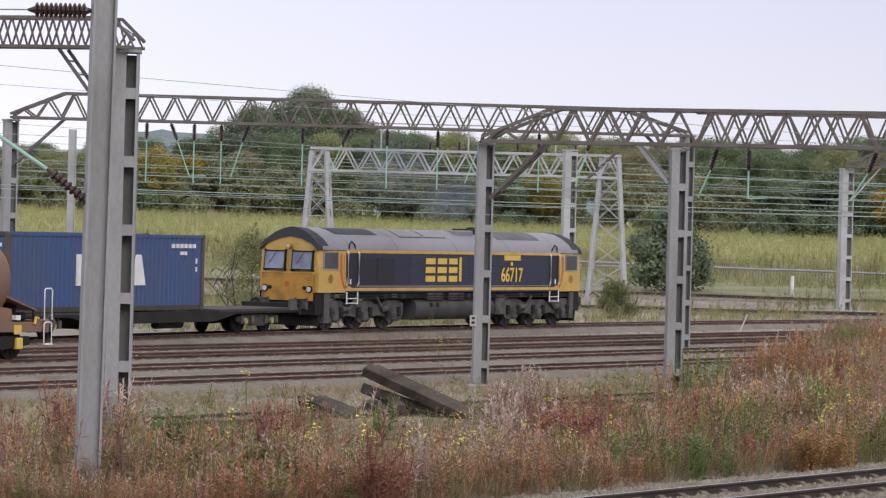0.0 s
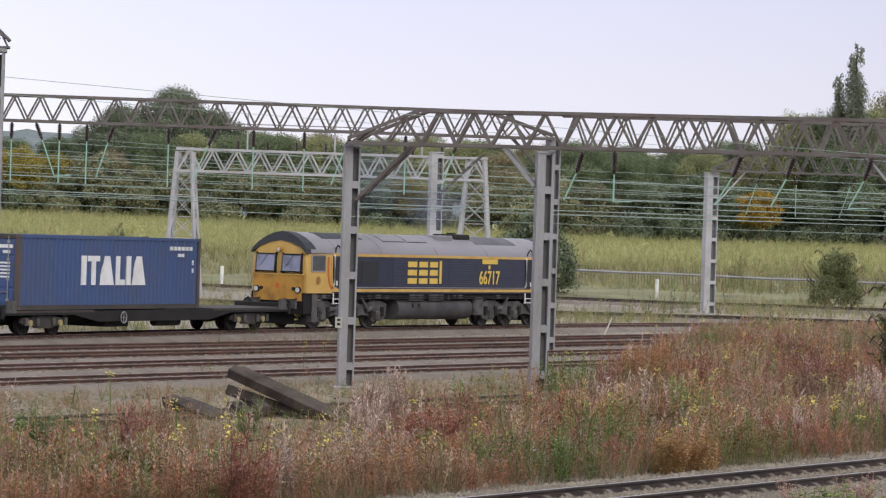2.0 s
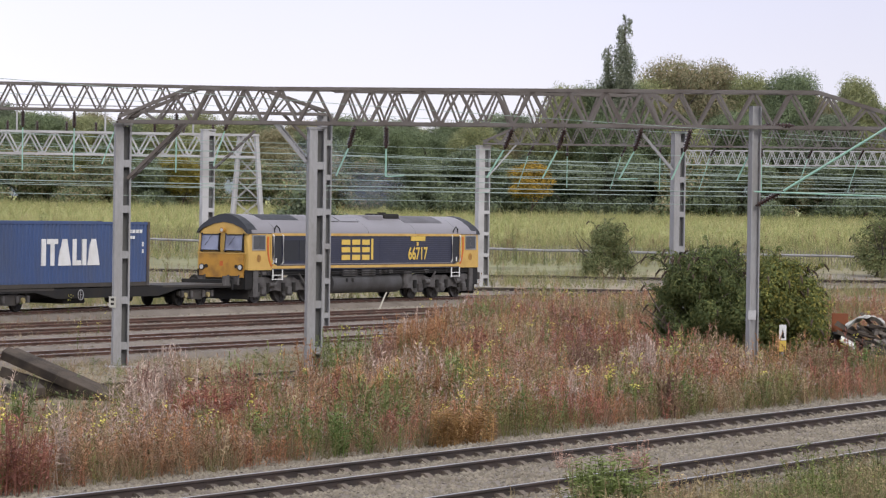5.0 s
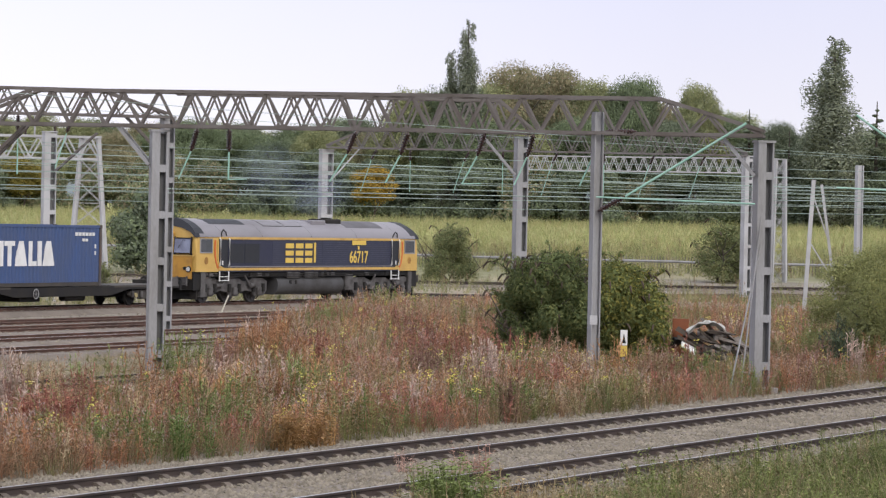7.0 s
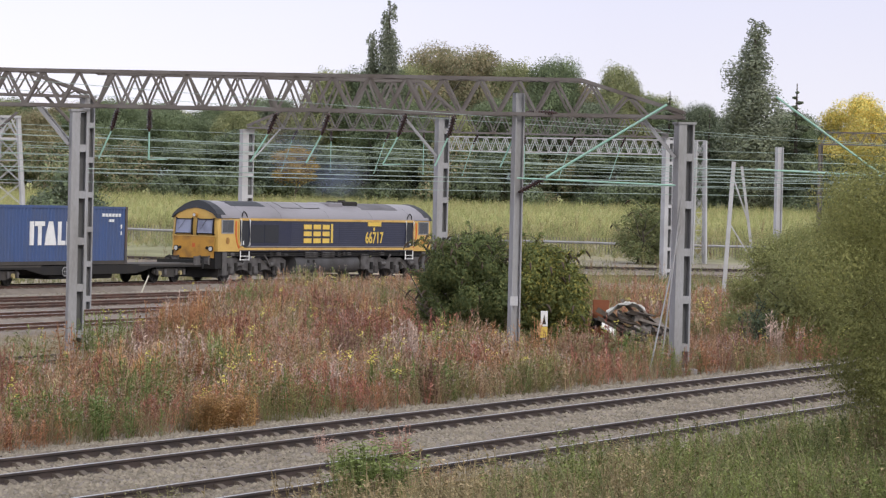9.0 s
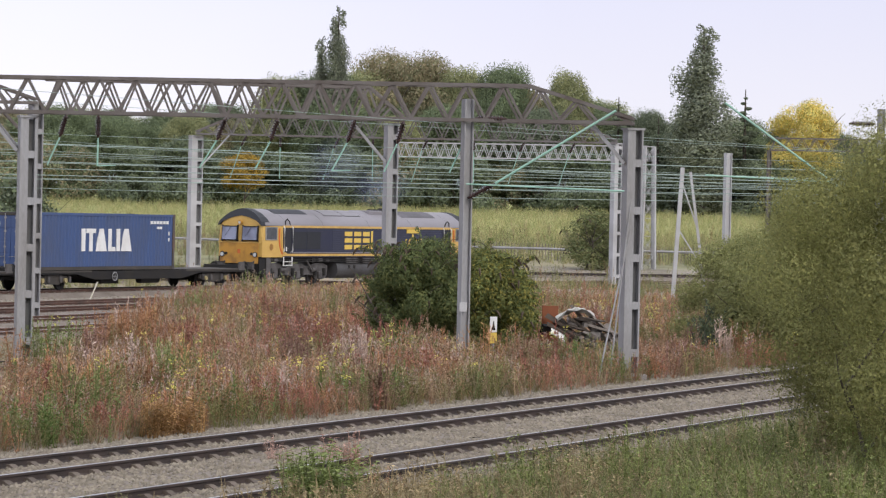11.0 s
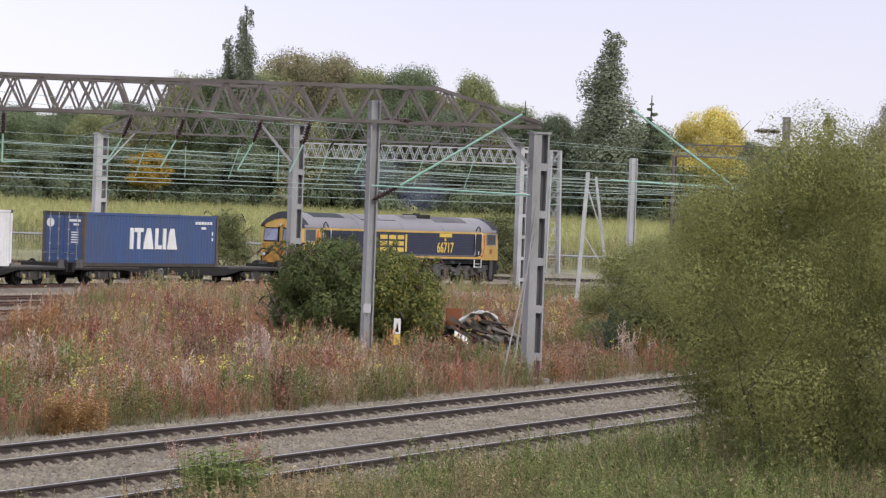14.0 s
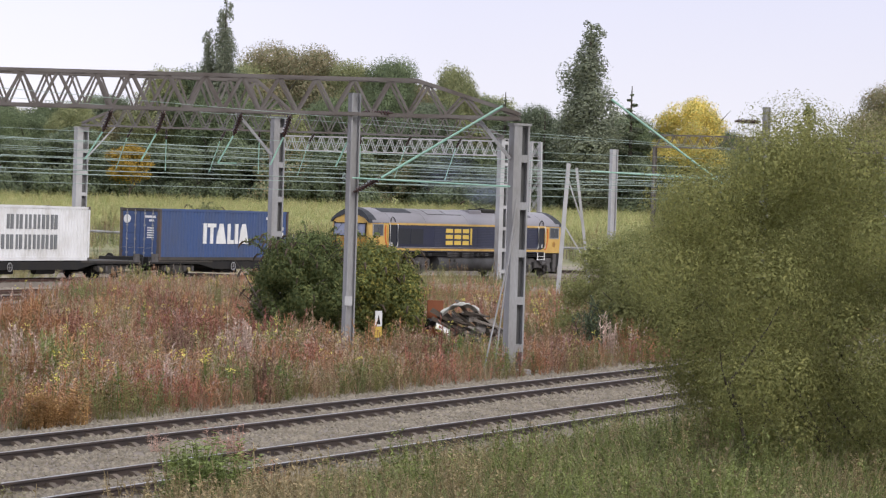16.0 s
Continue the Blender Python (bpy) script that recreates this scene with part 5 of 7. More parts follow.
def template(kind, r):
    """Triangles of one plant a metre high and, for each, which of its colours it takes."""
    tris, col = [], []

    def put(t, c):
        tris.extend(t)
        col.extend([c] * len(t))

    def direction(up):
        a = r.uniform(0, 2 * math.pi)
        return np.array((math.cos(a) * math.sqrt(1 - up * up), math.sin(a) * math.sqrt(1 - up * up), up))

    if kind == "herb":
        for _ in range(r.integers(1, 4)):
            top = np.array((r.normal(0, 0.12), r.normal(0, 0.12), r.uniform(0.7, 1.05)))
            base = np.array((r.normal(0, 0.05), r.normal(0, 0.05), 0))
            put(ribbon(base, top, 0.008, 0.004, (1, 0, 0)), 0)
            put(ribbon(base, top, 0.008, 0.004, (0, 1, 0)), 0)
            for k in range(13):
                f = r.uniform(0.15, 0.85)
                put(leaf_tri(base + (top - base) * f, direction(r.uniform(0.1, 0.7)), r.uniform(0.09, 0.18), r.uniform(0.028, 0.05), 0.02), 0)
            for k in range(9):
                f = r.uniform(0.72, 1.0)
                put(leaf_tri(base + (top - base) * f, direction(r.uniform(0.4, 0.95)), r.uniform(0.05, 0.13), 0.016), 1)
    elif kind == "grass":
        for k in range(18):
            d = direction(r.uniform(0.75, 0.98))
            h = r.uniform(0.4, 1.0)
            base = np.array((r.normal(0, 0.06), r.normal(0, 0.06), 0))
            a = r.uniform(0, 3.14)
            mid = base + d * h * 0.6
            tip = mid + d * h * 0.4 + np.array((d[0] * 0.15, d[1] * 0.15, -0.06))
            sd = (math.cos(a), math.sin(a), 0)
            put(ribbon(base, mid, 0.006, 0.005, sd), 0)
            put(ribbon(mid, tip, 0.005, 0.001, sd), 1 if k % 3 == 0 else 0)
    elif kind == "turf":
        for k in range(8):
            d = direction(r.uniform(0.8, 0.98))
            base = np.array((r.normal(0, 0.08), r.normal(0, 0.08), 0))
            a = r.uniform(0, 3.14)
            put(ribbon(base, base + d * r.uniform(0.4, 1.0), 0.012, 0.003, (math.cos(a), math.sin(a), 0)), 1 if k % 4 == 0 else 0)
    elif kind == "leafy":
        for _ in range(4):
            top = np.array((r.normal(0, 0.16), r.normal(0, 0.16), r.uniform(0.6, 1.0)))
            base = np.array((r.normal(0, 0.06), r.normal(0, 0.06), 0))
            put(ribbon(base, top, 0.009, 0.004, (1, 0, 0)), 0)
            for k in range(15):
                f = r.uniform(0.2, 1.0)
                put(leaf_tri(base + (top - base) * f, direction(r.uniform(-0.1, 0.6)), r.uniform(0.07, 0.15), r.uniform(0.035, 0.07), 0.02), 0 if k % 4 else 1)
    elif kind == "bank":
        for _ in range(4):
            top = np.array((r.normal(0, 0.17), r.normal(0, 0.17), r.uniform(0.55, 1.0)))
            base = np.array((r.normal(0, 0.08), r.normal(0, 0.08), 0))
            put(ribbon(base, top, 0.006, 0.003, (1, 0, 0)), 0)
            for k in range(21):
                f = r.uniform(0.25, 1.0)
                put(leaf_tri(base + (top - base) * f, direction(r.uniform(-0.1, 0.8)), r.uniform(0.035, 0.085), r.uniform(0.018, 0.034), 0.01), 0 if k % 4 else 1)
    elif kind == "flower":
        for _ in range(2):
            top = np.array((r.normal(0, 0.1), r.normal(0, 0.1), r.uniform(0.7, 1.0)))
            put(ribbon((0, 0, 0), top, 0.008, 0.005, (1, 0, 0)), 0)
            for k in range(9):
                put(leaf_tri(top * r.uniform(0.1, 0.8), direction(r.uniform(0.0, 0.6)), r.uniform(0.08, 0.15), 0.04), 0)
            for k in range(5):
                c = top + np.array((r.normal(0, 0.05), r.normal(0, 0.05), r.uniform(-0.05, 0.06)))
                for j in range(4):
                    put(leaf_tri(c, direction(r.uniform(0.2, 0.8)), 0.04, 0.036), 1)
    return np.array(tris), np.array(col)


def sow(name, label, kind, spots, heights, tone_a, tone_b, variants=5, seed=1, category="plants"):
    """Plants of one kind on many spots, joined into one mesh."""
    r = np.random.default_rng(seed)
    spots, heights, tone_a, tone_b = np.asarray(spots), np.asarray(heights), np.asarray(tone_a), np.asarray(tone_b)
    allv, allc = [], []
    which = r.integers(0, variants, len(spots))
    for v in range(variants):
        tri, col = template(kind, r)
        sel = np.nonzero(which == v)[0]
        if not len(sel):
            continue
        a = r.uniform(0, 2 * math.pi, len(sel))
        ca, sa, h = np.cos(a), np.sin(a), heights[sel]
        P = tri.reshape(-1, 3)
        X = (P[None, :, 0] * ca[:, None] - P[None, :, 1] * sa[:, None]) * h[:, None] + spots[sel, 0][:, None]
        Y = (P[None, :, 0] * sa[:, None] + P[None, :, 1] * ca[:, None]) * h[:, None] + spots[sel, 1][:, None]
        Z = P[None, :, 2] * h[:, None] + spots[sel, 2][:, None]
        allv.append(np.stack([X, Y, Z], -1).reshape(-1, 3))
        cc = np.repeat(col, 3)
        tones = np.where(cc[None, :, None] == 0, tone_a[sel][:, None, :], tone_b[sel][:, None, :])
        allc.append(tones.reshape(-1, 3))
    V_, C_ = np.concatenate(allv), np.concatenate(allc)
    F_ = np.arange(len(V_)).reshape(-1, 3)
    return tagged(bulk(name, V_, F_, PLANT, C_), label, category, kind="stuff")


def spots_in(n, d0, d1, a0, a1, keep, seed, power=1.0):
    r = np.random.default_rng(seed)
    out = []
    for a, k in zip(r.uniform(a0, a1, n), r.uniform(0, 1, n)):
        d = d0 + (d1 - d0) * k ** power
        p = polar(a, d)
        w = V.x * p.x + V.y * p.y
        q = keep(a, d, w, p.x, p.y)
        if q > 0 and r.uniform() < q:
            out.append((p.x, p.y, lift(p.x, p.y) - 0.02))
    return out


RUSTY, REDDISH, TAN, STRAW, PLUME, OLIVE, GREEN = ((0.335, 0.17, 0.092), (0.305, 0.13, 0.097), (0.335, 0.215, 0.135), (0.38, 0.30, 0.19), (0.50, 0.39, 0.35), (0.21, 0.20, 0.08), (0.13, 0.18, 0.055))


def blend(x, y, r, near):
    """The colour of a weed at a place: patches of rust, red, tan and olive."""
    n = noise.noise((x * 0.22, y * 0.22, 1.0)) + 0.45 * noise.noise((x * 0.9, y * 0.9, 3.0)) + r.normal(0, 0.13)
    m = noise.noise((x * 0.3, y * 0.3, 7.0)) + r.normal(0, 0.13)
    if m > 0.29:
        c = OLIVE if m < 0.55 else GREEN
    elif n > 0.34:
        c = REDDISH
    elif n > 0.06:
        c = RUSTY
    elif n > -0.26:
        c = TAN
    else:
        c = STRAW if r.uniform() < 0.55 else OLIVE
    return np.array(c) * r.uniform(0.8, 1.55)


def weedland(a, d, w, x, y):
    """How thickly weeds stand: the belt beyond the running lines, and the mound that hides the sidings."""
    if w > -29.3:
        return 0
    edge = -39.3 + 2.6 * noise.noise((x * 0.2, y * 0.2, 5))
    if a > -2.9:
        edge -= 6 * min((a + 2.9) / 1.2, 1)
    if a > -1.7:
        edge -= 26 * min((a + 1.7) / 2.4, 1)
    if -8.2 < a < -5.5 and d > 66:
        return 0.1
    if math.hypot(x - 12.8, y - 96.2) < 2.4 or math.hypot(x - 9.55, y - 91.0) < 1.2 or math.hypot(x - 12.9, y - 98.6) < 2.5 or math.hypot(x - 10.4, y - 100.0) < 1.6 or math.hypot(x + 8.9, y - 73.9) < 1.3 or math.hypot(x - 12.3, y - 96.0) < 1.7 or math.hypot(x - 10.15, y - 97.2) < 1.5:
        return 0.0
    if w < edge:
        return 0.06 if w > -50 else 0.0
    return 0.5 if w < edge + 4 and a < 1 else 1.0


def plant_weeds():
    r = np.random.default_rng(11)
    sp = spots_in(62000, 47, 150, -15, 14.5, weedland, 21, 1.25)
    ta = [blend(x, y, r, True) for x, y, z in sp]
    tb = [np.array(PLUME) * r.uniform(0.7, 1.15) if r.uniform() < 0.36 else t * 1.2 for t in ta]
    hs = [r.uniform(0.45, 1.1) * (0.85 + 0.55 * noise.noise((x * 0.35, y * 0.35, 2))) * (0.62 if V.x * x + V.y * y < -39.5 and x < 0 else 1.0) * (0.6 if -8.2 < math.degrees(math.atan2(x, y)) < -5.5 and y > 60 else 1.0) for x, y, z in sp]
    sow("weeds", "rust-red and tan willowherb stalks with pale seed plumes", "herb", sp, hs, ta, tb, 8, 3, "weeds")
    sp = spots_in(26000, 47, 150, -15, 14.5, weedland, 22, 1.25)
    ta = [np.array(STRAW if r.uniform() < 0.3 else (TAN if r.uniform() < 0.6 else OLIVE)) * r.uniform(0.6, 1.0) for _ in sp]
    sow("dry_grass", "straw-coloured dry grass tufts among the weeds", "grass", sp, r.uniform(0.4, 0.9, len(sp)), ta, [t * 1.15 for t in ta], 6, 4, "grass")
    sp = spots_in(2000, 50, 140, -15, 14.5, lambda a, d, w, x, y: weedland(a, d, w, x, y) * (noise.noise((x * 0.25, y * 0.25, 8)) > 0.06), 23)
    sow("yellow_wildflowers", "scattered yellow-flowered ragwort among rust weeds", "flower", sp, r.uniform(0.7, 1.2, len(sp)), [np.array((0.14, 0.17, 0.05)) * r.uniform(0.8, 1.2) for _ in sp], [np.array((0.76, 0.69, 0.18)) for _ in sp], 5, 5, "wildflowers")
    sp = spots_in(5200, 47, 130, -15, 14.5, lambda a, d, w, x, y: weedland(a, d, w, x, y) * (noise.noise((x * 0.35, y * 0.35, 18)) > 0.12), 24)
    sow("green_weeds", "green leafy weeds in patches", "leafy", sp, r.uniform(0.5, 1.0, len(sp)), [np.array(GREEN) * r.uniform(0.8, 1.4) for _ in sp], [np.array(OLIVE) * r.uniform(0.9, 1.4) for _ in sp], 6, 6, "weeds")

    # taller clumps that stand out of the weeds, each patch of one colour
    sp, ta = [], []
    for k in range(330):
        c = spots_in(1, 48, 120, -14, 14, lambda a, d, w, x, y: weedland(a, d, w, x, y) > 0.4, 900 + k)
        if not c:
            continue
        tone = np.array(((0.34, 0.175, 0.09), (0.28, 0.12, 0.09), (0.20, 0.24, 0.085), (0.32, 0.22, 0.14), (0.50, 0.39, 0.33), (0.42, 0.24, 0.12), (0.26, 0.15, 0.12))[int(r.integers(0, 7))])
        for j in range(int(r.integers(4, 15))):
            x, y = c[0][0] + r.normal(0, 0.32), c[0][1] + r.normal(0, 0.45)
            sp.append((x, y, lift(x, y) - 0.02))
            ta.append(tone * r.uniform(0.75, 1.25))
    sow("tall_weeds", "taller clumps of rust, red and green weeds", "herb", sp, r.uniform(0.85, 1.45, len(sp)), ta, [t * 1.25 for t in ta], 6, 15, "weeds")

    def verge(a, d, w, x, y):
        if not -60 < w < -40 or a > 1.5:
            return 0
        n = noise.noise((x * 0.3, y * 0.3, 12))
        return max(0, min(1, 0.55 + n * 1.6)) if w > -53.2 else max(0, n * 1.2 - 0.1)
    sp = spots_in(46000, 62, 140, -15, 2, verge, 25)
    ta = [np.array((0.36, 0.285, 0.17) if r.uniform() < 0.75 else (0.23, 0.22, 0.10)) * r.uniform(0.7, 1.15) for _ in sp]
    sow("short_grass", "short straw-coloured grass over the old sidings", "grass", sp, r.uniform(0.14, 0.38, len(sp)), ta, [t * 1.1 for t in ta], 5, 7, "grass")

    def nearside(a, d, w, x, y):
        edge = -18.6 + 1.2 * noise.noise((x * 0.3, y * 0.3, 30))
        if w < edge or d > 70:
            return 0
        return 1.0 if a > 2.5 else 0.5
    sp = spots_in(9500, 33, 68, -6, 15, nearside, 26)
    ta = [np.array((0.165, 0.19, 0.06) if min(0.3, (math.degrees(math.atan2(x, y)) - 7.0) * 0.14) + noise.noise((x * 0.6, y * 0.6, 71)) + r.normal(0, 0.2) > 0 else (0.27, 0.21, 0.115)) * r.uniform(0.6, 1.4) for x, y, z in sp]
    sow("nettle_bank", "green nettles and bramble on the near bank", "bank", sp, [r.uniform(0.5, 1.05) * (1 + 0.55 * noise.noise((x * 0.5, y * 0.5, 60))) for x, y, z in sp], ta, [t * 1.35 for t in ta], 8, 8, "weeds")
    sp = spots_in(4000, 33, 68, -6, 15, nearside, 27)
    ta = [np.array((0.33, 0.28, 0.16) if r.uniform() < 0.55 else (0.17, 0.19, 0.08)) * r.uniform(0.6, 1.2) for _ in sp]
    sow("bank_grass", "dry and green grass on the near bank", "grass", sp, r.uniform(0.5, 1.15, len(sp)), ta, [t * 1.15 for t in ta], 6, 9, "grass")

    # plants that stand by themselves beside and between the near rails
    sp, hs, ta = [], [], []
    for az, d, n, spread, tall, tone in ((3.0, 43.0, 110, 0.40, 1.15, (0.17, 0.21, 0.065)), (3.9, 44.5, 40, 0.45, 0.7, (0.36, 0.19, 0.11)), (4.5, 45.5, 30, 0.5, 0.6, (0.36, 0.28, 0.16)), (3.45, 52.5, 16, 0.35, 0.7, (0.36, 0.22, 0.17)), (2.2, 54.0, 9, 0.3, 0.55, (0.40, 0.27, 0.22)), (-0.6, 44.0, 14, 0.4, 0.5, (0.25, 0.24, 0.11)), (6.4, 46.5, 30, 0.5, 0.6, (0.25, 0.27, 0.11)), (-10.9, 58.5, 60, 0.4, 0.9, (0.12, 0.19, 0.06)), (-9.9, 59.5, 30, 0.4, 0.8, (0.15, 0.2, 0.065)), (-4.0, 63.0, 60, 0.6, 1.0, (0.30, 0.115, 0.085)), (0.4, 60.5, 46, 0.45, 0.9, (0.36, 0.22, 0.09))):
        p = polar(az, d)
        for j in range(n):
            x, y = p.x + r.normal(0, spread * 0.6), p.y + r.normal(0, spread)
            sp.append((x, y, lift(x, y) + 0.02))
            hs.append(tall * r.uniform(0.55, 1.1))
            ta.append(np.array(tone) * r.uniform(0.7, 1.35))
    sow("lone_weeds", "separate clumps of green and rust-red weeds by the rails", "leafy", sp, hs, ta, [t * 1.3 for t in ta], 6, 16, "weeds")

    def backside(a, d, w, x, y):
        c = w + 77 - 0.0
        if w > -78 and a < 5 and d < 240:
            return 0
        if 206 < d < 222 or 180 < d < 190:
            return 0
        n = noise.noise((x * 0.08, y * 0.08, 40))
        return 0.35 + n if d < 215 else 0.9
    sp = spots_in(42000, 125, 262, -15, 15, backside, 28)
    ta = [np.array(((0.26, 0.26, 0.10), (0.38, 0.32, 0.17), (0.17, 0.20, 0.08))[int(r.integers(0, 3))]) * r.uniform(0.75, 1.2) for _ in sp]
    sow("rough_grass", "rough green and straw grass beyond the train", "turf", sp, r.uniform(0.5, 1.1, len(sp)), ta, [t * 1.15 for t in ta], 5, 10, "grass")
    sp = spots_in(9000, 150, 262, -12, 14, lambda a, d, w, x, y: backside(a, d, w, x, y) * max(0, 0.35 + noise.noise((x * 0.09, y * 0.09, 50))), 41)
    ta = [np.array(((0.22, 0.21, 0.09), (0.30, 0.24, 0.14), (0.15, 0.17, 0.07), (0.26, 0.17, 0.10))[int(r.integers(0, 4))]) * r.uniform(0.7, 1.1) for _ in sp]
    sow("rough_scrub", "brown and green scrubby weeds beyond the train", "herb", sp, r.uniform(0.7, 1.6, len(sp)), ta, [t * 1.2 for t in ta], 6, 14, "weeds")
    sp = spots_in(26000, 250, 340, -16, 16, lambda a, d, w, x, y: 1.0, 29)
    ta = [np.array(((0.34, 0.345, 0.15), (0.40, 0.36, 0.18), (0.29, 0.315, 0.13))[int(r.integers(0, 3))]) * r.uniform(0.8, 1.15) for _ in sp]
    sow("field_grass", "yellow-green grass of the far field", "turf", sp, r.uniform(0.5, 1.0, len(sp)) * 1.2, ta, [t * 1.1 for t in ta], 4, 12, "grass")


plant_weeds()


# ---- trees and bushes ----
def leaves(blobs, count, size, tones, seed, narrow=0.5, shell=0.55, down=0.15, soft=0.38):
    """Leaf cards scattered through a crown made of many lobes (x, y, z, radius, squash)."""
    r = np.random.default_rng(seed)
    blobs = np.array(blobs, float)
    vol = blobs[:, 3] ** 2
    pick = r.choice(len(blobs), count, p=vol / vol.sum())
    d = r.normal(size=(count, 3))
    d /= np.linalg.norm(d, axis=1)[:, None]
    rad = (shell + (1.08 - shell) * r.uniform(0, 1, count) ** 0.6)[:, None]
    b = blobs[pick]
    # knots make the outline uneven
    bump = 1 + 0.13 * np.sin(d[:, :1] * 7 + b[:, :1] * 3) * np.sin(d[:, 2:] * 6 + b[:, 1:2] * 2)
    c = b[:, :3] + d * b[:, 3:4] * rad * bump * np.stack([np.ones(count), np.ones(count), b[:, 4]], 1)
    nrm = d + r.normal(0, soft, (count, 3))
    nrm /= np.linalg.norm(nrm, axis=1)[:, None]
    t = np.cross(nrm, r.normal(size=(count, 3)))
    t /= np.linalg.norm(t, axis=1)[:, None]
    t[:, 2] -= down
    s = np.cross(nrm, t)
    h = (size * r.uniform(0.6, 1.35, count))[:, None]
    vs = np.stack([c - t * h * 0.5, c + s * h * narrow * 0.5 + nrm * h * 0.08, c + t * h * 0.5, c - s * h * narrow * 0.5 + nrm * h * 0.08], 1).reshape(-1, 3)
    fs = np.arange(count * 4).reshape(-1, 4)
    k = r.integers(0, len(tones), count)
    tn = np.array(tones)[k] * r.uniform(0.82, 1.18, (count, 1))
    # whole lobes differ a little in hue
    tn *= (0.82 + 0.36 * np.random.default_rng(seed + 1).uniform(0, 1, len(blobs)))[pick][:, None]
    return vs, fs, np.repeat(tn, 4, 0)


def branches(shape, p, way, length, r0, depth, r):
    p, way = Vector(p), Vector(way).normalized()
    pts, rad = [p], [r0]
    q = p
    for k in range(4):
        way = (way + Vector((r.normal(0, 0.12), r.normal(0, 0.12), r.normal(0.04, 0.06)))).normalized()
        q = q + way * length / 4
        pts.append(q)
        rad.append(r0 * (1 - 0.2 * (k + 1)))
    shape.tube(pts, r0, 6, rad)
    if depth:
        for k in range(3):
            a = r.uniform(0, 6.28)
            side = Vector((math.cos(a), math.sin(a), r.uniform(0.3, 0.9)))
            branches(shape, pts[2 + k % 3], way * 0.6 + side, length * 0.62, r0 * 0.5, depth - 1, r)


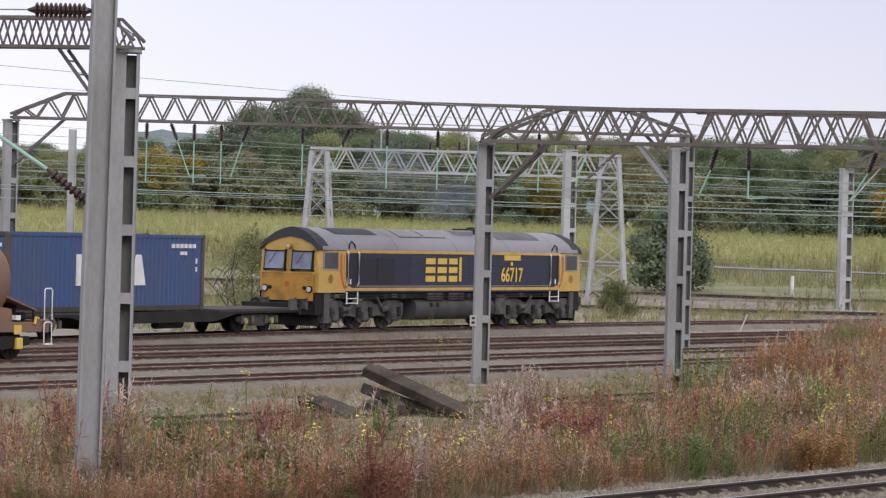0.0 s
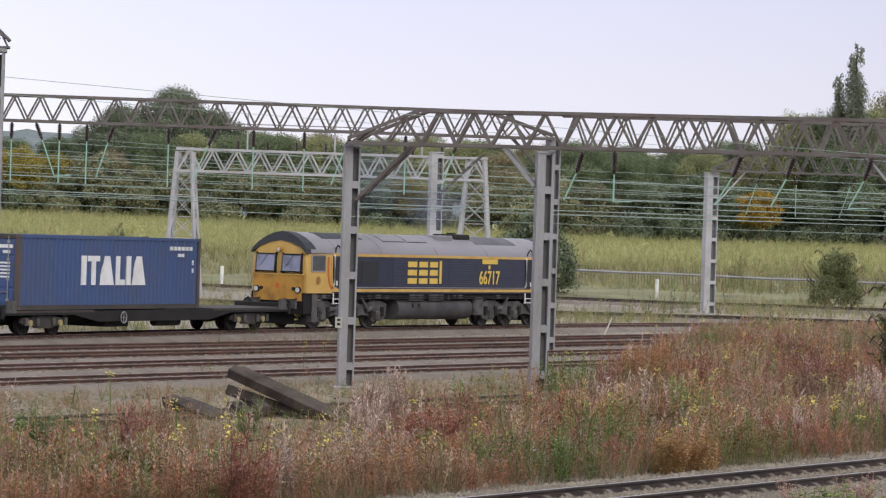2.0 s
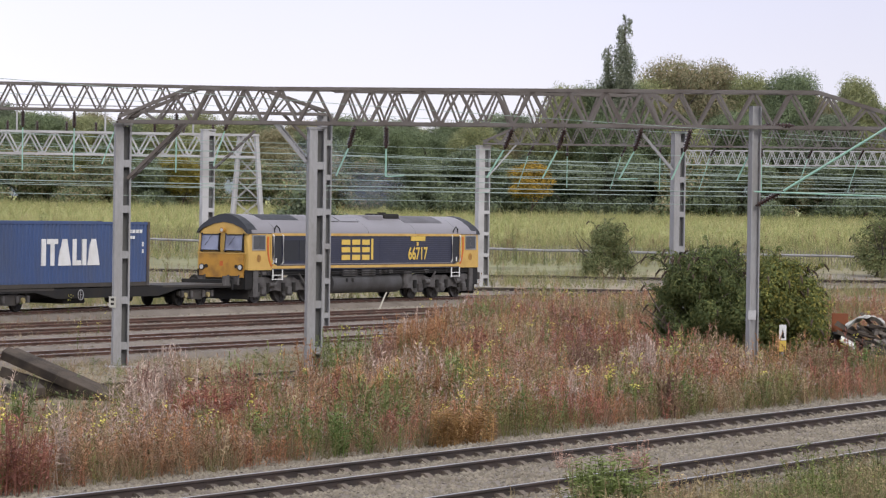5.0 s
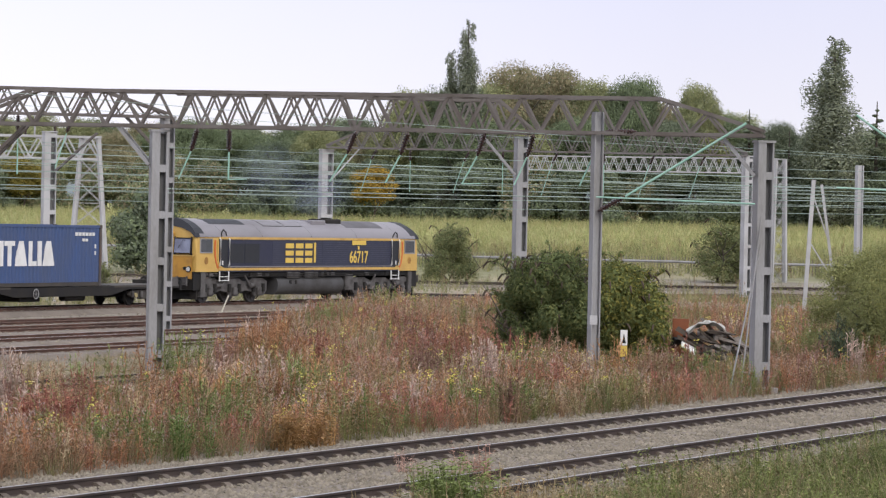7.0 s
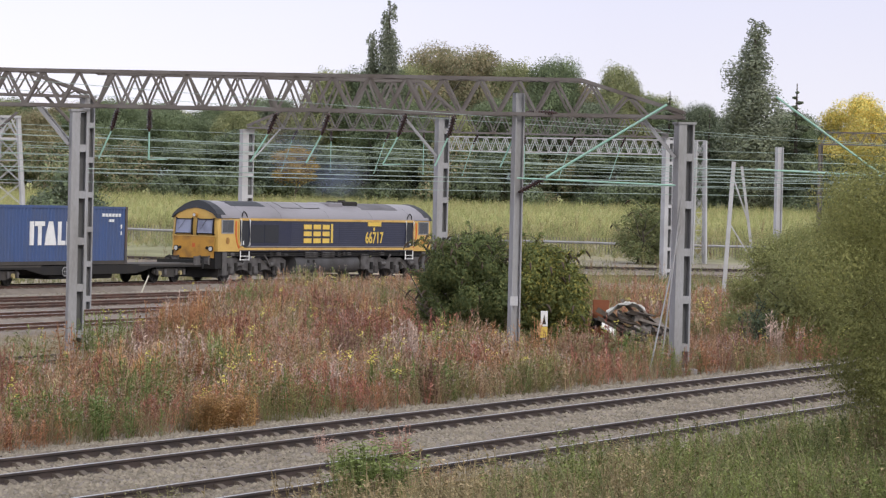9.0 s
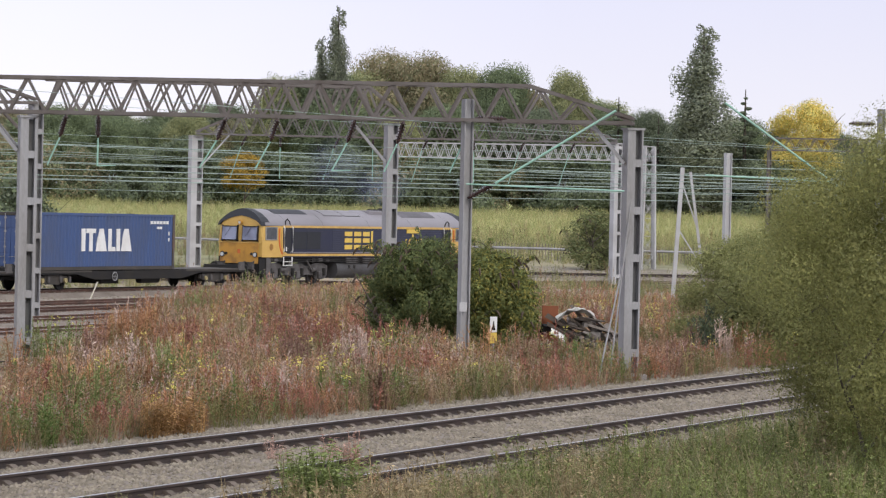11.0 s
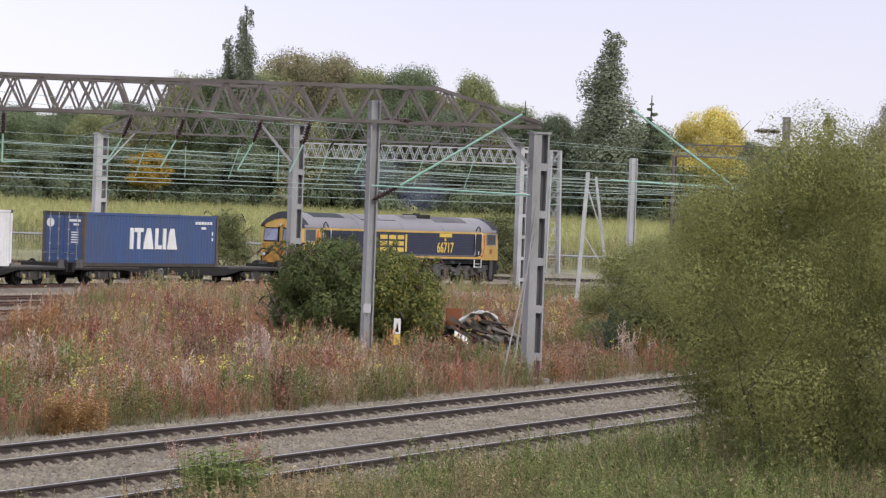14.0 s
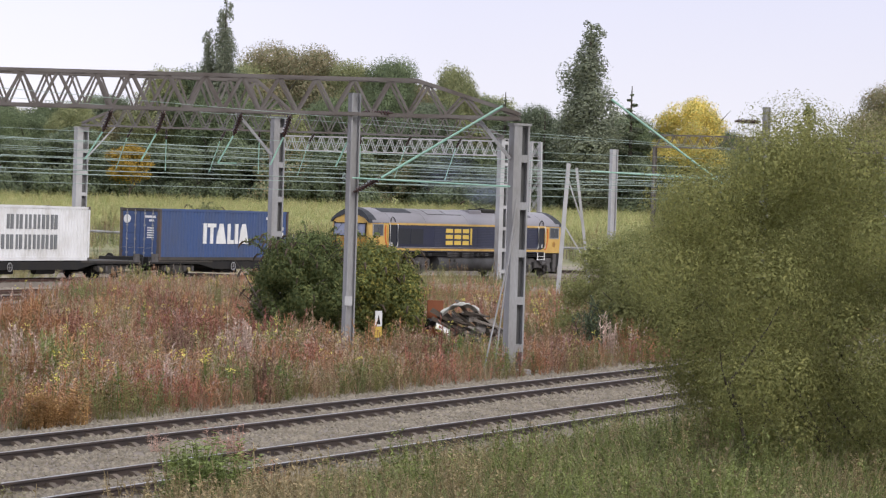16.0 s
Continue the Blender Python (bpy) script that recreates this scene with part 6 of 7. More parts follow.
def make_tree(label, height, width, kind, tones, leaf, count, seed, category="tree", name="tree", squash=0.9, trunk=True, narrow=0.7, lobes=34, low=0.14, shoots=0, droop=0.38, tuck=0.0, limb=0.62):
    r = np.random.default_rng(seed)
    t = thing(name, Matrix(), label, category, "background trees" if category == "tree" else "bushes")
    wood = Shape()
    blobs = []
    if kind == "round":
        branches(wood, (0, 0, -0.3), (0, 0, 1), height * 0.5, height * 0.022, 2, r)
        for k in range(52):
            a, e = r.uniform(0, 6.28), r.uniform(-0.3, 1.0)
            q = math.sqrt(max(0, 1 - max(e, 0) ** 2)) * r.uniform(0.45, 1.12)
            rad = width * r.uniform(0.075, 0.19)
            blobs.append((math.cos(a) * q * width * 0.38, math.sin(a) * q * width * 0.38, height * 0.56 + e * height * 0.34, rad, squash))
        blobs.append((0, 0, height * 0.55, width * 0.33, 1.0))
    elif kind == "column":
        wood.tube([(0, 0, -0.3), (0.1, 0, height * 0.5), (0, 0.1, height * 0.96)], 0.3, 7, [0.32, 0.2, 0.04])
        n = 64
        for k in range(n):
            f = k / (n - 1)
            rad = width * 0.34 * (0.25 + 0.8 * math.sin(math.pi * (0.12 + 0.86 * f ** 0.75))) * (1 - 0.25 * f)
            blobs.append((r.normal(0, 1) * rad * 0.55, r.normal(0, 1) * rad * 0.55, height * (0.08 + 0.88 * f), max(rad * r.uniform(0.55, 1.15), 0.25), 1.8))
    elif kind == "spire":
        wood.tube([(0, 0, -0.3), (0, 0, height)], 0.2, 7, [0.22, 0.03])
        n = 22
        for k in range(n):
            f = k / n
            a = k * 2.4
            q = width * 0.34 * (1 - f)
            blobs.append((math.cos(a) * q, math.sin(a) * q, height * (0.12 + 0.85 * f), width * 0.26 * (1.05 - f), 0.7))
    elif kind == "bush":
        for k in range(6):
            a = r.uniform(0, 6.28)
            branches(wood, (r.normal(0, width * 0.08), r.normal(0, width * 0.08), -0.2), (math.cos(a) * 0.7, math.sin(a) * 0.7, 1), height * limb, 0.05, 1, r)
        for k in range(lobes):
            a, e = r.uniform(0, 6.28), r.uniform(0.0, 1.0)
            q = math.sqrt(1 - e * e * 0.9) * r.uniform(0.3, 1.0) * (1 - tuck * max(0, 1 - 3 * e))
            rad = min(width, height) * r.uniform(0.12, 0.24) * (34 / lobes) ** 0.35
            blobs.append((math.cos(a) * q * width * 0.4, math.sin(a) * q * width * 0.4, height * (low + (0.82 - low) * e), rad, squash))
    part("trunk", wood, BARK, t, smooth=True)
    if kind in ("round", "bush"):
        k = height / max(b[2] + b[3] * b[4] for b in blobs)
        blobs = [(b[0], b[1], b[2] * k, b[3], b[4] * k) for b in blobs]
    vs, fs, tn = leaves(blobs, count, leaf, tones, seed + 5, narrow)
    inner = [(b[0], b[1], b[2], b[3] * 0.72, b[4]) for b in blobs]
    v2, f2, t2 = leaves(inner, count // 3, leaf * (1.0 if category == "bush" else 1.35), tones, seed + 9, 0.7, 0.7, soft=0.2)
    if shoots:
        # long arching twigs that stand out of the crown, with small leaves and a drooping head
        twigs, heads, extra = Shape(), Shape(), []
        for k in range(shoots):
            b = blobs[int(r.integers(0, len(blobs)))]
            a = r.uniform(0, 6.28)
            out = Vector((math.cos(a), math.sin(a), 0))
            p = Vector(b[:3]) + out * b[3] * 0.5 + Vector((0, 0, b[3] * b[4] * 0.6))
            L = r.uniform(0.45, 1.0)
            way = (out * r.uniform(0.3, 1.0) + Vector((0, 0, 1.1))).normalized()
            pts = [p + way * L * f - Vector((0, 0, droop * L * f ** 3)) + out * 0.8 * droop * L * f ** 2 for f in (0, 0.3, 0.55, 0.75, 0.9, 1.0)]
            twigs.tube(pts, 0.012, 4, [0.014, 0.012, 0.01, 0.009, 0.008, 0.006])
            if k % 2 and droop > 0.2:
                heads.tube([pts[4], pts[5], pts[5] + out * 0.1 - Vector((0, 0, 0.12)), pts[5] + out * 0.13 - Vector((0, 0, 0.22))], 0.03, 5, [0.012, 0.035, 0.03, 0.008])
            extra += [(*q, 0.09, 1.0) for q in pts[1:5]]
        part("twig_tangle", twigs, BARK, t, kind="stuff")
        if heads.v:
            part("seed_tassel", heads, surface("brown_seed_heads", (0.07, 0.05, 0.035), 0.9, scale=5), t, "drooping brown seed heads", kind="stuff")
        v3, f3, t3 = leaves(extra, 9 * len(extra), leaf, tones, seed + 13, narrow, 0.2)
        fs, tn = np.concatenate([fs, f3 + len(vs)]), np.concatenate([tn, t3])
        vs = np.concatenate([vs, v3])
    bulk("crown", np.concatenate([vs, v2]), np.concatenate([fs, f2 + len(vs)]), LEAF, np.concatenate([tn, t2]), t)
    return t


def stand(ob, az, d, turn=0.0, sx=1.0, sz=1.0, dz=0.0, first=False):
    p = polar(az, d)
    m = Matrix.Translation((p.x, p.y, lift(p.x, p.y) + dz)) @ Matrix.Rotation(turn, 4, "Z") @ Matrix.Diagonal((sx, sx, sz, 1))
    if first:
        ob.matrix_world = m
        return ob
    return copy_thing(ob, m @ Matrix.Diagonal((1 / ob.scale.x, 1 / ob.scale.y, 1 / ob.scale.z, 1)))


# far leaf tones, paled and greyed to carry the haze of distance
DARK = [(0.15, 0.18, 0.125), (0.185, 0.22, 0.145), (0.215, 0.245, 0.165)]
MID = [(0.192, 0.235, 0.133), (0.23, 0.277, 0.153), (0.16, 0.202, 0.122)]
LIGHT = [(0.335, 0.36, 0.185), (0.275, 0.30, 0.162), (0.39, 0.39, 0.20)]
BROWNISH = [(0.33, 0.30, 0.185), (0.26, 0.265, 0.155), (0.385, 0.32, 0.20)]
YELLOWISH = [(0.42, 0.28, 0.06), (0.30, 0.24, 0.07), (0.48, 0.31, 0.06)]
GOLD = [(0.80, 0.68, 0.24), (0.66, 0.62, 0.22), (0.84, 0.66, 0.20)]

oak_dark = make_tree("large dark green broadleaf tree at the field's edge", 14.0, 13.0, "round", DARK, 0.17, 48000, 101)
oak_mid = make_tree("mid-green broadleaf tree at the field's edge", 14.0, 12.0, "round", MID, 0.17, 48000, 102)
oak_light = make_tree("light green rounded tree on the skyline", 14.0, 11.0, "round", LIGHT, 0.17, 48000, 103)
oak_brown = make_tree("browning autumn broadleaf tree", 14.0, 12.0, "round", BROWNISH, 0.17, 46000, 104)
small_gold = make_tree("small tree with orange-yellow autumn leaves", 7.0, 5.2, "round", YELLOWISH, 0.17, 9000, 105)
round_gold = make_tree("rounded golden-yellow autumn tree", 12.5, 8.5, "round", GOLD, 0.16, 20000, 106)
lime_gold = make_tree("broad yellow-green autumn tree at the field's edge", 8.0, 8.0, "round", [(0.30, 0.25, 0.07), (0.24, 0.23, 0.075), (0.36, 0.28, 0.07)], 0.18, 22000, 115)
poplar = make_tree("tall narrow poplar above the other trees", 21.0, 4.3, "column", [(0.23, 0.25, 0.185), (0.26, 0.28, 0.20), (0.19, 0.215, 0.16)], 0.18, 24000, 107)
spruce = make_tree("slim dark conifer on the skyline", 13.0, 4.5, "spire", DARK, 0.2, 12000, 108)
shrub = make_tree("dense dark hedge shrub along the field", 6.0, 9.0, "bush", DARK + DARK + MID, 0.2, 28000, 109, "hedge", "hedge_shrub")
shrub_lt = make_tree("hedge shrub turning olive and brown", 6.0, 8.0, "bush", MID + BROWNISH, 0.2, 27000, 110, "hedge", "hedge_shrub")


def grow_woods():
    r = np.random.default_rng(55)
    used = set()

    def put(ob, az, d, height, wide=1.0, base=14.0):
        first = ob.name not in used
        used.add(ob.name)
        sz = height / base
        stand(ob, az, d, r.uniform(0, 6.28), sz * wide, sz, -0.3, first)

    # skyline trees, as bearing, distance, height
    for az, d, h, ob, wide in (
        (-8.8, 372, 15.6, oak_dark, 0.98), (-9.7, 368, 13.2, oak_dark, 0.95), (-7.9, 376, 13.4, oak_dark, 0.95), (-10.6, 378, 9.5, oak_mid, 1.0), (-12.2, 380, 9.0, oak_mid, 1.0), (-13.4, 372, 8.0, oak_dark, 1.1), (-14.6, 374, 8.5, oak_mid, 1.1),
        (-7.0, 384, 11.0, oak_mid, 1.1), (-6.1, 386, 11.6, oak_brown, 1.0), (-5.2, 384, 11.0, oak_mid, 1.1), (-4.3, 380, 11.8, oak_light, 0.9), (-3.4, 384, 11.4, oak_mid, 1.0), (-2.5, 380, 11.0, oak_brown, 1.0), (-1.6, 378, 11.6, oak_mid, 1.05), (-0.7, 376, 11.2, oak_dark, 1.1), (0.2, 374, 11.2, oak_mid, 1.05), (1.1, 370, 12.0, oak_dark, 1.0),
        (2.2, 356, 14.8, oak_light, 0.9), (2.9, 354, 15.4, oak_mid, 0.9), (3.6, 362, 16.0, oak_light, 0.9), (4.0, 364, 18.4, oak_brown, 0.8), (4.7, 362, 18.0, oak_brown, 0.85), (5.3, 358, 16.4, oak_light, 0.75), (6.05, 356, 16.8, oak_mid, 0.62), (6.4, 360, 14.6, oak_brown, 0.75), (7.15, 352, 16.0, oak_light, 0.6), (7.9, 356, 12.0, oak_mid, 0.85),
        (8.7, 352, 11.8, oak_dark, 0.9), (9.3, 348, 11.0, oak_dark, 0.9), (10.1, 350, 11.2, oak_mid, 0.9), (10.9, 352, 10.0, oak_dark, 0.9), (11.8, 350, 10.0, oak_mid, 0.9), (12.6, 350, 9.0, oak_dark, 1.0), (13.7, 350, 9.5, oak_mid, 1.0), (14.8, 330, 14.5, oak_brown, 0.9), (15.8, 330, 14.0, oak_mid, 1.0),
        (3.4, 344, 11.5, oak_mid, 1.0), (5.0, 345, 11.8, oak_mid, 1.0), (6.6, 345, 11.6, oak_dark, 1.0), (4.2, 342, 10.5, oak_light, 1.0),
    ):
        put(ob, az, d, h, wide)
    for az, d, h in ((8.05, 340, 12.6), (8.75, 338, 10.5), (10.25, 334, 13.4)):
        put(spruce, az, d, h, 1.5, 13.0)
    for az, d, h, w in ((3.14, 350, 22.4, 0.9), (2.85, 351, 19.2, 0.9), (9.5, 330, 20.2, 1.75)):
        put(poplar, az, d, h, w, 21.0)
    put(round_gold, 11.3, 332, 12.6, 1.0, 12.5)
    for az, d, h in ((-11.3, 335, 7.4), (-10.65, 337, 6.8), (-4.6, 336, 6.0)):
        put(lime_gold, az, d, h, 1.0, 8.0)
    for az, d, h in ((1.52, 326, 6.0), (-6.6, 332, 5.0)):
        put(small_gold, az, d, h, 1.15, 7.0)
    az = -16.5
    pool = (oak_mid, oak_light, oak_brown, oak_light, oak_mid)
    while az < 16.5:
        tall = 10.2 + 1.5 * noise.noise((az * 0.8, 5, 0)) + (2.6 if 2 < az < 7.8 else 0) - (2.6 if az < -9.5 else 0) - (1.8 if az > 10 else 0)
        put(pool[int(r.integers(0, 5))], az, r.uniform(352, 366), tall * r.uniform(0.92, 1.05), 1.0)
        put(pool[int(r.integers(0, 5))], az + 0.3, r.uniform(375, 400), tall * r.uniform(1.0, 1.12), 1.0)
        az += r.uniform(0.55, 0.8)
    az = -16.0
    while az < 16:
        put(shrub if r.uniform() < 0.62 else shrub_lt, az, r.uniform(329, 340), r.uniform(5.2, 7.4), 1.05, 6.0)
        az += r.uniform(0.75, 1.15)


grow_woods()

buddleia = make_tree("dark green bush with drooping seed heads among weeds", 3.5, 4.3, "bush", [(0.105, 0.135, 0.058), (0.135, 0.17, 0.072), (0.16, 0.195, 0.08), (0.22, 0.24, 0.09)], 0.12, 44000, 201, "bush", "bush", narrow=0.32, lobes=85, low=0.1, shoots=150)
stand(buddleia, 4.68, 100, 0.4, first=True)
elder = make_tree("mid-green bush with yellowing leaves beside the dark bush", 3.3, 3.6, "bush", [(0.14, 0.17, 0.065), (0.18, 0.205, 0.075), (0.23, 0.25, 0.085), (0.33, 0.30, 0.085)], 0.12, 30000, 213, "bush", "bush", narrow=0.4, lobes=70, low=0.1, shoots=90)
stand(elder, 5.82, 101, 0.4, first=True)
bush2 = make_tree("grey-green feathery bush beside the far sidings", 3.4, 3.2, "bush", [(0.19, 0.215, 0.10), (0.155, 0.185, 0.085), (0.24, 0.24, 0.115)], 0.11, 11000, 202, "bush", "bush", narrow=0.4, lobes=46, low=0.1, shoots=34)
stand(bush2, 2.87, 205, 0, 1.25, 1.1, first=True)
stand(bush2, 7.75, 215, 1.4, 1.7, 1.2)
young = make_tree("sparse feathery young tree beside the track", 4.1, 3.0, "bush", [(0.22, 0.24, 0.12), (0.27, 0.27, 0.14)], 0.11, 4200, 212, "bush", "young_tree", narrow=0.4, shoots=20)
stand(young, -9.75, 150, 0.7, first=True)
stand(bush2, -3.25, 163, 2.2, 0.7, 0.6)
bush3 = make_tree("dark rounded bush at the edge of the field", 5.4, 5.6, "bush", DARK + MID, 0.2, 14000, 203, "bush", "bush")
stand(bush3, -2.4, 212, 0.3, 1.15, 1.0, first=True)
hazel = make_tree("olive-green bush behind the willow", 4.1, 4.6, "bush", [(0.30, 0.31, 0.135), (0.26, 0.28, 0.12), (0.36, 0.36, 0.155)], 0.075, 60000, 204, "bush", "bush", narrow=0.34, lobes=80, limb=0.38)
stand(hazel, 10.35, 103, 0.0, 1.15, 1.0, first=True)
stand(hazel, 11.3, 100, 2.0, 1.45, 1.15)
stand(hazel, 13.4, 112, 4.0, 1.3, 1.3)
sage = make_tree("low blue-green leafy plant among rusty weeds", 1.5, 1.9, "bush", [(0.17, 0.22, 0.14), (0.21, 0.26, 0.165), (0.14, 0.18, 0.11)], 0.09, 2600, 214, "bush", "low_bush", narrow=0.4, low=0.1, lobes=20, shoots=40, droop=0.1)
stand(sage, 9.75, 99, 0.0, 0.8, 0.9, first=True)
willow = make_tree("large olive-green willow bush close to the camera", 5.25, 8.2, "bush", [(0.27, 0.27, 0.105), (0.235, 0.245, 0.097), (0.315, 0.305, 0.118)], 0.042, 240000, 205, "bush", "willow_bush", narrow=0.3, lobes=90, low=0.13, tuck=0.12, limb=0.36)
stand(willow, 13.95, 43.0, 0.9, first=True)
stand(willow, 20.0, 42.0, 2.6, 1.1, 1.1)

sapling = make_tree("slim pale-leaved sapling rising behind the willow", 8.6, 2.2, "column", [(0.20, 0.22, 0.10), (0.25, 0.26, 0.12)], 0.2, 2400, 206, "tree", "sapling", narrow=0.4)
stand(sapling, 13.35, 120, 0.3, 0.9, 1.0, first=True)
stand(sapling, 12.9, 124, 1.3, 0.8, 0.9)
stand(sapling, 12.5, 126, 2.3, 0.7, 0.85)
# ---- tracks and fence beyond the train ----
def cross_path(a0, d0, a1, d1, n=12, z=0.0):
    pts = [polar(a0, d0).lerp(polar(a1, d1), k / n) for k in range(n + 1)]
    d = (pts[-1] - pts[0]).normalized()
    side = Vector((d.y, -d.x, 0))
    return [(Vector((p.x, p.y, lift(p.x, p.y) + 0.30 + z)), side) for p in pts]


track("brown-railed track across the far side of the yard", cross_path(-22, 219, 20, 213, 30), shiny=False)
track("overgrown track beyond the train", cross_path(-22, 186, 16, 190, 30), shiny=False, bed=True)


def palisade():
    t = thing("palisade_fence", Matrix(), "pale steel palisade fence along the field", "fence")
    s = Shape()
    p, q = polar(-6, 236), polar(14, 226)
    n = 380
    for k in range(n):
        c = p.lerp(q, k / n)
        z = lift(c.x, c.y)
        s.beam((c.x, c.y, z), (c.x, c.y, z + 1.15), 0.03, 0.03)
    line = [p.lerp(q, k / 40) for k in range(41)]
    part("fence_rail", Shape().tube([(c.x, c.y, lift(c.x, c.y) + 0.8) for c in line], 0.1, 6), GALV, t, "pale flat top rail")
    part("paling", s, TRUSS_GREY, t, kind="stuff")


palisade()

# blue-grey hills far off, the haze of distance mixed into their colour
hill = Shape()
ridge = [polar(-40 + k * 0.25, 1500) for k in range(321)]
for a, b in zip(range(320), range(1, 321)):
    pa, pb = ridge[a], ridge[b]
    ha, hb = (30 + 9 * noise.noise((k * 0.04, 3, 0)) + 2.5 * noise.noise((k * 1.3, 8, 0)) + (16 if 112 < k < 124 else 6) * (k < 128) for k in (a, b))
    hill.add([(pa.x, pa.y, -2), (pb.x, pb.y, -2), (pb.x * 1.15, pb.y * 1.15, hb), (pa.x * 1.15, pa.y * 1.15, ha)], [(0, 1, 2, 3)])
tagged(part("backdrop_hills", hill, surface("hazy_woodland", (0.17, 0.20, 0.21), 0.95, second=(0.12, 0.15, 0.15), scale=0.02, stain=0.9, grain=0.2)), "low wooded hills tinted blue-grey with painted haze", "hills", kind="structure")


# ---- the parked tank wagon on the siding ----
def tank_wagon():
    t = thing("tank_wagon", Matrix.Translation(plan(63.2, -63.3)) @ Matrix.Rotation(math.atan2(U.y, U.x), 4, "Z"), "rusty brown tank wagon parked on a siding", "tank wagon")
    e = 5.8
    part("tank", Shape().tube([(-e + 0.9, 0, 2.15), (-e + 1.0, 0, 2.15), (-e + 1.3, 0, 2.15), (e - 1.75, 0, 2.22), (e - 1.45, 0, 2.22), (e - 1.3, 0, 2.22)], 1.25, 32, [0.7, 1.05, 1.25, 1.25, 1.08, 0.7]), TANK_BROWN, t, "rust-streaked brown tank barrel", smooth=True)
    part("cradle", Shape().extrude([(e - 2.3, 1.06), (e - 1.25, 1.06), (e - 1.3, 1.42), (e - 2.3, 1.55)], lambda a, b, q: (a, -1.0 + 2.0 * q, b)), TANK_BROWN, t)
    part("end_apron", Shape().extrude([(e - 0.3, 1.36), (e - 0.3, 1.40), (e - 1.75, 1.86), (e - 1.75, 1.80)], lambda a, b, q: (a, -1.05 + 2.1 * q, b)), TANK_BROWN, t, "sloping brown end plate")
    part("brake_valve", Shape().box(e - 1.3, -0.7, 1.06, e - 0.75, 0.7, 1.5, 0.06).tube([(e - 0.8, -0.75, 1.2), (e - 0.55, -0.75, 1.2)], 0.12, 12), BLACK, t)
    part("apron_stay", Shape().tube([(e - 0.35, -0.95, 1.06), (e - 0.35, -0.95, 1.38)], 0.03, 8), BLACK, t, smooth=True)
    for y in (-1.1, 1.1):
        part("solebar", Shape().box(-e, y - 0.05, 0.78, e - 0.1, y + 0.05, 1.06, 0.01), TANK_BROWN, t)
    part("headstock", Shape().box(e - 0.16, -1.25, 0.76, e, 1.25, 1.1, 0.02), TANK_BROWN, t)
    for y in (-0.88, 0.88):
        bf = part("buffer", Shape().tube([(e, y, 1.0), (e + 0.35, y, 1.0)], 0.13, 14), TANK_BROWN, t, smooth=True)
        part("buffer_head", Shape().tube([(e + 0.33, y, 1.0), (e + 0.41, y, 1.0)], 0.24, 20), CHASSIS, bf, smooth=True)
    for c in (e - 2.0, -e + 2.0):
        for x in (-0.9, 0.9):
            wheelset(t, c + x, 0.44, mat=BLACK)
            part("axle_cover", Shape().box(c + x - 0.12, -1.18, 0.3, c + x + 0.12, -1.0, 0.62, 0.03), YELLOW_BRIGHT, t, "yellow axle box")
        part("bogie_frame", Shape().extrude([(-1.4, 0.42), (-0.4, 0.3), (0.4, 0.3), (1.4, 0.42), (1.35, 0.66), (-1.35, 0.66)], lambda a, b, q: (c + a, -1.08 + 0.1 * q, b)).extrude([(-1.4, 0.42), (-0.4, 0.3), (0.4, 0.3), (1.4, 0.42), (1.35, 0.66), (-1.35, 0.66)], lambda a, b, q: (c + a, 0.98 + 0.1 * q, b)), BLACK, t)
    for z0, z1 in ((1.12, 1.95), (0.42, 1.0)):
        loop = [(e - 0.25, -1.28, z0), (e - 0.25, -1.28, z1), (e - 0.2, -1.28, z1 + 0.05), (e + 0.02, -1.28, z1 + 0.05), (e + 0.07, -1.28, z1), (e + 0.07, -1.28, z0)]
        part("step_loop", Shape().tube(loop, 0.022, 8), WHITE, t, "white step handrail", smooth=True)
    part("step", Shape().box(e - 0.25, -1.34, 0.42, e + 0.07, -1.22, 0.46), WHITE, t)
    part("label_panel", Shape().box(e - 1.35, -1.17, 0.72, e - 1.05, -1.155, 0.98), YELLOW_BRIGHT, t, "yellow label panel")
    part("label_panel", Shape().box(e - 1.3, -1.17, 1.12, e - 1.1, -1.02, 1.25), WHITE, t)
    part("release_handle", Shape().tube([(e - 0.55, -1.2, 1.0), (e - 0.5, -1.2, 1.2), (e - 0.4, -1.2, 1.16)], 0.04, 8), YELLOW_BRIGHT, t, smooth=True)


tank_wagon()


# ---- heap of old sleepers, rubble, sign, litter ----
def timber(p, q, roll, label="weathered dark timber sleeper tipped on the grass"):
    p, q = Vector(p), Vector(q)
    s = Shape().box(0, -0.155, -0.115, (q - p).length, 0.155, 0.115, 0.02)
    ob = part("timber_sleeper", s, TIMBER)
    d = (q - p).normalized()
    ob.matrix_world = Matrix.Translation(p) @ d.to_track_quat("X", "Z").to_matrix().to_4x4() @ Matrix.Rotation(roll, 4, "X")
    return tagged(ob, label, "timber sleeper", "heap of timber sleepers")


timber((-9.92, 74.4, 0.72), (-7.2, 73.7, -0.36), 0.35)
timber((-9.78, 74.75, 0.70), (-7.1, 74.0, -0.34), 0.2)
timber((-9.98, 74.5, 0.28), (-7.9, 74.1, -0.32), -0.2)
timber((-9.6, 75.2, 0.10), (-9.0, 73.4, -0.12), 0.0)
timber((-9.9, 75.0, -0.12), (-9.2, 73.2, -0.25), 0.1)
timber((-11.2, 73.4, 0.06), (-9.9, 72.2, -0.28), 0.3)
timber((-10.9, 73.8, 0.0), (-9.7, 72.6, -0.3), 0.1)


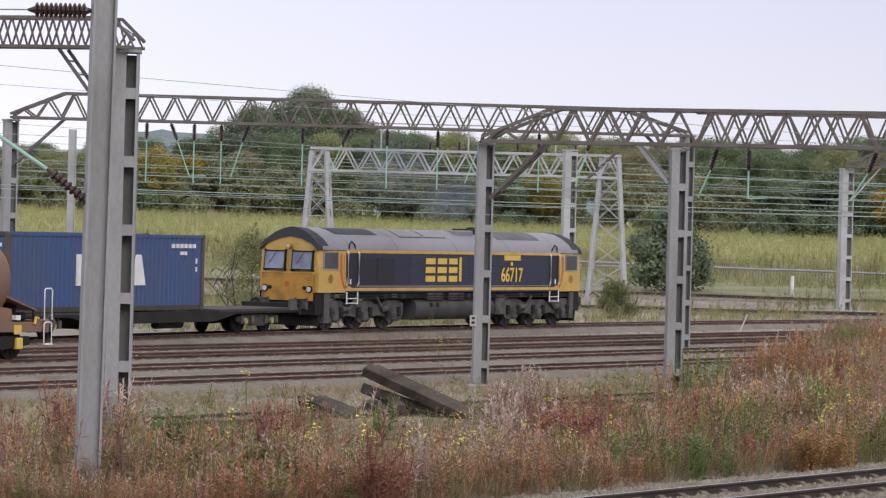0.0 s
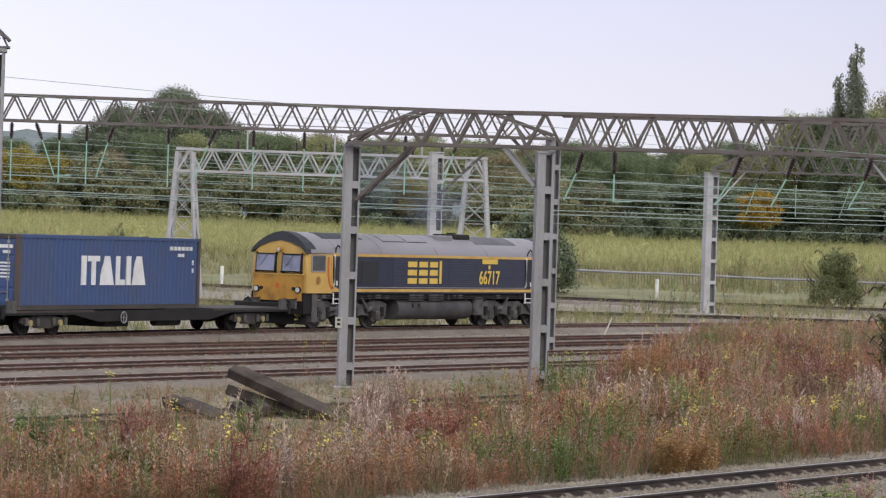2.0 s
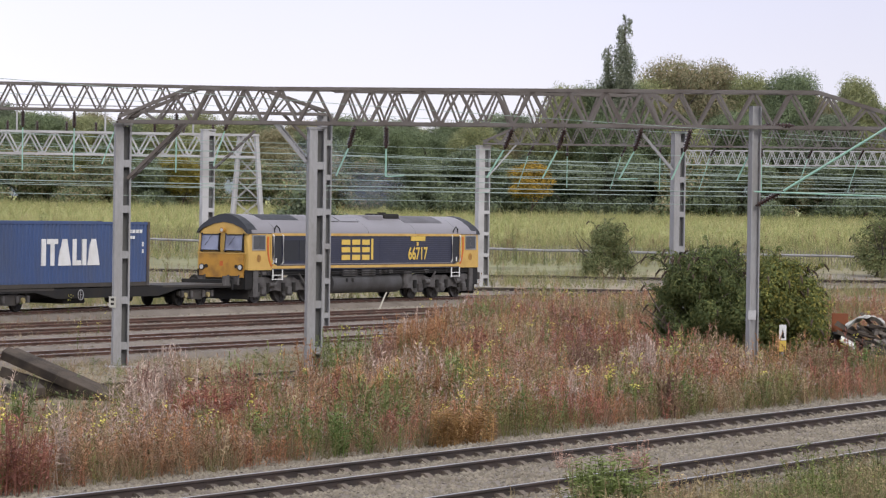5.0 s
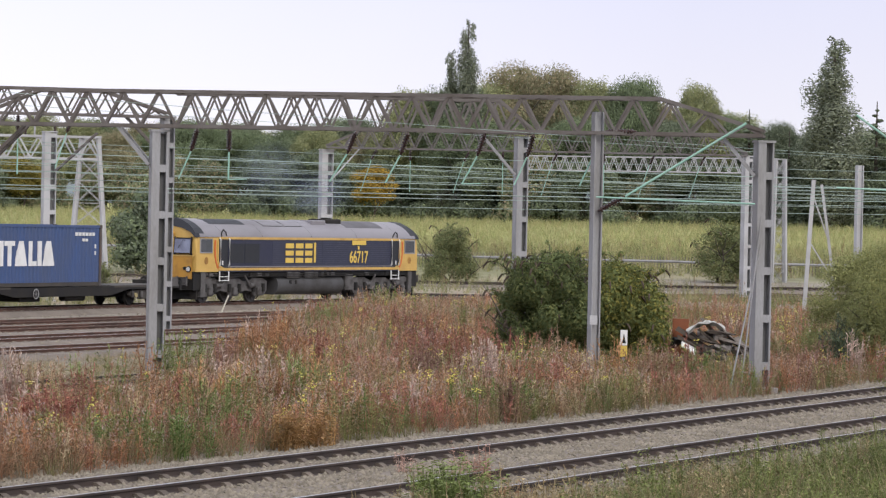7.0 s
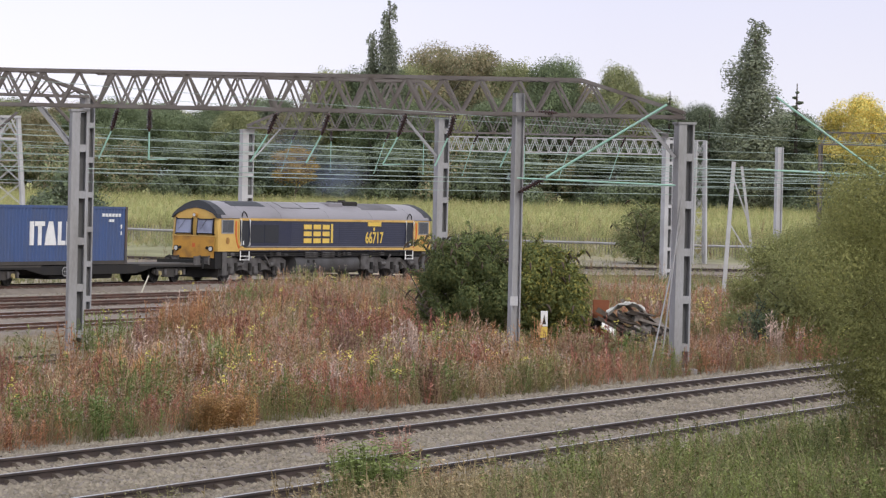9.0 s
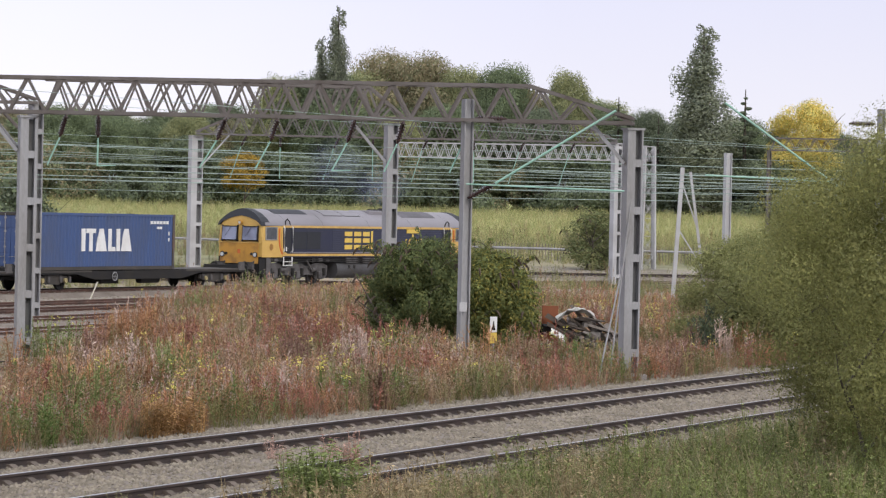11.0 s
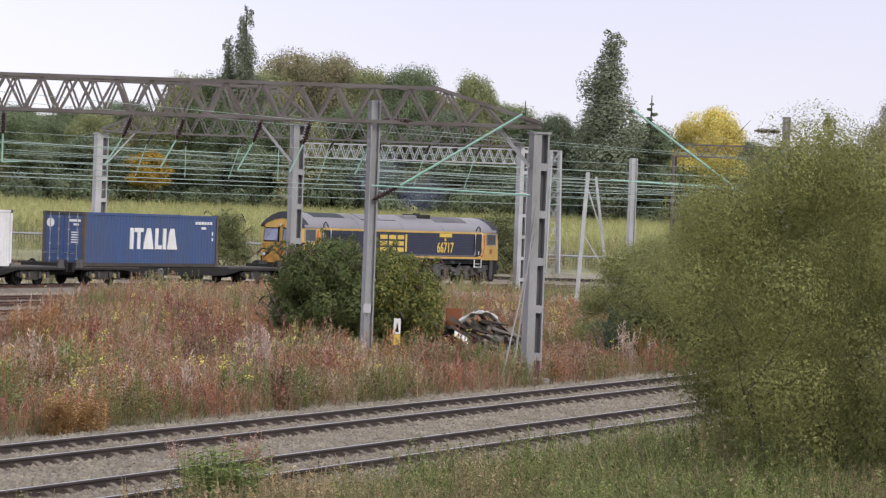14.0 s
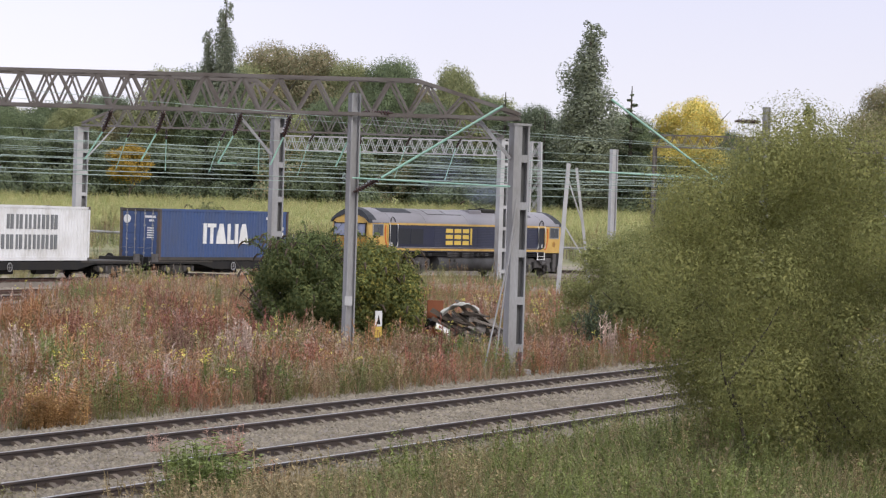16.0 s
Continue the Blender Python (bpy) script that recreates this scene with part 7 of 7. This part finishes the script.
def rubble_heap():
    """A tipped load: long planks fanned over one another, broken slabs below, a crumpled pale sheet on top."""
    r = np.random.default_rng(77)
    t = thing("rubble_heap", Matrix(), "heap of old planks, slabs and a crumpled pale sheet", "rubble heap")
    cx, cy = 13.2, 100.2

    def slab(name, x, y, z, L, W, T, turn, mat, label=""):
        bm = bmesh.new()
        bmesh.ops.create_cube(bm, size=1)
        for v in bm.verts:
            v.co = Vector((v.co.x * L, v.co.y * W, v.co.z * T)) + Vector(r.normal(0, 0.022, 3))
        me = bpy.data.meshes.new(name)
        bm.to_mesh(me)
        bm.free()
        me.materials.append(mat)
        ob = new(name, me)
        ob.parent = t
        ob.matrix_world = Matrix.Translation((x, y, z)) @ Euler(turn).to_matrix().to_4x4()
        return tagged(ob, label)

    for k in range(34):
        f, a = r.uniform(0, 1) ** 0.6, r.uniform(0, 6.28)
        x, y = cx + math.cos(a) * 1.2 * f, cy + math.sin(a) * 0.8 * f
        slab("slab", x, y, lift(x, y) + 1.05 * (1 - f) + 0.12, r.uniform(0.25, 0.6), r.uniform(0.2, 0.4), r.uniform(0.06, 0.14), (r.normal(0, 0.4), r.normal(0, 0.4), r.uniform(0, 6.28)), RUBBLE_MAT)
    for k in range(15):
        x, y = cx + r.uniform(-0.8, 1.1), cy - 0.35 + r.uniform(-0.5, 0.4)
        slab("plank", x, y, lift(x, y) + 0.55 + 0.6 * (1 - min(abs(x - cx), 1)) * r.uniform(0.5, 1.1), r.uniform(0.9, 1.7), r.uniform(0.12, 0.2), 0.05, (r.normal(0, 0.3), 0.42 + r.normal(0, 0.22), r.normal(-0.25, 0.5)), TIMBER if k % 3 else GREY_PLANK)
    n = 9
    grid = [(cx - 0.85 + 1.15 * i / (n - 1), cy - 0.6 + 0.75 * j / (n - 1)) for j in range(n) for i in range(n)]
    sheet = Shape().add([(x, y, lift(x, y) + 1.42 - 0.45 * abs(x - cx + 0.2) + 0.16 * noise.noise((x * 4, y * 4, 2)) + 0.1 * noise.noise((x * 9, y * 9, 5))) for x, y in grid] + [(x, y, lift(x, y) + 1.40 - 0.45 * abs(x - cx + 0.2) + 0.16 * noise.noise((x * 4, y * 4, 2)) + 0.1 * noise.noise((x * 9, y * 9, 5))) for x, y in grid], [(j * n + i, j * n + i + 1, j * n + n + i + 1, j * n + n + i) for j in range(n - 1) for i in range(n - 1)] + [(n * n + j * n + n + i, n * n + j * n + n + i + 1, n * n + j * n + i + 1, n * n + j * n + i) for j in range(n - 1) for i in range(n - 1)])
    part("crumpled_sheet", sheet, surface("grubby_pale_sheet", (0.5, 0.5, 0.48), 0.7, second=(0.25, 0.24, 0.22), scale=3, stain=0.9), t, "crumpled grubby white sheet")
    slab("pale_board", cx - 0.85, cy - 0.8, lift(cx, cy) + 0.6, 0.5, 0.24, 0.04, (0.9, 0.5, 0.3), WHITE, "broken white board")
    slab("tyre_scrap", cx - 1.25, cy - 0.5, lift(cx, cy) + 0.75, 0.22, 0.2, 0.3, (0.3, 0.2, 0.4), BLACK)
    part("rusty_sheet", Shape().box(11.95, 100.3, -0.3, 12.45, 100.36, 1.15, 0.01), RUSTY_SHEET, t, "rusty red sheet metal")


rubble_heap()

sign = thing("marker_sign", Matrix(), "small white and yellow trackside marker sign on a post", "trackside sign")
sx, sy, sz = 9.64, 92.5, 0.31
part("post", Shape().tube([(sx, sy + 0.03, -0.6), (sx, sy + 0.03, sz + 0.67)], 0.03, 8), GALV, sign, smooth=True)
part("upper_panel", Shape().box(sx - 0.10, sy - 0.015, sz + 0.28, sx + 0.10, sy + 0.005, sz + 0.72, 0.004), WHITE, sign)
part("lower_panel", Shape().box(sx - 0.10, sy - 0.015, sz - 0.04, sx + 0.10, sy + 0.005, sz + 0.27, 0.004), YELLOW_BRIGHT, sign, "yellow panel")
part("warning_mark", Shape().extrude([(-0.055, sz + 0.34), (0.055, sz + 0.34), (0, sz + 0.62)], lambda a, b, q: (sx + a, sy - 0.014 - 0.006 * q, b)), BLACK, sign)

plate = thing("number_panel", Matrix(), "small yellow and white structure plate on a post", "structure plate")
px, py = -8.94, 89.02
part("panel", Shape().box(px - 0.10, py - 0.012, 1.34, px + 0.09, py, 1.64, 0.004), surface("cream_plate", (0.42, 0.41, 0.37), 0.6, scale=4), plate)
for z in (1.53, 1.41):
    part("mark", Shape().box(px - 0.05, py - 0.016, z, px + 0.04, py - 0.010, z + 0.06), BLACK, plate)

pale_mast = single_mast(-33.2, 146.2, 8.0, 0.34, 0.3, "slim pale steel mast beyond the container", WHITE_STEEL)
stick = part("white_stake", Shape().tube([(-2.75, 139.0, -0.35), (-2.35, 139.2, 0.65)], 0.032, 7), GREY_SIGN_POST)
tagged(stick, "leaning pale stake between the tracks", "stake")
for x, y in ((-0.75, 212.0), (-28.5, 208.0)):
    ob = part("white_post", Shape().tube([(x, y, lift(x, y) - 0.1), (x, y, lift(x, y) + 1.2)], 0.12, 10), WHITE, smooth=True)
    tagged(ob, "short white marker post beside the far track", "marker post", "white marker posts")


# ---- loose ballast ----
def stones(name, n, u0, u1, w0, w1, size, seed, z=-0.17, skip=(), level=-0.15, half=1.6):
    r = np.random.default_rng(seed)
    u, w = u0 + (u1 - u0) * r.uniform(0, 1, n) ** 1.5, r.uniform(w0, w1, n)
    ok = np.ones(n, bool)
    for c in skip:
        for s in (-0.753, 0.753):
            ok &= np.abs(w - c - s) > 0.09
    u, w = u[ok], w[ok]
    n = len(u)
    h = np.full(n, z)
    for c in skip:
        h = np.maximum(level - 0.35 * np.maximum(np.abs(w - c) - half, 0), h)
    shape = np.array([(1, 0, -0.1), (-1, 0, -0.1), (0, 1, -0.1), (0, -1, -0.1), (0, 0, 0.75)], float)
    k = size * r.uniform(0.5, 1.4, (n, 1, 1)) * r.uniform(0.6, 1.2, (n, 1, 3))
    a = r.uniform(0, 6.28, n)
    P = shape[None] * k + r.normal(0, size * 0.15, (n, 5, 3))
    X = P[..., 0] * np.cos(a)[:, None] - P[..., 1] * np.sin(a)[:, None]
    Y = P[..., 0] * np.sin(a)[:, None] + P[..., 1] * np.cos(a)[:, None]
    base = np.stack([U.x * u + V.x * w, U.y * u + V.y * w, h], 1)
    vs = np.stack([X, Y, P[..., 2]], -1) + base[:, None, :]
    f = np.array([(0, 2, 4), (2, 1, 4), (1, 3, 4), (3, 0, 4)])  # the underside lies in the bed
    fs = (f[None] + (np.arange(n) * 5)[:, None, None]).reshape(-1, 3)
    tagged(bulk(name, vs.reshape(-1, 3), fs, STONE), "loose grey-brown ballast stones between the rails", "ballast", kind="stuff")


stones("ballast_stones", 110000, 22, 100, -30.4, -18.8, 0.04, 31, -0.29, (-26.0, -21.8), -0.14, 2.1)
stones("yard_stones", 22000, 55, 150, -76, -44, 0.05, 32, -0.27, (-67.2, -63.3, -58.6), -0.10)
motions()
